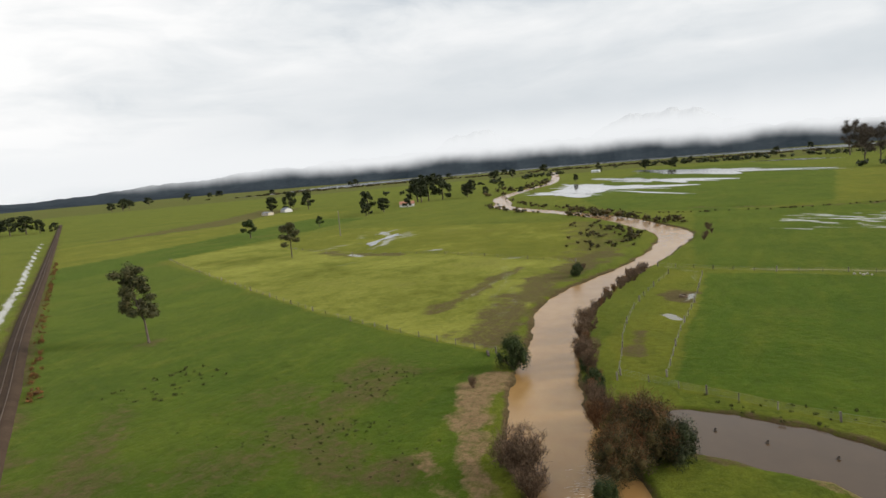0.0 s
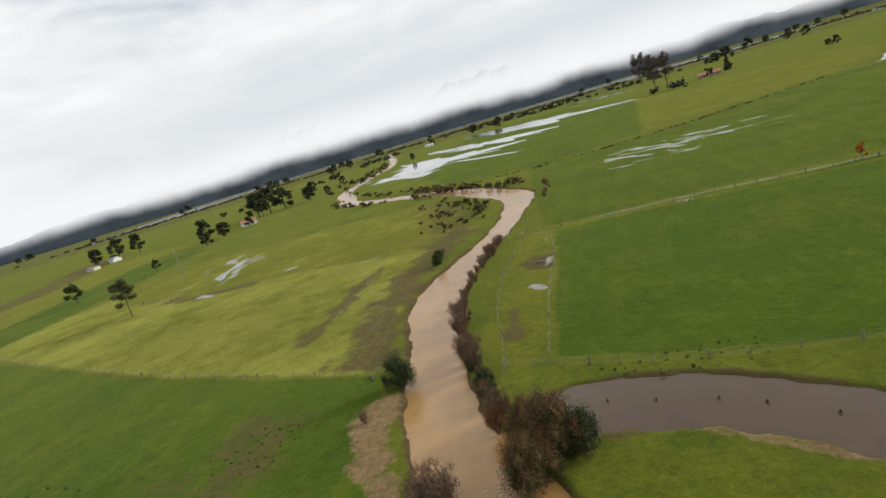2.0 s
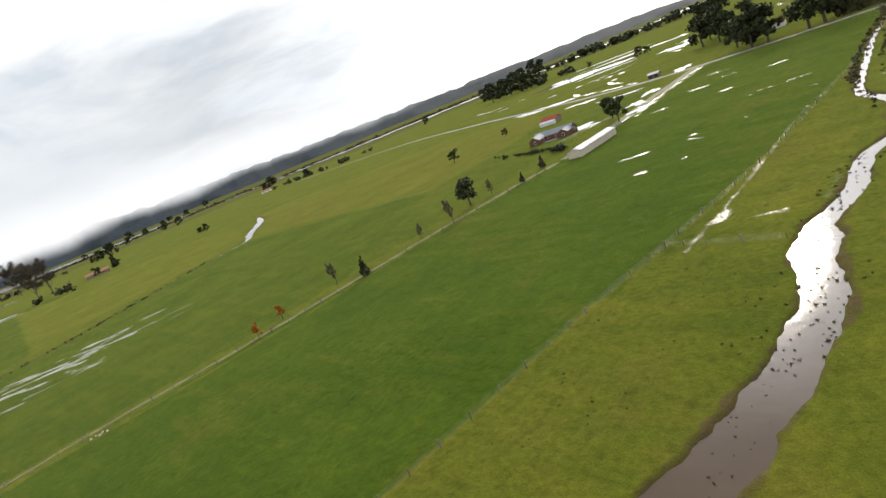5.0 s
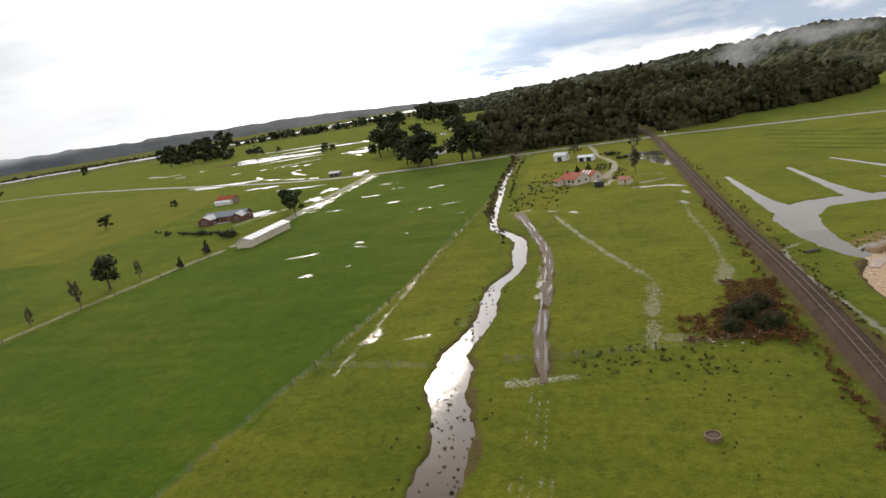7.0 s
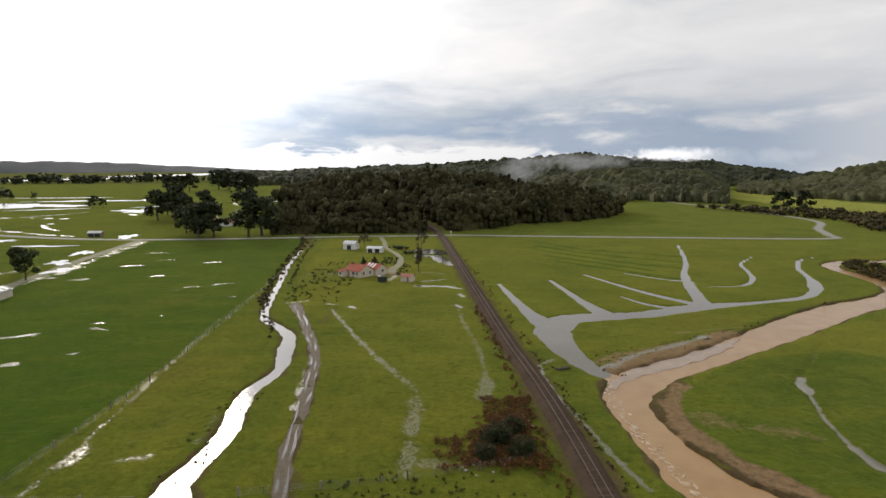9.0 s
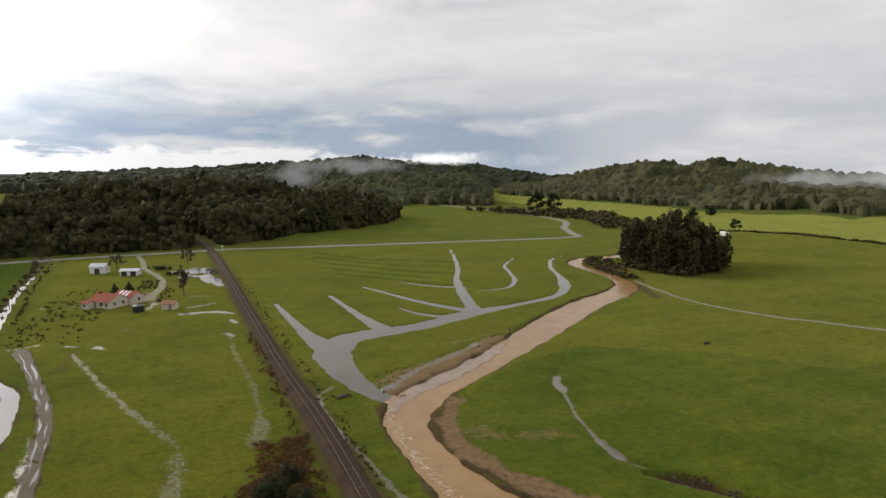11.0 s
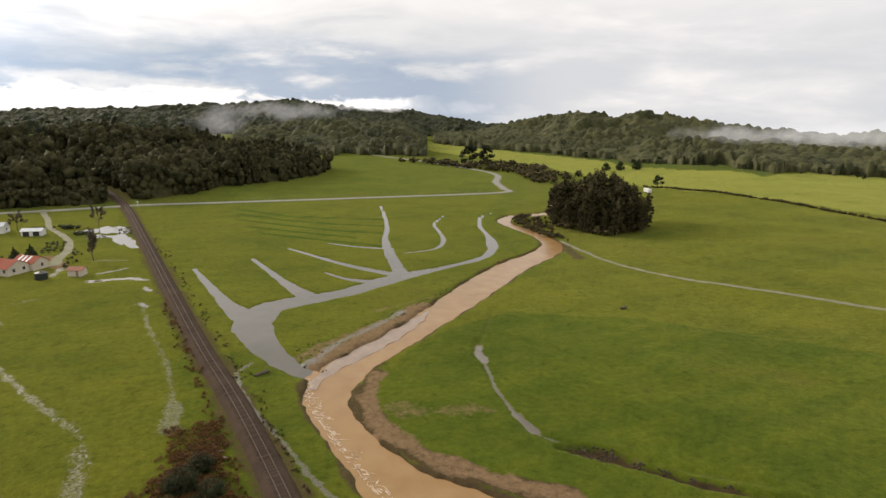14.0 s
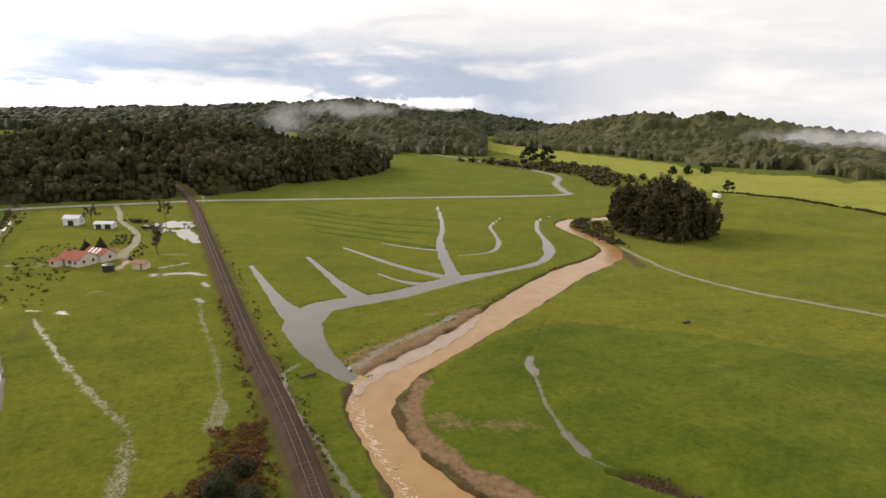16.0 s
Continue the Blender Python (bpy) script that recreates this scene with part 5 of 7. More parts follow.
plant(t, False, [(-145, 112, 9.7), (-148, 213, 9.7)], 9.7, rng)
t = cone_tree(25, "small dark conifer by the farm drive", 6.0, 1.7)
plant(t, False, [(-139, 61, 5.2), (-136, 130, 3.8), (-139, 146, 4.8), (-764, 142, 20)], 6.0, rng)
t = bare_tree(26, "slender leafless young tree by the farm drive", 7.0, 1.3, 12, 40, M_TWIGGREY)
plant(t, False, [(-147, 56, 6.2), (-141, 85, 5), (-137, 95, 8.3), (-142, 120, 6), (-134, 140, 4.5)], 7.0, rng)
t = broad_tree(27, "small tree with rusty orange autumn leaves by the drive", height=4.0, wide=1.2, first=0.25, count=7, mat=M_LEAFORANGE, sprays=420, size=0.26, radius=0.09)
plant(t, False, [(-141, 28, 3.8), (-145, 37, 4.2)], 4.0, rng)
t = bare_tree(28, "tall leafless poplar with fine upright twigs", 30, 6.0, 18, 90, M_TWIGGREY, upward=1.8, name="poplar")
plant(t, False, [(-736, 71, 36), (-750, 60, 30), (-1144, 85, 40), (-1100, 100, 34)], 30, rng)

# clumps and windbreaks on the plain
dark = [broad_tree(31 + k, "large dark evergreen shelter tree on the farmland", height=20, wide=6.5, first=0.12, count=12, mat=M_LEAFDARK, sprays=1000, size=1.0, radius=0.5, group="shelter trees") for k in range(3)]
SHELTER = [(-515, -333, 26), (-505, -340, 24), (-525, -322, 22), (-495, -330, 18), (-538, -300, 12), (-550, -285, 9), (-380, -312, 14), (-390, -304, 10), (-469, -477, 19), (-480, -462, 15), (-455, -490, 14),
           (-123, 314, 17), (-116, 317, 15), (-138, 336, 13), (-130, 341, 13), (-175, 408, 19), (-188, 412, 18), (-165, 404, 16), (-98, 319, 20), (-92, 322, 18), (-351, 844, 22), (-340, 850, 20), (-365, 846, 19), (-324, 921, 29), (-310, 925, 25), (-259, 818, 24), (-248, 822, 22), (-240, 815, 20), (-300, 900, 24),
           (-567, 707, 21)] + [ (-580, 700, 20), (-595, 695, 22), (-610, 690, 19), (-550, 712, 18), (-625, 684, 20), (-761, 876, 25), (-775, 860, 22), (-790, 850, 20), (-800, 880, 22), (-857, 1104, 30), (-880, 1090, 27), (-900, 1085, 28), (-840, 1115, 26), (-185, 442, 15), (-200, 455, 16), (-170, 450, 14),
           (-332, 595, 7), (-900, 790, 15), (-1035, 484, 13), (-890, 490, 12), (-900, 500, 9), (-650, 213, 7), (-662, 210, 6), (286, 478, 16.5), (304, 478, 13.5), (-278, -705, 15), (-290, -700, 17), (-300, -692, 14), (-312, -686, 16), (-322, -680, 13)] + [ (-285, -720, 17), (-300, -715, 16), (-330, -668, 9), (-420, -300, 7), (-360, -300, 8), (-600, -330, 10), (-640, -345, 12), (-560, -250, 6), (-700, -330, 9), (-760, -250, 8), (-1143, -229, 16), (-1240, -572, 16), (-1200, -560, 13)]
used = [False] * 3
for k, (x, y, h) in enumerate(SHELTER):
    stand(dark[k % 3], x, y, h, 20, rng.uniform(0, 360), rng.uniform(0.9, 1.25), first=not used[k % 3])
    used[k % 3] = True
for k in range(46):
    a, d = radians(rng.uniform(-150, -62)), rng.uniform(1150, 2300)
    stand(dark[k % 3], d * math.sin(a), d * math.cos(a), rng.uniform(11, 20), 20, rng.uniform(0, 360), rng.uniform(1.0, 1.6), first=False)

t = broad_tree(35, "rounded dark tree at the foot of the hills", height=9, wide=3.2, first=0.15, count=9, mat=M_LEAFDARK, sprays=1100, size=0.42, group="valley trees")
plant(t, False, [(2 + d * math.sin(radians(a)), -5 + d * math.cos(radians(a)), rng.uniform(3, 9)) for a in rng.uniform(30, 64, 26) for d in [np.interp(a, (27, 32, 42, 46, 51, 56, 61, 75), (880, 795, 680, 610, 565, 510, 520, 535)) + rng.normal(2, 9)]], 9, rng)
# river scrub
b = bush(41, "dense dark green bush on the river bank", 6.8, 2.5, M_LEAF, 12000, 0.125)
plant(b, False, [(-65, -61.5, 6.4), (-61, -48.4, 3.4), (-66.5, -51, 3.0), (-73, -53.4, 2.8), (-57, -46.6, 3.0), (-135, -72, 4.2), (-141, -73, 3.6), (-32, -40, 4.5), (377, 382, 10), (388, 374, 10), (367, 388, 9)], 6.8, rng)
b = bush(42, "tall brownish bush by the flooded river bend", 8.2, 3.2, M_LEAFBROWN, 17000, 0.12, shoots=60)
plant(b, False, [(-42.5, -38.5, 7.8), (-47, -41.5, 5.6), (-38.5, -40.5, 6.2)], 8.2, rng)
wb = [bare_bush(43, "leafless reddish-brown willow bush on the river bank", 4.4, 2.3), bare_bush(44, "leafless grey-brown willow bush on the river bank", 4.4, 2.5), bare_bush(45, "rusty red leafless bush on the river bank", 4.0, 2.0, M_TWIGRED)]
used = [False] * 3
WILLOWS = [(-51, -44, 4.6, 0), (-49, -45, 4.2, 2), (-53, -46, 4.4, 2), (-57, -46.5, 3.6, 0), (-62, -48, 4.6, 2), (-66, -49.5, 4.8, 0), (-70, -50, 5, 1), (-74, -51, 4.2, 0), (-79, -53, 4.6, 2), (-84, -55, 5, 1), (-89, -56, 5, 1), (-94, -57, 4.5, 0), (-99, -58, 4.2, 0), (-105, -58, 3.6, 2),
           (-111, -58, 3.4, 0), (-118, -57, 3.6, 2), (-125, -56, 4.6, 1), (-131, -55, 5.4, 1), (-137, -54, 5.2, 0)] + [ (-143, -52, 4.0, 1), (-146, -73, 3.4, 0), (-200, -47, 3.2, 0), (-208, -47, 3.6, 1), (-218, -46, 4, 0), (-228, -48, 4, 1), (-56, -64, 2.6, 0), (152, 176, 3.0, 2), (155, 185, 3.4, 0), (157, 192, 4.0, 2), (158, 200, 4.4, 0), (160, 208, 4.4, 2), (164, 214, 4.4, 0), (155, 199, 3.6, 2), (109.5, 158.5, 1.6, 2)]
t = bare_bush(48, "spreading leafless willow standing in the flooded river edge", 5.0, 3.0, M_TWIG, 60, 34)
plant(t, False, [(-36.5, -49.5, 4.2), (-33, -47, 3.4)], 5.0, rng)
row = [w for w in WILLOWS if -146 < w[0] < -48 and -60 < w[1] < -44]
WILLOWS += [((p[0] + q[0]) / 2 + rng.normal(0, 0.4), (p[1] + q[1]) / 2 + rng.normal(0, 0.5), (p[2] + q[2]) * rng.uniform(0.40, 0.52), int(rng.integers(0, 3))) for p, q in zip(row[:-1], row[1:])]
for x, y, h, k in WILLOWS:
    if -150 < x < -50 and y > -60:
        y = np.interp(x, (-152, -137, -114, -89, -68, -52), (-56, -58.5, -60, -58.5, -53, -46.5)) + 1.4 + rng.normal(0, 0.35)
    stand(wb[k], x, y, h * rng.uniform(0.55, 0.9), 4.4, rng.uniform(0, 360), rng.uniform(0.75, 1.0), first=not used[k])
    used[k] = True

# bush on the far river loops, hedges, rushes: too many to count


def scrub_mass(name, label, spots, mat, sprays, size, category="scrub", core=0.6):
    """Many low bushes in one mesh: spots of (x, y, height, half width)."""
    r = np.random.default_rng(len(spots))
    pieces = []
    for x, y, h, w in spots:
        z = ground_at(x, y)
        blobs = [(x + r.normal(0, w * 0.35), y + r.normal(0, w * 0.35), z + h * r.uniform(0.3, 0.6), w * r.uniform(0.5, 0.8), w * r.uniform(0.5, 0.8), h * r.uniform(0.3, 0.45)) for _ in range(3)]
        (v, q), (cv, cf) = leaves(r, blobs, sprays, size * max(0.5, w / 2), core, 0.35, (0.35, 1.25), 0.5)
        pieces += [(v, np.concatenate([q[:, [0, 1, 2]], q[:, [0, 2, 3]]])), (cv, cf)]
    v, f = join(pieces)
    return thing(name, label, category, kind="stuff", me=big_mesh(name, v, f, mat))


def along(points, count, spread, low, high, fat=0.7):
    line = smooth_line(points, 1.0)
    out = []
    for _ in range(count):
        p = line[rng.integers(len(line))]
        h = rng.uniform(low, high)
        out.append((p[0] + rng.normal(0, spread), p[1] + rng.normal(0, spread), h, h * fat * rng.uniform(0.7, 1.3)))
    return out


scrub_mass("river_scrub", "dark scrub along the winding upper river banks", along([(-245, -58), (-262, -72), (-275, -84), (-300, -108), (-330, -128)], 46, 2.5, 1.5, 4.2) + along([(-290, -112), (-318, -148), (-370, -198), (-415, -222)], 34, 3, 1.2, 3.2)
           + along([(-300, -100), (-345, -135), (-400, -190), (-480, -236)], 34, 3, 1.2, 3.4) + along([(-176, -80), (-200, -86), (-232, -92), (-262, -106)], 40, 5, 0.8, 2.2) + along([(-190, -70), (-215, -74), (-240, -84)], 26, 2.5, 1.2, 2.8)
           + along([(-520, -262), (-600, -280), (-700, -290), (-860, -325)], 40, 9, 2, 6), M_LEAFBROWN, 46, 0.5)
scrub_mass("drain_scrub", "low dark growth along the far drain", along([(-300, -90), (-296, -57), (-303, -8), (-326, 44), (-357, 97)], 90, 0.8, 0.5, 1.2), M_LEAFBROWN, 24, 0.5)
scrub_mass("east_hedge", "dark overgrown hedge along the valley road", along([(301, 281), (302, 260), (298, 225), (291, 190), (281, 150), (268, 90)], 420, 0.5, 0.7, 1.6) + along([(262, 330), (272, 360), (282, 400), (276, 440), (262, 480), (246, 520)], 90, 6, 3, 7)
           + along([(300, 470), (310, 440), (300, 400), (285, 350)], 60, 9, 3, 6.5), M_LEAFBROWN, 40, 0.55, "hedge")
scrub_mass("farm_hedge", "clipped dark hedge round the brick farmhouse", along([(-178, 180), (-165, 176), (-152, 172)], 26, 0.4, 1.4, 2.2) + along([(-150, 170), (-145, 168)], 8, 0.8, 2.2, 3.4) + along([(-198, 188), (-186, 182)], 8, 0.8, 0.8, 1.8), M_LEAFDARK, 60, 0.4, "hedge")
scrub_mass("plain_scrub", "brown scrub belt along the far river", along([(-1150, -1300), (-1550, -950), (-1780, -400), (-1800, 200), (-1700, 700), (-1480, 1150), (-1120, 1520), (-700, 1780)], 760, 40, 2, 4.5, 2.6), M_LEAFBROWN, 12, 0.9)
scrub_mass("plain_trees", "scattered dark trees and hedges across the plain", along([(-700, 60), (-690, 90)], 8, 14, 5, 9) + along([(-1000, 480), (-880, 500), (-800, 560)], 24, 10, 5, 10) + along([(-480, 700), (-620, 760), (-760, 840)], 40, 14, 6, 14) + along([(-1500, -300), (-1350, -150), (-1300, 50), (-1250, 250)], 60, 25, 6, 13)
           + along([(-900, 1150), (-600, 1300), (-200, 1250), (100, 1150)], 150, 40, 10, 22) + along([(-700, -480), (-900, -440), (-1200, -420)], 30, 16, 6, 11), M_LEAFDARK, 22, 0.8)
scrub_mass("ditch_scrub", "dark rank growth along the flooded ditch", along([(-47, 160), (-52.5, 190), (-58.5, 240), (-64, 295), (-68, 312)], 130, 0.5, 0.5, 1.5) + along([(-46, 190), (-53, 240), (-59, 300)], 46, 0.5, 0.4, 1.1) + along([(-36, 128), (-39, 140), (-46, 155)], 18, 0.4, 0.3, 0.8), M_LEAFBROWN, 40, 0.35)
scrub_mass("garden_bed", "dark vegetable rows and flower beds behind the farmhouse", [(-19.5 + 1.7 * i + rng.normal(0, 0.2), 229 + 2.2 * k + rng.normal(0, 0.3), rng.uniform(0.3, 0.9), rng.uniform(0.5, 0.9)) for i in range(4) for k in range(8)] + along([(-10.5, 232), (-9.5, 218), (-11, 206)], 12, 0.8, 0.5, 1.4), M_LEAFDARK, 40, 0.3, "garden")
scrub_mass("yard_hedge", "ragged dark hedge beside the farm sheds", along([(-26, 272), (-20, 274), (-12, 270)], 22, 0.8, 1.0, 2.2) + along([(-11, 256), (-7, 257)], 8, 0.8, 1.0, 2.4) + along([(2, 262), (5, 250)], 5, 0.8, 0.5, 1.2), M_LEAFDARK, 46, 0.35, "hedge")
t = bare_tree(29, "leafless willow leaning over the yard pond", 7.0, 3.0, 14, 60, M_TWIGGREY, upward=0.9)
plant(t, False, [(-4.5, 272, 7.5), (-31, 272, 6.0)], 7.0, rng)
t = bare_tree(30, "slender leafless poplar beside the farm hut", 9.0, 1.0, 14, 46, M_TWIGGREY, upward=2.2)
plant(t, False, [(-4.5, 211, 9.5)], 9.0, rng)
t = cone_tree(34, "small dark yard conifer behind the farmhouse", 5.0, 1.8, None, 900, 0.35)
plant(t, False, [(-25.5, 220, 4.2), (-21.5, 222, 5.2)], 5.0, rng)
# bracken and bramble between paddock and railway
r5 = np.random.default_rng(515)
scrub_mass("bracken", "rusty orange bracken on the railway side", [(rng.uniform(3, 10) + 0.25 * (q - 70), q, rng.uniform(0.4, 1.0), rng.uniform(0.45, 0.9)) for q in rng.uniform(70, 86, 120)] + [(rng.uniform(9.5, 15.5), rng.uniform(68, 92), rng.uniform(0.5, 1.2), rng.uniform(0.5, 1.1)) for _ in range(110)]
           + [(r5.uniform(8.5, 14.8) - 0.02 * (q - 70), q, r5.uniform(0.5, 1.2), r5.uniform(0.5, 1.0)) for q in r5.uniform(70, 93, 150)] + [(r5.uniform(0.5, 8), r5.uniform(69, 79), r5.uniform(0.4, 1.1), r5.uniform(0.6, 1.1)) for _ in range(60)]
           + along([(16.4, 45), (15.8, 75), (14.8, 100), (13.8, 125), (12, 160)], 130, 0.6, 0.3, 1.0) + along([(-30, -126), (-36.4, -137), (-64.4, -188), (-112.4, -272), (-150, -338)], 150, 0.5, 0.5, 1.3), M_FERN, 120, 0.16, "bracken", 0.35)
scrub_mass("drift_litter", "dark flood litter on the silt beside the river", along([(33, 110.5), (40, 114.8), (51, 119.6), (63, 124.5)], 30, 0.7, 0.08, 0.22), M_LEAFBROWN, 14, 0.2, "flood litter", 0.3)
scrub_mass("bank_grass", "low brown growth along the railway and river edge", along([(23, 60), (22.6, 80), (22, 100), (20.8, 125), (18, 170), (14, 240)], 150, 0.7, 0.2, 0.6) + along([(33, 114), (39, 118), (49, 122.5), (62, 129), (80, 139)], 24, 0.4, 0.2, 0.4), M_LEAFBROWN, 40, 0.2, "rough growth", 0.3)
b = bush(46, "dark green bush beside the flooded pool", 6.0, 2.6, M_LEAFDARK, 12000, 0.12)
plant(b, False, [(-43.5, -36, 5.6), (-40, -40, 4.4)], 6.0, rng)
b = bush(47, "dark bramble thicket among rusty bracken", 4.2, 2.2, M_LEAFDARK, 9000, 0.11, "bramble", shoots=16)
plant(b, False, [(9, 76.5, 4.2), (11.8, 80, 3.4), (12, 73.5, 3.2), (7, 72.5, 2.8)], 4.2, rng)

# rush tussocks
r2 = np.random.default_rng(77)
spots = []
for (x0, x1, y0, y1, count, size) in ((-50, -36, 8, 60, 50, 0.12), (-6, 14, 10, 64, 160, 0.17), (-14, 10, 60, 69, 90, 0.3), (-40, -20, -60, -80, 0, 0.4), (-58, -22, -100, -66, 110, 0.13), (-60, -48, -84, -74, 60, 0.2), (-42, -30, -84, -60, 90, 0.2), (-44, -26, 165, 235, 150, 0.5), (-34, -22, 30, 56, 60, 0.22), (-62, -56, -36, -14, 40, 0.25),
                                      (-36, -28, 62, 100, 40, 0.35), (-52, -34, -118, -105, 40, 0.35), (-52, -38, 5, 60, 24, 0.18)):
    for _ in range(count):
        spots.append((r2.uniform(x0, x1), r2.uniform(y0, y1), size * r2.uniform(0.5, 1.5)))
for p in DITCH[(DITCH[:, 1] > 5) & (DITCH[:, 1] < 78)]:
    for _ in range(2):
        spots.append((p[0] + r2.normal(0, p[2] * 0.45), p[1] + r2.normal(0, 1), r2.uniform(0.06, 0.22)))
pieces = []
for x, y, s in spots:
    z = ground_at(x, y)
    n = 14
    d = r2.normal(0, 0.5, (n, 3)) + [0, 0, 1]
    d /= np.linalg.norm(d, axis=1)[:, None]
    base = np.column_stack([x + r2.normal(0, s * 0.35, n), y + r2.normal(0, s * 0.35, n), np.full(n, z - 0.03 - 0.27 * (from_line(np.array([x]), np.array([y]), DITCH[::4])[0][0] < 3.5 and 0 < y < 80))])
    u = np.cross(d, r2.normal(size=(n, 3)))
    u *= 0.16 * s / (np.linalg.norm(u, axis=1)[:, None] + 1e-9)
    v = np.stack([base - u, base + u, base + d * s * 1.2], 1).reshape(-1, 3)
    pieces.append((v, np.arange(3 * n).reshape(n, 3)))
v, f = join(pieces)
thing("rush_tussock", "tufts of dark rushes scattered over wet pasture", "rushes", kind="stuff", me=big_mesh("rush_tussock", v, f, M_TUSSOCK))

# the pine copse by the river
pines = [broad_tree(51 + k, "tall dark pine with bare lower trunk in the copse", height=24, wide=2.9, first=0.16, count=30, mat=M_LEAFPINE, sprays=3200, size=0.42, radius=0.20, name="pine", group="copse pines") for k in range(3)]
used = [False] * 3
r3 = np.random.default_rng(5)
made = 0
while made < 84:
    x, y = r3.uniform(166, 214), r3.uniform(168, 222)
    if not inside(np.array([x]), np.array([y]), [(178, 226), (166, 202), (171, 176), (184, 170), (197, 179), (203, 198), (194, 222)])[0]:
        continue
    k = made % 3
    stand(pines[k], x, y, (25.5 - 0.42 * math.hypot(x - 184, y - 198)) * r3.uniform(0.86, 1.06), 24, r3.uniform(0, 360), r3.uniform(0.85, 1.15), first=not used[k])
    used[k] = True
    made += 1
scrub_mass("bank_scrub", "dense rusty scrub on the river bend below the copse", along([(153, 182), (153, 196), (156, 210), (161, 222), (170, 228)], 110, 1.3, 0.8, 2.2) + along([(160, 200), (166, 212), (172, 222)], 40, 2.0, 0.8, 2.0), M_LEAFBROWN, 60, 0.4)
scrub_mass("copse_undergrowth", "brown undergrowth beneath the pines", [(184 + 1.06 * d * math.sin(a), 196 + 1.3 * d * math.cos(a), r3.uniform(2.0, 5.5), r3.uniform(1.2, 2.6)) for a, d in zip(r3.uniform(0, 6.28, 130), 18 * np.sqrt(r3.uniform(0, 1, 130)))], M_LEAFBROWN, 44, 0.5)

# the bush-covered knoll and the wooded hills
iv, fc = ico()


def fine_ico():
    bm = bmesh.new()
    bmesh.ops.create_icosphere(bm, subdivisions=2, radius=1.0)
    bm.verts.ensure_lookup_table()
    got = (np.array([v.co[:] for v in bm.verts]), np.array([[v.index for v in f.verts] for f in bm.faces]))
    bm.free()
    return got


def forest(name, label, spots, mat, sprays, size, lumps=3):
    """Crowns of a few leafy lumps each over a hillside: spots of (x, y, height, half width)."""
    r = np.random.default_rng(len(spots) + 1)
    ball, tris = fine_ico()
    spots = np.array(spots, float)
    spots = np.column_stack([spots, land(spots[:, 0], spots[:, 1])])
    pieces = []
    for x, y, h, w, z in spots:
        up = min(0.45 * h, 1.1 * w)
        if h > 2.0 * up:
            pieces.append((iv * (1 + r.normal(0, 0.2, (len(iv), 1))) * (w * 0.6, w * 0.6, h * 0.32) + (x, y, z + h * 0.26), fc))
        upright = r.uniform() < 0.30 + 0.45 * (x > 55)
        place_of = r.normal(0, 0.36, (lumps, 3)) * (w, w, up * 0.6) + (x, y, z + h - up * 1.0)
        fat = r.uniform(0.36, 0.66, lumps)
        if upright:
            rise = np.linspace(0.30, 1.0, lumps)
            place_of = np.column_stack([x + r.normal(0, 0.10 * w, lumps), y + r.normal(0, 0.10 * w, lumps), z + h * rise])
            fat = 0.62 - 0.40 * rise + r.uniform(-0.05, 0.05, lumps)
        for at, k in zip(place_of, fat):
            pieces.append((ball * (0.92 + r.normal(0, 0.19, (len(ball), 1))) * (w * k, w * k, up * k * (1.25 if upright else 1.0)) + at, tris))
        pick = r.integers(0, lumps, sprays)
        d = r.normal(size=(sprays, 3)) + [0, 0, 0.35]
        d /= np.linalg.norm(d, axis=1)[:, None]
        c = place_of[pick] + d * fat[pick][:, None] * (w, w, up) * r.uniform(0.86, 1.24, sprays)[:, None]
        v, q = cards(r, c, d + r.normal(0, 0.5, (sprays, 3)), size)
        pieces.append((v, np.concatenate([q[:, [0, 1, 2]], q[:, [0, 2, 3]]])))
    v, f = join(pieces)
    return thing(name, label, "forest", kind="stuff", me=big_mesh(name, v, f, mat, True))


r4 = np.random.default_rng(9)
KNOLL = [(-86, 325), (-58, 329), (-20, 333), (-1, 335), (14, 338), (34, 350), (56, 374), (93, 392), (129, 424), (150, 470), (120, 560), (40, 640), (-90, 650), (-132, 560), (-106, 430)]
rail_line = RAIL[(RAIL[:, 1] > 300)]


TABLE = np.random.default_rng(12).uniform(size=(4, 65536))


def hashed(i, j, k):
    """A fixed random number in 0..1 for a cell."""
    at = (i.astype(np.int64) * 7349 + j.astype(np.int64) * 20183 + (i.astype(np.int64) * j.astype(np.int64)) * 31) % 65536
    return TABLE[k - 1][at]


def crowns(x, y, cell):
    """Closed canopy: the height of the highest crown dome over each place."""
    i, j = np.floor(x / cell), np.floor(y / cell)
    top = np.zeros(x.shape)
    for di in (-1, 0, 1):
        for dj in (-1, 0, 1):
            a, b = i + di, j + dj
            cx, cy = (a + hashed(a, b, 1)) * cell, (b + hashed(a, b, 2)) * cell
            size, tall = cell * (0.55 + 0.5 * hashed(a, b, 3)), 0.35 + 0.65 * hashed(a, b, 4)
            d = np.hypot(x - cx, y - cy) / size
            top = np.maximum(top, tall * np.sqrt(np.maximum(0, 1 - d * d)) + 0.18 * tall * (d < 1))
    return top


edge_line = np.array(KNOLL + KNOLL[:1], float)


def depth_in(x, y):
    """How deep a place lies in the knoll's wood, in metres; negative outside it and on the railway."""
    r, _ = from_line(x, y, edge_line)
    deep = np.where(inside(x, y, KNOLL), r, -r)
    return np.minimum(deep, from_line(x, y, rail_line)[0] - 7) + 2.2 * wobble(x, y, 0.33, 3)


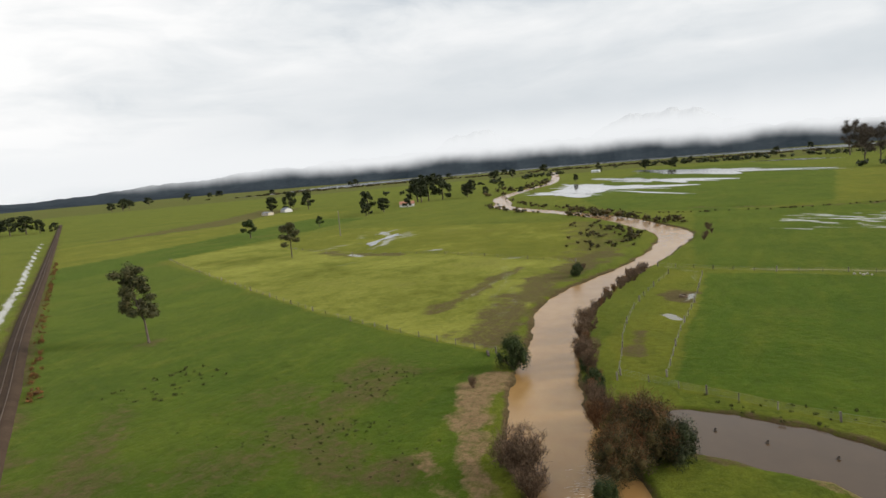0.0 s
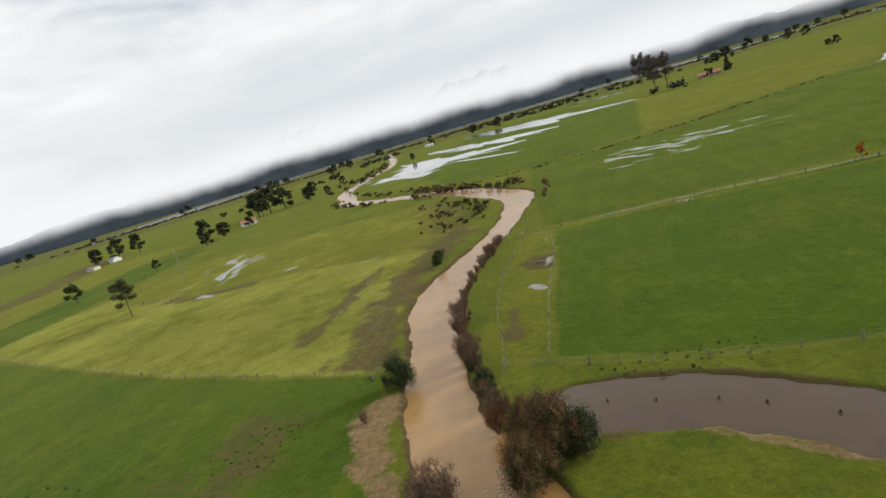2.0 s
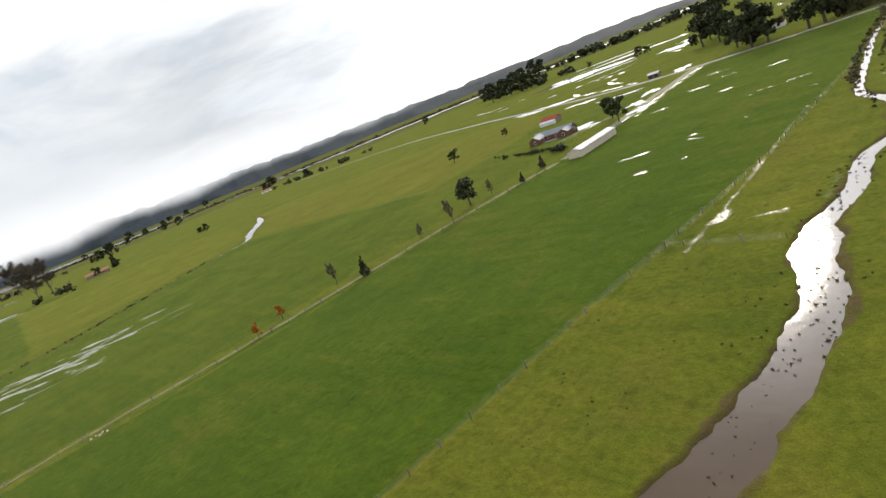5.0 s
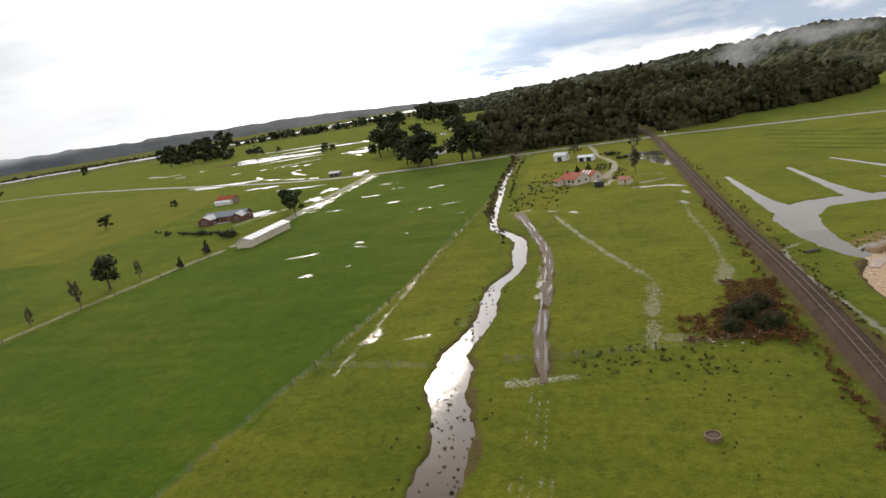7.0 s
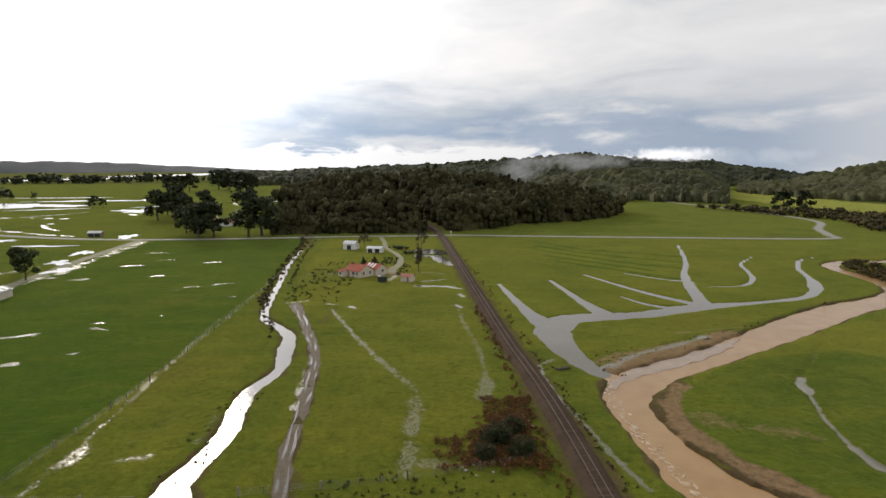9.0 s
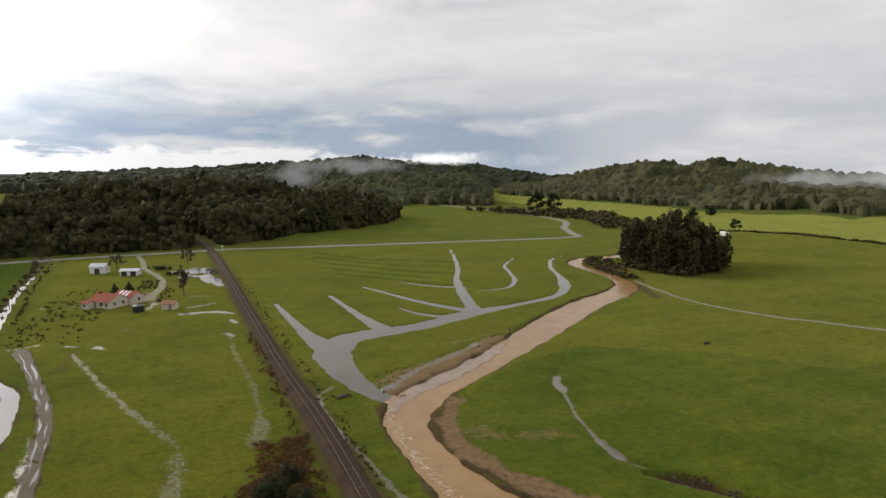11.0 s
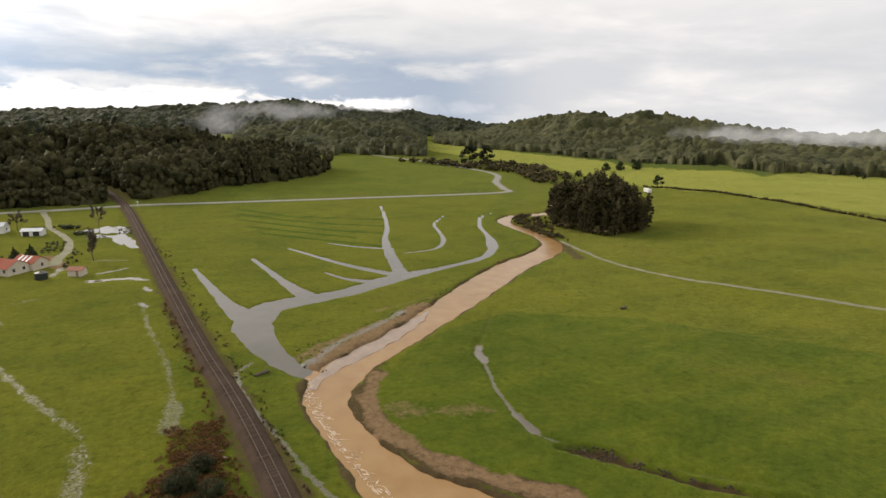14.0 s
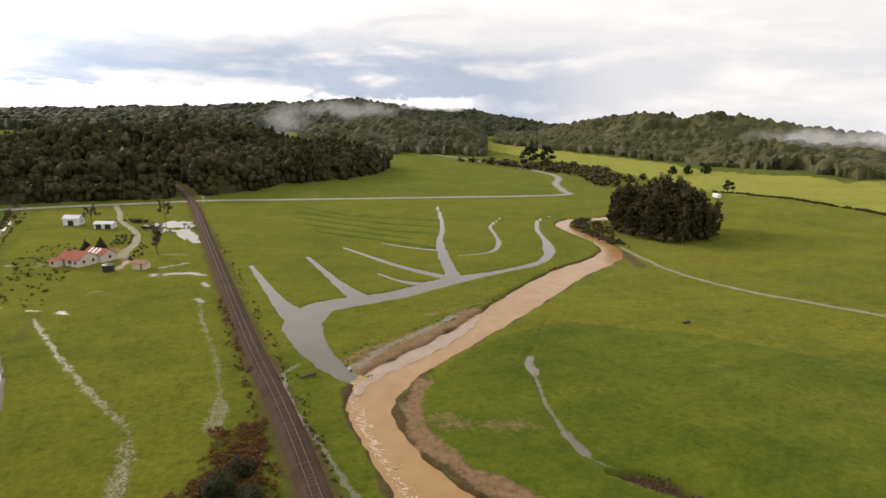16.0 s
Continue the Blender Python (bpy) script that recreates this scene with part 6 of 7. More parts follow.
kx, ky = np.meshgrid(np.arange(-140, 155, 0.95), np.arange(324, 600, 1.1))
deep = depth_in(kx, ky)
young = 1 - 0.42 * (1 - sst(352, 372, ky)) * (kx < 2)
kz = land(kx, ky) - 0.5 + sst(0, 6, deep) * young * (3.0 + 5.0 * crowns(kx, ky, 7.5))
n, m = kx.shape
ki = np.arange(n * m).reshape(n, m)
kq = np.stack([ki[:-1, :-1].ravel(), ki[:-1, 1:].ravel(), ki[1:, 1:].ravel(), ki[1:, :-1].ravel()], 1)
kq = kq[(deep.ravel()[kq] > -1.5).any(axis=1)]
r4 = np.random.default_rng(9)
thing("bush_floor", "dark undergrowth beneath the bush on the knoll", "forest", kind="stuff", me=big_mesh("bush_floor", np.column_stack([kx.ravel(), ky.ravel(), kz.ravel()]), kq, M_BUSH))
# its trees, crown by crown
spots = []
for gy_at in np.arange(334, 560, 6.6):
    for gx_at in np.arange(-134, 150, 7.2):
        x, y = gx_at + r4.normal(0, 1.7), gy_at + r4.normal(0, 1.6)
        if float(depth_in(np.array([x]), np.array([y]))[0]) < 1.5:
            continue
        k = (0.62 + 0.38 * r4.uniform()) * (0.62 if y < 362 and x < 2 else 1.0) * (1.0 + 0.22 * float(wobble(x, y, 0.06, 6)))
        spots.append((x, y, 18.5 * k, 6.2 * k * r4.uniform(0.75, 1.2)))
forest("bush_block", "dense dark native bush of rounded crowns covering a low knoll", spots, M_BUSH, 330, 0.46, 6)
# trees along its edge
spots = []
while len(spots) < 420:
    x, y = r4.uniform(-130, 150), r4.uniform(326, 560)
    d = float(depth_in(np.array([x]), np.array([y]))[0])
    if not -1.0 < d < 6 or y > 470 and x < 60:
        continue
    k = r4.uniform() * (0.7 if y < 360 and x < 2 else 1.0)
    spots.append((x, y, 3.5 + 9.5 * k, 1.5 + 2.4 * k))
forest("bush_edge", "dark trees and shrubs along the edge of the bush", spots, M_BUSH, 90, 0.34, 4)


def canopy(name, label, a0, a1, da, first, last, dr, cell, tall):
    """Forest over a hillside between bearings; first and last: how far it begins and ends at each bearing."""
    turn = np.arange(a0, a1, da)
    near = first(turn)
    steps = np.arange(0, 1.0001, dr / np.max(last(turn) - near))
    far = near[None] + steps[:, None] * (last(turn) - near)[None]
    x, y = 2 + far * np.sin(np.radians(turn))[None], -5 + far * np.cos(np.radians(turn))[None]
    z = land(x, y) + crowns(x, y, cell) * tall * (0.9 + 0.35 * wobble(x, y, 0.03, 4)) + 0.12 * np.random.default_rng(3).normal(size=x.shape)
    z[0], z[-1], z[:, 0], z[:, -1] = land(x[0], y[0]) - 1, land(x[-1], y[-1]) - 1, land(x[:, 0], y[:, 0]) - 1, land(x[:, -1], y[:, -1]) - 1
    n, m = x.shape
    i = np.arange(n * m).reshape(n, m)
    q = np.stack([i[:-1, :-1].ravel(), i[:-1, 1:].ravel(), i[1:, 1:].ravel(), i[1:, :-1].ravel()], 1)[:, ::-1]
    return thing(name, label, "forest", kind="stuff", me=big_mesh(name, np.column_stack([x.ravel(), y.ravel(), z.ravel()]), q, M_HILLWOOD))


def ragged(turn, size):
    return size * (wobble(turn, 0 * turn, 1.3, 2) + 0.6 * wobble(turn, 0 * turn, 4.1, 5))


canopy("east_hill_forest", "sunlit forest covering the eastern hills", 27, 80, 0.11,
       lambda a: np.interp(a, (27, 32, 42, 46, 51, 56, 61, 75), (890, 805, 690, 620, 575, 520, 530, 545)) + ragged(a, 14), lambda a: np.interp(a, (27, 32, 42, 46, 51, 56, 61, 75), (890, 805, 690, 620, 575, 520, 530, 545)) + 470, 1.9, 8.0, 9.5)
canopy("middle_hill_forest", "dark forest on the low hill behind the green paddock", 9, 26.6, 0.1, lambda a: 660 + ragged(a, 14), lambda a: 1010 + 0 * a, 1.9, 9.0, 12)
canopy("north_hill_forest", "misty forest on the northern hills", -19, 36, 0.12, lambda a: 1150 + ragged(a, 25), lambda a: 1980 + 0 * a, 4.2, 14.0, 15)

# ---------------------------------------------------------------- buildings

M_WALLCREAM = material("cream_weatherboard", (0.62, 0.56, 0.46), 0.7, (0.50, 0.44, 0.35), 0.5, 6)
M_WALLWHITE = material("white_paint", (0.74, 0.74, 0.72), 0.6, (0.60, 0.60, 0.58), 0.4, 6)
M_BRICK = material("brown_brick", (0.17, 0.075, 0.05), 0.85, (0.10, 0.045, 0.032), 0.6, 9)
M_ROOFRED = material("red_iron", (0.36, 0.085, 0.045), 0.7, (0.26, 0.065, 0.035), 0.25, 4, spec=0.2)
M_ROOFGREY = material("grey_iron", (0.23, 0.25, 0.29), 0.6, (0.16, 0.175, 0.20), 0.25, 4)
M_ROOFLIGHT = material("pale_iron", (0.62, 0.64, 0.66), 0.4, (0.50, 0.52, 0.54), 0.3, 5)
M_ROOFPINK = material("faded_iron", (0.42, 0.20, 0.14), 0.75, (0.30, 0.15, 0.10), 0.4, 5, spec=0.2)
M_BOARD = material("weathered_board", (0.30, 0.22, 0.17), 0.85, (0.17, 0.12, 0.09), 0.5, 7)
M_DARK = material("dark_opening", (0.025, 0.025, 0.025), 0.7, (0.015, 0.015, 0.015))
M_GLASS = material("window_glass", (0.03, 0.04, 0.045), 0.06, (0.02, 0.025, 0.03), spec=0.8)
M_TANK = material("dark_tank", (0.022, 0.028, 0.026), 0.5, (0.014, 0.017, 0.016), 0.7, 5)
M_STONE = material("pale_stone", (0.52, 0.49, 0.45), 0.9, (0.33, 0.30, 0.27), 0.7, 5, 0.03)
M_CONCRETE = material("concrete", (0.32, 0.30, 0.28), 0.9, (0.20, 0.18, 0.16), 0.6, 6)


def prism(length, width, low, high, over=0.35, thick=0.12):
    """Two roof slopes over a plan centred on the origin: one mesh each (front y-, back y+)."""
    out = []
    for s in (-1, 1):
        hx, hy = length / 2 + over, width / 2 + over
        eave = low - over * (high - low) / (width / 2)
        v = [(-hx, s * hy, eave), (hx, s * hy, eave), (hx, 0, high), (-hx, 0, high)]
        v += [(x, y, z + thick) for x, y, z in v]
        f = [(0, 1, 2, 3), (7, 6, 5, 4), (0, 4, 5, 1), (1, 5, 6, 2), (2, 6, 7, 3), (3, 7, 4, 0)]
        out.append((v, f if s < 0 else [q[::-1] for q in f]))
    return out


def gable_wall(length, width, low, high):
    hx, hy = length / 2, width / 2
    v = [(-hx, -hy, -0.3), (hx, -hy, -0.3), (hx, hy, -0.3), (-hx, hy, -0.3), (-hx, -hy, low), (hx, -hy, low), (hx, hy, low), (-hx, hy, low), (-hx, 0, high - 0.02), (hx, 0, high - 0.02)]
    return v, [(0, 1, 5, 4), (2, 3, 7, 6), (1, 2, 6, 9, 5), (3, 0, 4, 8, 7), (4, 5, 9, 8), (6, 7, 8, 9), (3, 2, 1, 0)]


def pane(parent, x, y, z, w, h, face, frame=None):
    """A framed window on a wall: face is 'x' or 'y' with the sign of the outward side."""
    sign, axis = (1 if face[0] == "+" else -1), face[1]
    d0, d1 = (0.02, 0.09), (0.03, 0.11)

    def slab(name, a0, a1, b0, b1, depth, mat):
        lo, hi = sorted((sign * depth[0], sign * depth[1]))
        return box(name, x + a0, x + a1, y + lo, y + hi, z + b0, z + b1, mat) if axis == "y" else box(name, x + lo, x + hi, y + a0, y + a1, z + b0, z + b1, mat)

    win = part("window", slab("window", -w / 2, w / 2, 0, h, d0, M_GLASS), parent)
    for a0, a1, b0, b1 in ((-w / 2 - 0.08, w / 2 + 0.08, h, h + 0.1), (-w / 2 - 0.08, w / 2 + 0.08, -0.1, 0), (-w / 2 - 0.08, -w / 2, 0, h), (w / 2, w / 2 + 0.08, 0, h), (-0.03, 0.03, 0, h)):
        part("window_frame", slab("window_frame", a0, a1, b0, b1, d1, frame or M_WALLWHITE), win)
    return win


def ribs(parent, length, width, low, high, mat, gap=0.9, over=0.35):
    """The standing seams of an iron roof, one strip mesh a slope."""
    for s in (-1, 1):
        bm = bmesh.new()
        slope = math.hypot(width / 2 + over, (high - low) * (1 + over / (width / 2)))
        tilt = math.atan2(high - low, width / 2)
        for x in np.arange(-length / 2, length / 2 + 0.01, gap):
            m = Matrix.Translation((x, s * (width / 2 + over) / 2, (high + low - over * (high - low) / (width / 2)) / 2 + 0.14)) @ Matrix.Rotation(-s * tilt, 4, "X") @ Matrix.Diagonal((0.06, slope * 0.98, 0.05, 1))
            bmesh.ops.create_cube(bm, size=1.0, matrix=m)
        part("roof_rib", bm_mesh("roof_rib", bm, mat), parent)


def gabled(parent, length, width, low, high, wall, roof, at, doors=(), windows=(), strip=None):
    body = part("wall", mesh_of("wall", *gable_wall(length, width, low, high), wall), parent, at=at)
    for v, f in prism(length, width, low, high):
        part("roof", mesh_of("roof", v, f, roof), body)
    ribs(body, length, width, low, high, roof)
    for x, y, z, w, h, face in windows:
        pane(body, x, y, z, w, h, face)
    for x, y, w, h, face in doors:
        sign, axis = (1 if face[0] == "+" else -1), face[1]
        lo, hi = sorted((sign * 0.01, sign * 0.08))
        # wide ones are near-black panels: the shade of an open bay, painted on
        part("door", box("door", x - w / 2, x + w / 2, y + lo, y + hi, 0, h, M_DARK if w > 1.4 else M_BOARD) if axis == "y" else box("door", x + lo, x + hi, y - w / 2, y + w / 2, 0, h, M_DARK if w > 1.4 else M_BOARD), body)
    if strip:
        tilt = math.atan2(high - low, width / 2)
        for x in strip:
            m = box("skylight", x - 0.45, x + 0.45, -width / 4 - 1.6, -width / 4 + 1.6, -0.02, 0.05, M_ROOFLIGHT)
            part("skylight", m, body, "pale clear roofing sheet", at=Matrix.Translation((0, 0, (low + high) / 2 + 0.17)) @ Matrix.Translation((0, -width / 4, 0)) @ Matrix.Rotation(tilt, 4, "X") @ Matrix.Translation((0, width / 4, 0)))
    return body


# the red-roofed farmhouse
h = thing("farmhouse", "cream farmhouse with red iron roof on wet lawn", "house", pose(-25.5, 205.5, 0.1, rz=-42) @ Matrix.Diagonal((0.76, 0.76, 0.836, 1)))
gabled(h, 10.5, 9.0, 2.5, 4.7, M_WALLCREAM, M_ROOFRED, pose(0, 0, 0), doors=((-2, -4.5, 0.95, 2.05, "-y"),), windows=((-4.0, -4.5, 0.9, 1.2, 1.2, "-y"), (1.2, -4.5, 0.9, 1.8, 1.2, "-y"), (3.8, -4.5, 0.9, 1.2, 1.2, "-y"), (5.25, -2.0, 0.9, 1.2, 1.2, "+x"), (5.25, 2.0, 0.9, 1.2, 1.2, "+x")))
gabled(h, 9.5, 7.0, 2.5, 4.3, M_WALLCREAM, M_ROOFRED, pose(1.8, 8.1, 0), windows=((4.75, 0.5, 0.9, 1.2, 1.2, "+x"),), strip=(-2.6, -0.6, 1.4))
gabled(h, 3.4, 3.0, 2.1, 2.8, M_WALLCREAM, M_ROOFRED, pose(-4.2, -6.1, 0), windows=((0, -1.5, 0.8, 1.4, 1.0, "-y"),))
part("chimney", box("chimney", -4.2, -3.4, -0.8, 0.0, 3.6, 5.3, M_BRICK, 0.04), h)
h = thing("garage", "white garage with a pale iron roof near the road", "garage", pose(-37, 272, 0, rz=-18) @ Matrix.Diagonal((0.78, 0.78, 0.858, 1)))
gabled(h, 7.5, 6.0, 3.2, 4.4, M_WALLWHITE, M_ROOFLIGHT, pose(0, 0, 0), doors=((0, -3.0, 2.6, 2.3, "-y"),), windows=((3.75, 0, 1.1, 1.0, 0.9, "+x"),))
h = thing("shed", "low shed with a pale grey iron roof", "shed", pose(-25, 262, 0, rz=-14) @ Matrix.Diagonal((0.78, 0.78, 0.858, 1)))
gabled(h, 8.5, 5.5, 2.2, 3.0, M_WALLWHITE, M_ROOFLIGHT, pose(0, 0, 0), doors=((-2.2, -2.75, 2.6, 2.0, "-y"), (2.0, -2.75, 2.6, 2.0, "-y")))
h = thing("garden_hut", "small hut with a faded pink iron roof", "hut", pose(-8, 195, 0, rz=-25) @ Matrix.Diagonal((0.85, 0.85, 0.935, 1)))
gabled(h, 4.6, 3.4, 1.9, 2.6, M_WALLCREAM, M_ROOFPINK, pose(0, 0, 0), doors=((0.8, -1.7, 0.8, 1.8, "-y"),))


def drum(name, radius, height, mat, z=0.0, sides=20, dome=0.0):
    bm = bmesh.new()
    bmesh.ops.create_cone(bm, cap_ends=True, segments=sides, radius1=radius, radius2=radius, depth=height, matrix=Matrix.Translation((0, 0, z + height / 2)))
    if dome:
        bmesh.ops.create_cone(bm, cap_ends=True, segments=sides, radius1=radius, radius2=radius * 0.25, depth=dome, matrix=Matrix.Translation((0, 0, z + height + dome / 2)))
    return bm_mesh(name, bm, mat)


w = thing("water_tank", "round dark plastic rainwater tank beside the farmhouse", "water tank", pose(-16.5, 194.5, 0))
part("tank_body", drum("tank_body", 1.6, 1.8, M_TANK, 0, 24, 0.35), w)
part("lid", drum("lid", 0.3, 0.1, M_TANK, 2.13), w)
for k in range(3):
    bm = bmesh.new()
    bmesh.ops.create_cone(bm, cap_ends=True, segments=24, radius1=1.64, radius2=1.64, depth=0.08, matrix=Matrix.Translation((0, 0, 0.4 + 0.55 * k)))
    part("band", bm_mesh("band", bm, M_TANK), w)


def trough(x, y):
    t = thing("water_trough", "round concrete water trough on trampled mud", "trough", pose(x, y, ground_at(x, y)), group="troughs")
    bm = bmesh.new()
    n = 20
    prof = [(0.85, -0.1), (0.85, 0.5), (0.72, 0.52), (0.68, 0.15)]
    rows = [[bm.verts.new((r * math.cos(6.2832 * i / n), r * math.sin(6.2832 * i / n), z)) for i in range(n)] for r, z in prof]
    for a, b in zip(rows[:-1], rows[1:]):
        for i in range(n):
            bm.faces.new((a[i], a[(i + 1) % n], b[(i + 1) % n], b[i]))
    bm.faces.new(rows[-1])
    part("basin", bm_mesh("basin", bm, M_BANK), t)
    part("water", drum("water", 0.69, 0.02, M_POOL, 0.38), t, "dark water surface")
    return t


trough(-115, -43.5)
trough(1.5, 46.5)

# the western farm
h = thing("brick_house", "brown brick house with a grey iron roof", "house", pose(-173, 204, 0, rz=8) @ Matrix.Diagonal((0.8, 0.8, 0.88, 1)))
gabled(h, 24, 8.5, 2.6, 4.6, M_BRICK, M_ROOFGREY, pose(0, 0, 0), doors=((2, -4.25, 1.0, 2.05, "-y"),), windows=((-9, -4.25, 0.9, 2.0, 1.2, "-y"), (-4, -4.25, 0.9, 1.8, 1.2, "-y"), (6, -4.25, 0.9, 2.0, 1.2, "-y"), (12.0, 1, 0.9, 1.6, 1.2, "+x")))
gabled(h, 9.0, 7.0, 2.6, 4.3, M_BRICK, M_ROOFGREY, pose(-8.0, -6.8, 0, rz=90), windows=((-4.5, 0, 0.9, 1.8, 1.2, "-x"), (0, -3.5, 0.9, 1.6, 1.2, "-y")))
gabled(h, 8.0, 6.5, 2.6, 4.2, M_BRICK, M_ROOFGREY, pose(9.5, -5.5, 0, rz=90), windows=((-4.0, 0, 0.9, 1.8, 1.2, "-x"),))
part("forecourt", box("forecourt", -5, 5, -9.5, -4.4, -0.2, 0.06, M_CONCRETE), h, "pale wet concrete forecourt")
h = thing("red_barn", "barn with a rusty red iron roof and open front", "barn", pose(-212, 256, 0, rz=4) @ Matrix.Diagonal((0.72, 0.72, 0.792, 1)))
gabled(h, 14, 8, 3.2, 5.2, M_BOARD, M_ROOFRED, pose(0, 0, 0), doors=((-4, -4.0, 3.2, 2.8, "-y"), (0.5, -4.0, 3.2, 2.8, "-y"), (4.8, -4.0, 2.6, 2.8, "-y")))
gabled(h, 13, 3.6, 2.0, 2.9, M_WALLWHITE, M_ROOFLIGHT, pose(0.2, -6.0, 0))
h = thing("long_shed", "long low cream shed with clear roof panels", "shed", pose(-126.5, 161, 0, rz=92) @ Matrix.Diagonal((0.78, 0.78, 0.858, 1)))
gabled(h, 33, 7.0, 2.7, 3.7, M_WALLCREAM, M_ROOFGREY, pose(0, 0, 0), doors=((16.5, 0, 2.6, 2.4, "+x"),))
tilt = math.atan2(1.0, 3.5)
for k in range(11):
    for s in (-1, 1):
        part("roof_panel", box("roof_panel", -0.35, 0.35, -1.45, 1.45, 0.0, 0.05, M_ROOFLIGHT), h, at=Matrix.Translation((-14.6 + 2.92 * k, s * 1.85, 3.36)) @ Matrix.Rotation(-s * tilt, 4, "X"))
h = thing("roadside_shed", "small open-fronted shed beside the road", "shed", pose(-181, 322, 0, rz=3) @ Matrix.Diagonal((0.85, 0.85, 0.935, 1)))
gabled(h, 8, 4.5, 2.4, 3.3, M_BOARD, M_ROOFLIGHT, pose(0, 0, 0), doors=((-1.8, -2.25, 3.0, 2.1, "-y"), (1.9, -2.25, 3.0, 2.1, "-y")))


def far_house(x, y, turn, length, width, low, high, wall, roof, label, name="farm_building"):
    h = thing(name, label, "house", pose(x, y, ground_at(x, y), rz=turn))
    gabled(h, length, width, low, high, wall, roof, pose(0, 0, 0), windows=((-length / 4, -width / 2, 0.9, 1.6, 1.2, "-y"), (length / 4, -width / 2, 0.9, 1.6, 1.2, "-y")))
    return h


far_house(-444, -315, 120, 13, 8, 2.6, 4.8, M_WALLWHITE, M_ROOFPINK, "white farmhouse with faded roof among shelter trees")
far_house(-462, -328, 30, 9, 6, 2.4, 3.8, M_WALLCREAM, M_ROOFLIGHT, "small pale farm shed near shelter trees", "farm_shed")
far_house(-455, -470, 60, 14, 8, 2.6, 4.6, M_WALLWHITE, M_ROOFGREY, "pale farmhouse behind dark trees")
far_house(-420, -462, 70, 14, 6, 2.4, 3.2, M_WALLCREAM, M_ROOFGREY, "long pale-roofed farm shed on the plain", "farm_shed")
far_house(-745, 118, 80, 24, 10, 3.2, 5.5, M_BOARD, M_ROOFPINK, "old brown woolshed beside a dark conifer", "woolshed")
far_house(-1180, -330, 90, 16, 9, 3, 5, M_WALLWHITE, M_ROOFLIGHT, "distant white farm building on the plain")
far_house(-1010, 470, 60, 18, 9, 3, 5, M_WALLWHITE, M_ROOFPINK, "distant farm building among low bushes")
far_house(-130, 372, 10, 12, 8, 2.6, 4.4, M_WALLWHITE, M_ROOFPINK, "white house half hidden among road trees")
far_house(-88, 362, -10, 10, 7, 2.6, 4.2, M_BOARD, M_ROOFLIGHT, "low house half hidden among dark trees")
far_house(112, 640, 20, 12, 8, 2.6, 4.4, M_WALLWHITE, M_ROOFLIGHT, "pale house in a clearing above the bush")
far_house(140, 628, -10, 9, 6, 2.4, 3.8, M_WALLWHITE, M_ROOFGREY, "small pale shed in a hilltop clearing", "farm_shed")
h = thing("caravan", "white caravan beside the valley hedge", "caravan", pose(279, 258, ground_at(279, 258), rz=70))
part("van_body", box("van_body", -3.2, 3.2, -1.15, 1.15, 0.5, 2.7, M_WALLWHITE, 0.25), h)
pane(h, -1.2, -1.15, 1.3, 1.2, 0.7, "-y")
pane(h, 1.4, -1.15, 1.3, 1.2, 0.7, "-y")
for sx in (-0.35, 0.35):
    for sy in (-1.0, 1.0):
        bm = bmesh.new()
        bmesh.ops.create_cone(bm, cap_ends=True, segments=14, radius1=0.32, radius2=0.32, depth=0.2, matrix=Matrix.Translation((sx * 2, sy, 0.30)) @ Matrix.Rotation(radians(90), 4, "X"))
        part("wheel", bm_mesh("wheel", bm, M_DARK), h)
part("drawbar", box("drawbar", 3.15, 4.4, -0.06, 0.06, 0.42, 0.54, M_RAIL), h)
for sx in (-2.6, 2.6):
    part("prop", box("prop", sx - 0.05, sx + 0.05, -0.05, 0.05, -0.3, 0.55, M_RAIL), h)

# ---------------------------------------------------------------- poles, fences, bridge, oddments

p = thing("power_pole", "tall weathered timber power pole with a crossarm", "power pole", pose(-236, -228, 0, rz=30))
part("post", big_mesh("post", *join([tube([(0, 0, -0.4), (0, 0, 6), (0, 0, 13.5)], [0.24, 0.2, 0.15], 9)]), M_POST), p)
part("crossarm", box("crossarm", -1.2, 1.2, -0.07, 0.07, 12.6, 12.76, M_POST, 0.015), p)
for x in (-1.05, -0.4, 0.4, 1.05):
    part("insulator", drum("insulator", 0.06, 0.22, M_WALLWHITE, 12.76, 8), p, at=pose(x, 0, 0))
post_mesh = box("post", -0.09, 0.09, -0.09, 0.09, -0.3, 1.2, M_POST, 0.02)
batten_mesh = box("post", -0.045, 0.045, -0.045, 0.045, -0.2, 1.05, M_POST, 0.01)


def fence(points, label, gap=4.5, wires=4, high=1.08):
    f = thing("fence", label, "fence")
    line = smooth_line([(*q, 0) for q in points], gap)
    for k, q in enumerate(line):
        part("post", post_mesh if k % 3 == 0 else batten_mesh, f, at=pose(q[0], q[1], ground_at(q[0], q[1]), rx=rng.normal(0, 2.5), ry=rng.normal(0, 2.5), rz=rng.uniform(0, 90)) @ Matrix.Diagonal((1.1, 1.1, rng.uniform(0.88, 1.08), 1)))
    z = land(line[:, 0], line[:, 1])
    for k in range(wires):
        h = high * (k + 0.6) / wires
        pts = np.column_stack([line[:, 0], line[:, 1], z + h])
        v, q = tube(pts, np.full(len(pts), 0.007), 3)
        part("wire", big_mesh("wire", v, q, M_WIRE), f)
    return f


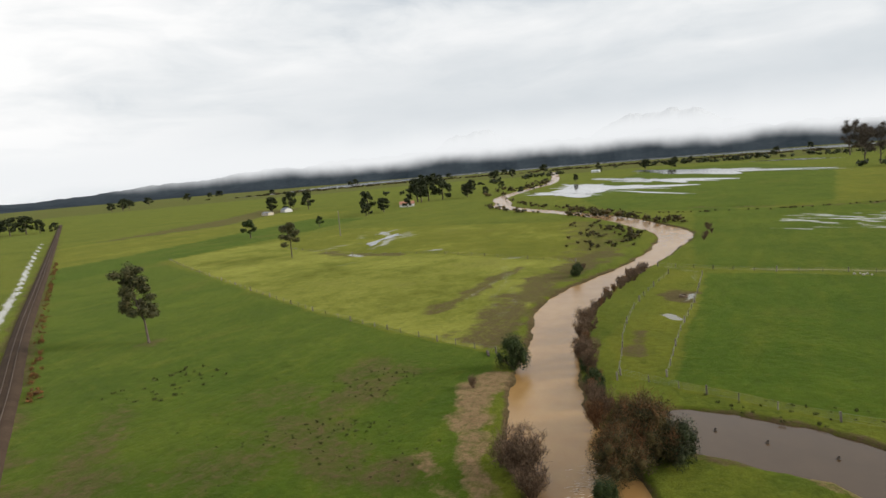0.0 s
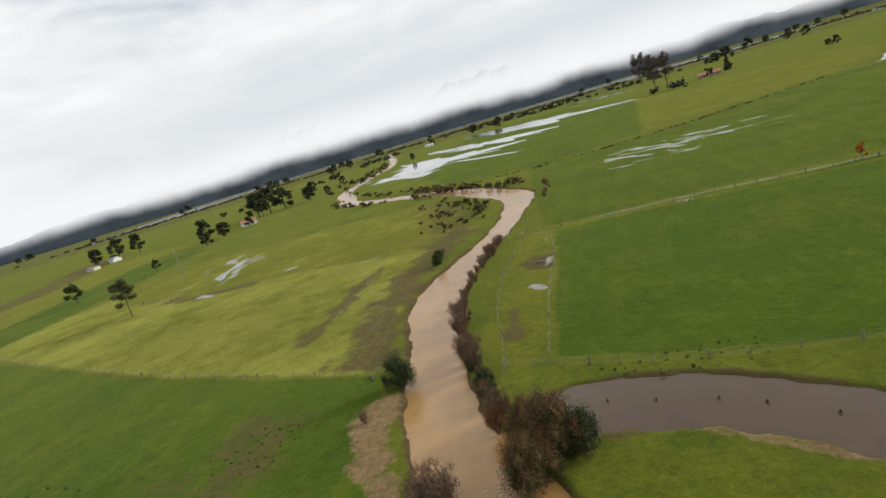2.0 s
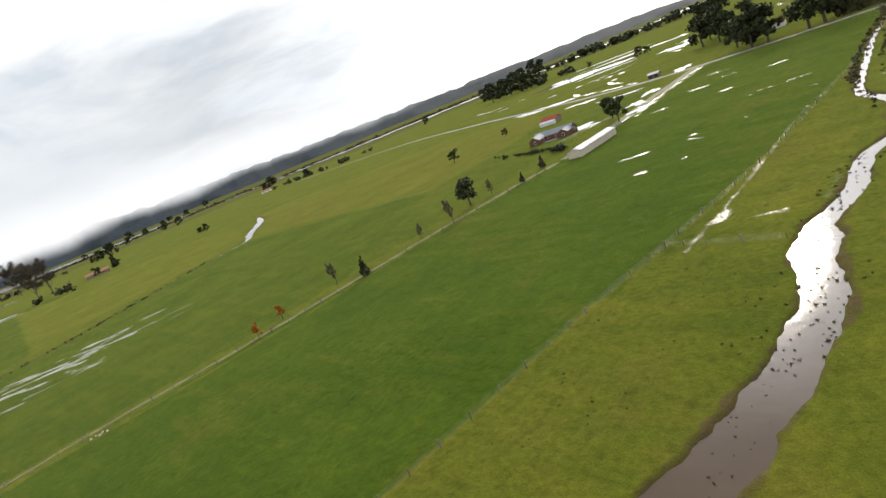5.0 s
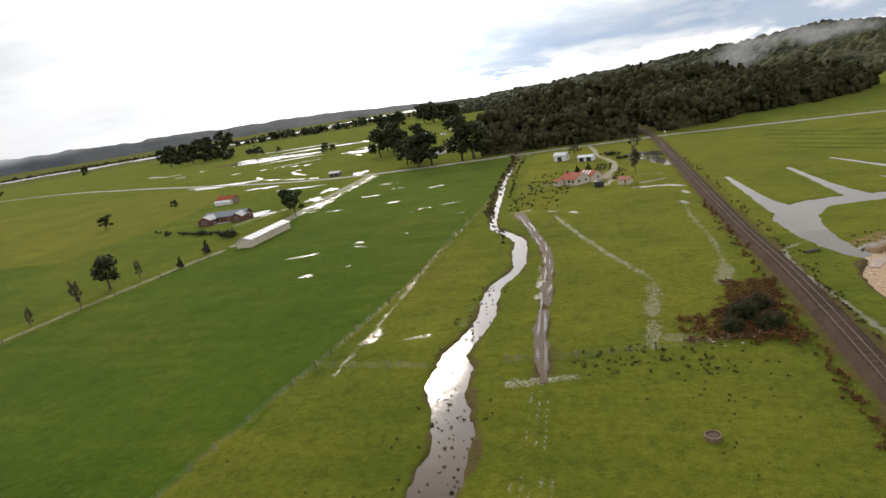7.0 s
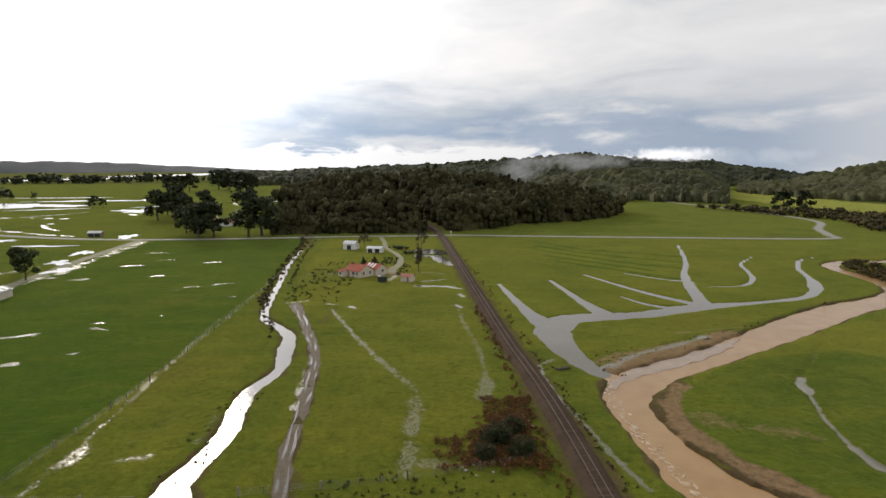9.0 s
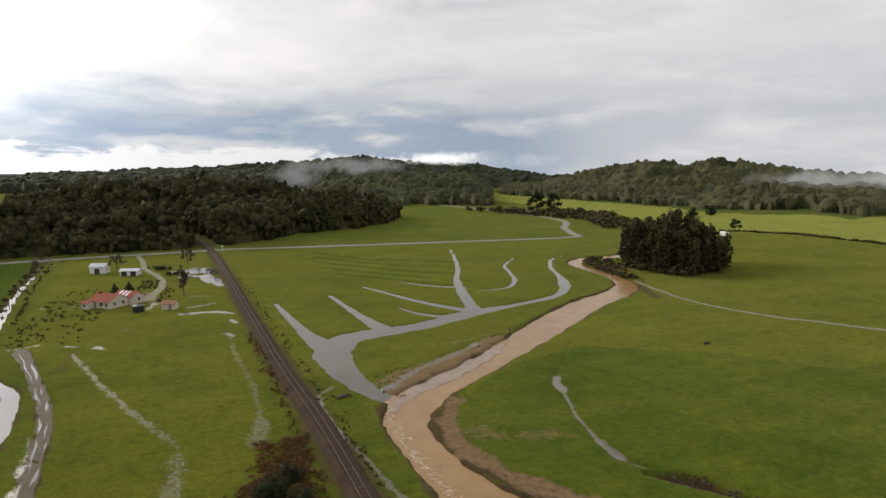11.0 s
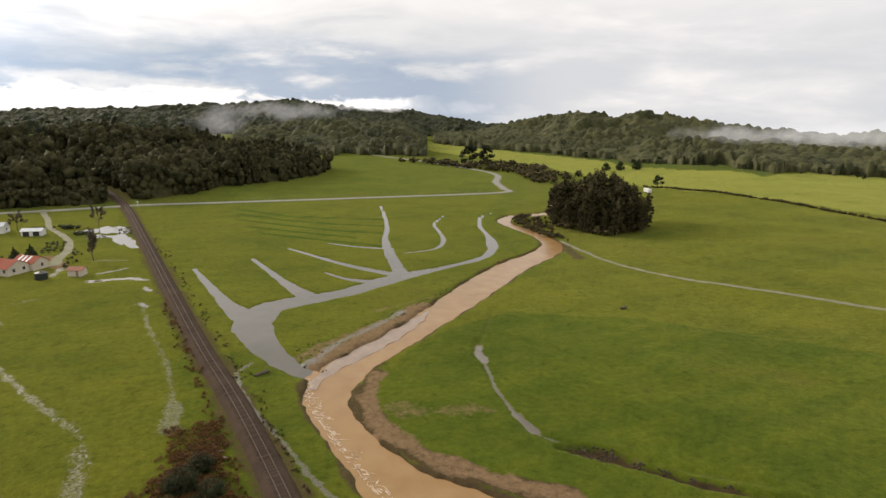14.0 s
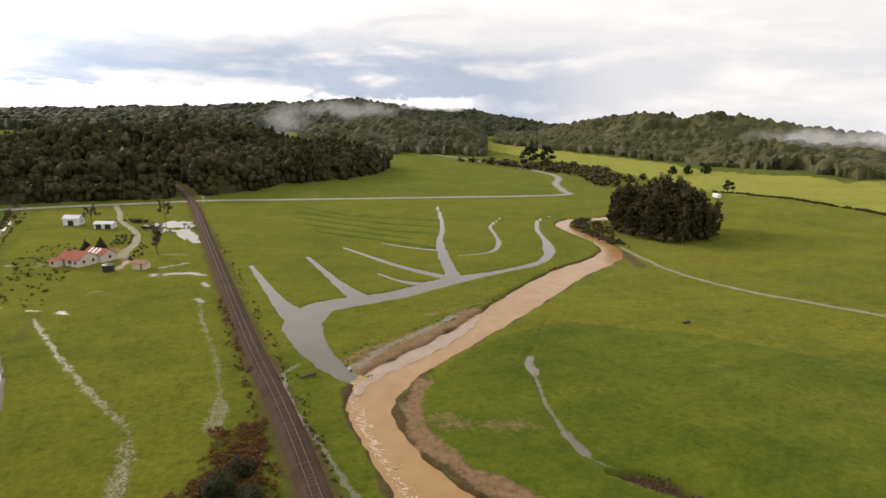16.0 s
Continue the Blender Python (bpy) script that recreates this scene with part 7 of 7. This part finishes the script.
fence([(-150, -54), (-145, -31), (-144, -7), (-140.5, 22), (-138.3, 60), (-136.8, 95), (-133.8, 128), (-131, 142)], "post and wire fence along the gravel farm drive")
fence([(-66, -46), (-63, -38), (-61, -31), (-58, -21), (-56, 1), (-55, 41), (-53, 62)], "post and wire fence beside the flooded pool")
fence([(-53, 63), (-51.5, 90), (-51, 116), (-53, 190), (-56, 250), (-57, 305)], "post and wire fence along the wet paddock edge")
fence([(-53, 63), (-46, 62.6), (-34.5, 62.5)], "short cross fence running to the ditch")
fence([(-23, 64), (-17, 64.8), (-9, 66), (6, 69.5), (13, 72)], "old cross fence overgrown with rushes", 3.0)
fence([(-67, -40), (-90, -41), (-111, -41), (-138, -42)], "fence along the narrow dry paddock")
fence([(-64, -46), (-74, -47.5), (-88, -50), (-110, -51.5), (-140, -50)], "fence between the willows and narrow paddock")
fence([(-71, -67), (-78, -90), (-90, -122), (-116, -178), (-138, -224), (-160, -266)], "fence along the edge of yellowish pasture")
fence([(-156, -78), (-164, -102), (-174, -137), (-172, -172), (-190, -222)], "fence crossing the yellowish pasture", 6)
fence([(60, 325), (100, 321), (150, 315), (200, 311)], "roadside fence beside the green paddock", 6)
fence([(-56, 306), (-90, 304), (-130, 300)], "roadside fence beside the lush paddock", 6)
# posts out of the flooded pool
for x, y in ((-52.5, -33), (-51, -28), (-49.5, -22), (-47.5, -18), (-44, -13)):
    s = thing("stump", "dark waterlogged stump in the flooded pool", "stump", pose(x, y, -0.75, rz=rng.uniform(0, 90)), group="pool stumps")
    part("trunk", big_mesh("trunk", *join([tube([(0, 0, 0), (0.05, 0.02, 0.45), (0.1, 0, 0.72)], [0.25, 0.2, 0.12], 7)]), M_BARK), s)

b = thing("bridge", "small dark timber road bridge over the ditch", "bridge", pose(-66, 315, 0, rz=8), kind="structure")
part("deck", box("deck", -4, 4, -3.4, 3.4, 0.02, 0.20, M_CONCRETE), b)
for sy in (-3.2, 3.2):
    part("rail", box("rail", -4.2, 4.2, sy - 0.07, sy + 0.07, 0.85, 1.0, M_POST), b)
    for x in (-4, -2, 0, 2, 4):
        part("rail_post", box("rail_post", x - 0.08, x + 0.08, sy - 0.08, sy + 0.08, 0.1, 1.0, M_POST), b)
part("abutment", box("abutment", -4, -2.6, -3.2, 3.2, -1.2, 0.02, M_DARK), b)
part("abutment", box("abutment", 2.6, 4, -3.2, 3.2, -1.2, 0.02, M_DARK), b)
c = thing("crossing_sign", "white railway crossing sign on a post", "sign", pose(10.5, 317, 0.1, rz=10))
part("post", box("post", -0.06, 0.06, -0.06, 0.06, -0.3, 3.0, M_WALLWHITE), c)
for a in (35, -35):
    part("blade", box("blade", -0.7, 0.7, -0.10, -0.06, -0.1, 0.1, M_WALLWHITE), c, at=pose(0, 0, 2.7, ry=a) if a > 0 else pose(0, -0.05, 2.7, ry=a))


def log(x, y, length, radius, turn, label, z=None):
    l = thing("log", label, "log", pose(x, y, (ground_at(x, y) if z is None else z) + radius * 0.7, rz=turn))
    part("stem", big_mesh("stem", *join([tube([(-length / 2, 0, 0), (-length / 6, 0.08, 0.03), (length / 5, -0.05, 0.02), (length / 2, 0.04, 0.05)], [radius, radius * 1.1, radius * 0.9, radius * 0.7], 8)]), M_BARK), l)
    part("branch", big_mesh("branch", *join([tube([(0.1 * length, 0, radius * 0.5), (0.2 * length, 0.1, radius * 1.6), (0.3 * length, 0.2, radius * 2.2)], [radius * 0.4, radius * 0.3, radius * 0.1], 5)]), M_BARK), l)
    return l


log(25, 107, 3.0, 0.28, 20, "dark fallen log on the grass by the river")
log(61.5, 126.2, 2.0, 0.3, 30, "dark driftwood log at the water's edge", -0.3)
log(111, 105, 2.0, 0.3, 10, "dark log lying on the sloping paddock")
log(33.8, 108.2, 2.2, 0.22, 35, "dark drift log where furrow meets river", -0.5)
log(-70, -68, 2.8, 0.2, 30, "pale fallen branch by the paddock fence")


def stones(name, label, spots, low, high, mat):
    """A heap of uneven stones, one mesh each."""
    heap = thing(name, label, "stones", pose(spots[0][0], spots[0][1], ground_at(*spots[0])))
    for x, y in spots:
        for _ in range(4):
            s = rng.uniform(low, high)
            v = iv * (1 + rng.normal(0, 0.14, (len(iv), 1))) * (s, s * rng.uniform(0.6, 1), s * 0.6) + (x - spots[0][0] + rng.normal(0, 0.8), y - spots[0][1] + rng.normal(0, 0.8), s * 0.3)
            part("stone", big_mesh("stone", v, fc, mat), heap)
    return heap


r7 = np.random.default_rng(707)
pieces = []
for cx, cy, wide, count in ((61.5, 61, 0.8, 26), (63.4, 58.4, 0.9, 44), (65, 55, 0.5, 16), (66.5, 52, 0.4, 13), (68, 48.5, 0.4, 12), (70.5, 45, 0.4, 10), (35.2, 103.6, 0.4, 8)):
    for _ in range(count):
        size = r7.uniform(0.07, 0.30)
        x, y = cx + r7.normal(0, wide), cy + r7.normal(0, wide)
        pieces.append((iv * (1 + r7.normal(0, 0.2, (len(iv), 1))) * (size, size * r7.uniform(0.6, 1.1), size * 0.5) + (x, y, ground_at(x, y) + 0.02), fc))
v, f = join(pieces)
thing("mud_clods", "dark wet clods along the torn edge of a gully", "mud", kind="stuff", me=big_mesh("mud_clods", v, f, M_MUD))
stones("rubble_heap", "pale rubble dumped beside the bracken", [(14, 82), (13.4, 84)], 0.2, 0.45, M_STONE)
stones("rubble_heap", "scattered pale stones at the bramble edge", [(5, 69.5), (8, 70)], 0.15, 0.3, M_STONE)
stones("rock_pile", "pale rock pile beside the farm drive", [(-141.5, -9), (-142, -10)], 0.2, 0.45, M_STONE)

# ---------------------------------------------------------------- distant range and low cloud


def arc(name, label, mat, a0, a1, step, rows):
    """A curved sheet: rows of (distance, height) functions of the bearing in degrees."""
    turn = np.arange(a0, a1 + 0.01, step)
    v, n = [], len(turn)
    for far, high in rows:
        d, z = np.broadcast_to(far(turn), turn.shape), np.broadcast_to(high(turn), turn.shape)
        v.append(np.column_stack([2 + d * np.sin(np.radians(turn)), -5 + d * np.cos(np.radians(turn)), z]))
    q = [(k * n + i, k * n + i + 1, (k + 1) * n + i + 1, (k + 1) * n + i) for k in range(len(rows) - 1) for i in range(n - 1)]
    return thing(name, label, "backdrop", kind="structure", me=big_mesh(name, np.concatenate(v), np.array(q), mat, True))


def crest_of(k):
    def high(a):
        rise = (3700 * np.tan(np.radians(np.interp(a, C_TURN, C_RISE))) + 34) * 0.9
        rough = 1 + 0.12 * wobble(a, 3 * a, 0.31, 2) + 0.05 * wobble(a, 0 * a, 1.1, 4) + 0.015 * wobble(a, 0 * a, 3.3, 1) + 0.10 * (1 - k) * wobble(a, 9 * k + 0 * a, 0.8, 6)
        return rise * rough * k * sst(-170, -154, a) * (1 - sst(-30, -12, a)) + 2 - 6 * sst(-24, -12, a)
    return high


arc("far_range", "long dark forested range, tinted blue-grey by haze, under low cloud", M_RANGE, -172, -11, 0.12,
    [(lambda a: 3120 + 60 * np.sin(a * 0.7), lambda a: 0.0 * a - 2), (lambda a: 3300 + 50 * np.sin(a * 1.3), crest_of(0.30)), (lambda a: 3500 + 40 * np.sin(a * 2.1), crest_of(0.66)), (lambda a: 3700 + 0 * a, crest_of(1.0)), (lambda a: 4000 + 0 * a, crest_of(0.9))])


def mist(name, low, full, fade, gone, scale, strength, tint, patch=0.35, north=(1400, 2700), dense=0.92):
    """Cloud in a sheet: dense between two heights, ragged at both; emission stands in for the sky's light on it."""
    m = bpy.data.materials.new(name)
    m.use_nodes = True
    n, l = m.node_tree.nodes, m.node_tree.links
    n.clear()
    out = n.new("ShaderNodeOutputMaterial")
    where = n.new("ShaderNodeNewGeometry")
    split = n.new("ShaderNodeSeparateXYZ")
    l.new(where.outputs["Position"], split.inputs[0])
    noise_node = n.new("ShaderNodeTexNoise")
    noise_node.inputs["Scale"].default_value, noise_node.inputs["Detail"].default_value, noise_node.inputs["Roughness"].default_value = scale, 4, 0.48
    l.new(where.outputs["Position"], noise_node.inputs["Vector"])

    def calc(op, a, c):
        k = n.new("ShaderNodeMath")
        k.operation = op
        for i, v in enumerate((a, c)):
            if isinstance(v, (int, float)):
                k.inputs[i].default_value = v
            else:
                l.new(v, k.inputs[i])
        return k.outputs[0]

    shifted = calc("ADD", split.outputs["Z"], calc("MULTIPLY", calc("SUBTRACT", noise_node.outputs["Fac"], 0.5), (gone - low) * patch * 4))

    def ramp(a, c):
        k = n.new("ShaderNodeMapRange")
        k.interpolation_type = "SMOOTHSTEP"
        k.inputs["From Min"].default_value, k.inputs["From Max"].default_value = a, c
        l.new(shifted, k.inputs["Value"])
        return k.outputs[0]

    edge = n.new("ShaderNodeMapRange")
    edge.interpolation_type = "SMOOTHSTEP"
    edge.inputs["From Min"].default_value, edge.inputs["From Max"].default_value = north[0], north[1]
    l.new(split.outputs["Y"], edge.inputs["Value"])
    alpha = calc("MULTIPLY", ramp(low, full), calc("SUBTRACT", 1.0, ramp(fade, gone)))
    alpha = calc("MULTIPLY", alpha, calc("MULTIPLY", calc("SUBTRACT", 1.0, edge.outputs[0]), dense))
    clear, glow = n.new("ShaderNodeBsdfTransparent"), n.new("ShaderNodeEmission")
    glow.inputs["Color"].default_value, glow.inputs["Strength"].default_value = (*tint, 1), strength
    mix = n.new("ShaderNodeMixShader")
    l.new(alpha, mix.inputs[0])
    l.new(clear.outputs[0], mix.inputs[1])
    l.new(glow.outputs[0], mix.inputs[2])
    l.new(mix.outputs[0], out.inputs["Surface"])
    return m


# mountain rock painted pale: mist and distance are in the base colour
M_PEAK = material("mist_paled_peak", (0.52, 0.55, 0.58), 1.0, (0.44, 0.47, 0.50), 0.004, 0.02)
flat = lambda d: (lambda a: d + 0 * a)


def peaks(a):
    """Mountain shoulders standing out of the cloud."""
    z = 300 * np.exp(-np.abs((a + 115) / 5.5) ** 3) + 330 * np.exp(-np.abs((a + 98.5) / 8) ** 3)  + 150 * np.exp(-((a + 82) / 6) ** 2)
    return z * (1 - 0.10 * np.abs(wobble(a, 0 * a, 0.6, 3)) + 0.05 * wobble(a, 0 * a, 2.3, 1)) - 4


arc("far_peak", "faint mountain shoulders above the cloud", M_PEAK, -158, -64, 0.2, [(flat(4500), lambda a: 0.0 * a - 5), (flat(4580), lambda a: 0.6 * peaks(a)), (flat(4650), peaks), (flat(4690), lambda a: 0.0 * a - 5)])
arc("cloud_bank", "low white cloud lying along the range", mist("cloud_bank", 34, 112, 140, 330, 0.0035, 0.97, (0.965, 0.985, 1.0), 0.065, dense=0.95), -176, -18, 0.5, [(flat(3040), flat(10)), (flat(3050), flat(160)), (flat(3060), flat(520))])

# wisps of mist on the hills


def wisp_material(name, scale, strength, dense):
    """Ragged mist that thins out to the edges of its sheet; it glows in place of scattered skylight."""
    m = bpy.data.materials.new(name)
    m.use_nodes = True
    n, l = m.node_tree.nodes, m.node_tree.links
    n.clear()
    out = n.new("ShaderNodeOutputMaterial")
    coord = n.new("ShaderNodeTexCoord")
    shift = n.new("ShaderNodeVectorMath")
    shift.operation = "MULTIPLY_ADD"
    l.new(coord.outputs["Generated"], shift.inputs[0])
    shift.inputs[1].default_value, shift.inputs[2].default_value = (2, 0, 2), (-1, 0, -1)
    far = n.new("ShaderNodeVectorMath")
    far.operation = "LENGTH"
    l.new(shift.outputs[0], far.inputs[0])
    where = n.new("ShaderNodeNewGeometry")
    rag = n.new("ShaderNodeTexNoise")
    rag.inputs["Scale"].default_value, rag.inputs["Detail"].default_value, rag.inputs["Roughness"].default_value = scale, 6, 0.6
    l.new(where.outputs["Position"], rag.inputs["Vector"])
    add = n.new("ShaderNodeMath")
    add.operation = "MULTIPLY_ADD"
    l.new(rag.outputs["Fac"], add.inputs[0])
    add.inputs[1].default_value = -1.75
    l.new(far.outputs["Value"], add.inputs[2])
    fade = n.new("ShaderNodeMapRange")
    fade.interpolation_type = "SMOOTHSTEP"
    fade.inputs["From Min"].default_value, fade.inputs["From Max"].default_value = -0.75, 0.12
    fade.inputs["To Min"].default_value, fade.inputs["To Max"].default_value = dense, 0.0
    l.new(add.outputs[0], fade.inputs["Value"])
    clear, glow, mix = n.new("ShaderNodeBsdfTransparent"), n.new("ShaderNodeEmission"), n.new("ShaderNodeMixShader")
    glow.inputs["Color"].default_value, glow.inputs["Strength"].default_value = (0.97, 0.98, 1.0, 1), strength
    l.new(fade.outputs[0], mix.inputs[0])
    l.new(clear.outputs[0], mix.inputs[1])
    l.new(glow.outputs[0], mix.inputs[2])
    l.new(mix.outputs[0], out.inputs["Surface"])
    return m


# self-lit mist: emission strength sets how white it looks
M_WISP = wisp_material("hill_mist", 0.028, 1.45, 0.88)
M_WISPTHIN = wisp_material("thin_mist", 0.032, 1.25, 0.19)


def wisp(turn, far, z, wide, high, mat=None):
    """A curved bank of mist facing the valley: bearing, distance, middle height, size."""
    n, rows, v = 24, 5, []
    for r in range(rows):
        for i in range(n):
            s, u = i / (n - 1) - 0.5, r / (rows - 1) - 0.5
            v.append((s * wide, -14 * math.cos(math.pi * s) * math.cos(math.pi * u), u * high))
    q = [(r * n + i, r * n + i + 1, (r + 1) * n + i + 1, (r + 1) * n + i) for r in range(rows - 1) for i in range(n - 1)]
    a = radians(turn)
    ob = thing("mist_bank", "white wisp of mist clinging to the forested hill", "mist", pose(2 + far * math.sin(a), -5 + far * math.cos(a), z, rz=-turn), kind="stuff", me=mesh_of("mist_bank", v, q, mat or M_WISP, True))
    return ob


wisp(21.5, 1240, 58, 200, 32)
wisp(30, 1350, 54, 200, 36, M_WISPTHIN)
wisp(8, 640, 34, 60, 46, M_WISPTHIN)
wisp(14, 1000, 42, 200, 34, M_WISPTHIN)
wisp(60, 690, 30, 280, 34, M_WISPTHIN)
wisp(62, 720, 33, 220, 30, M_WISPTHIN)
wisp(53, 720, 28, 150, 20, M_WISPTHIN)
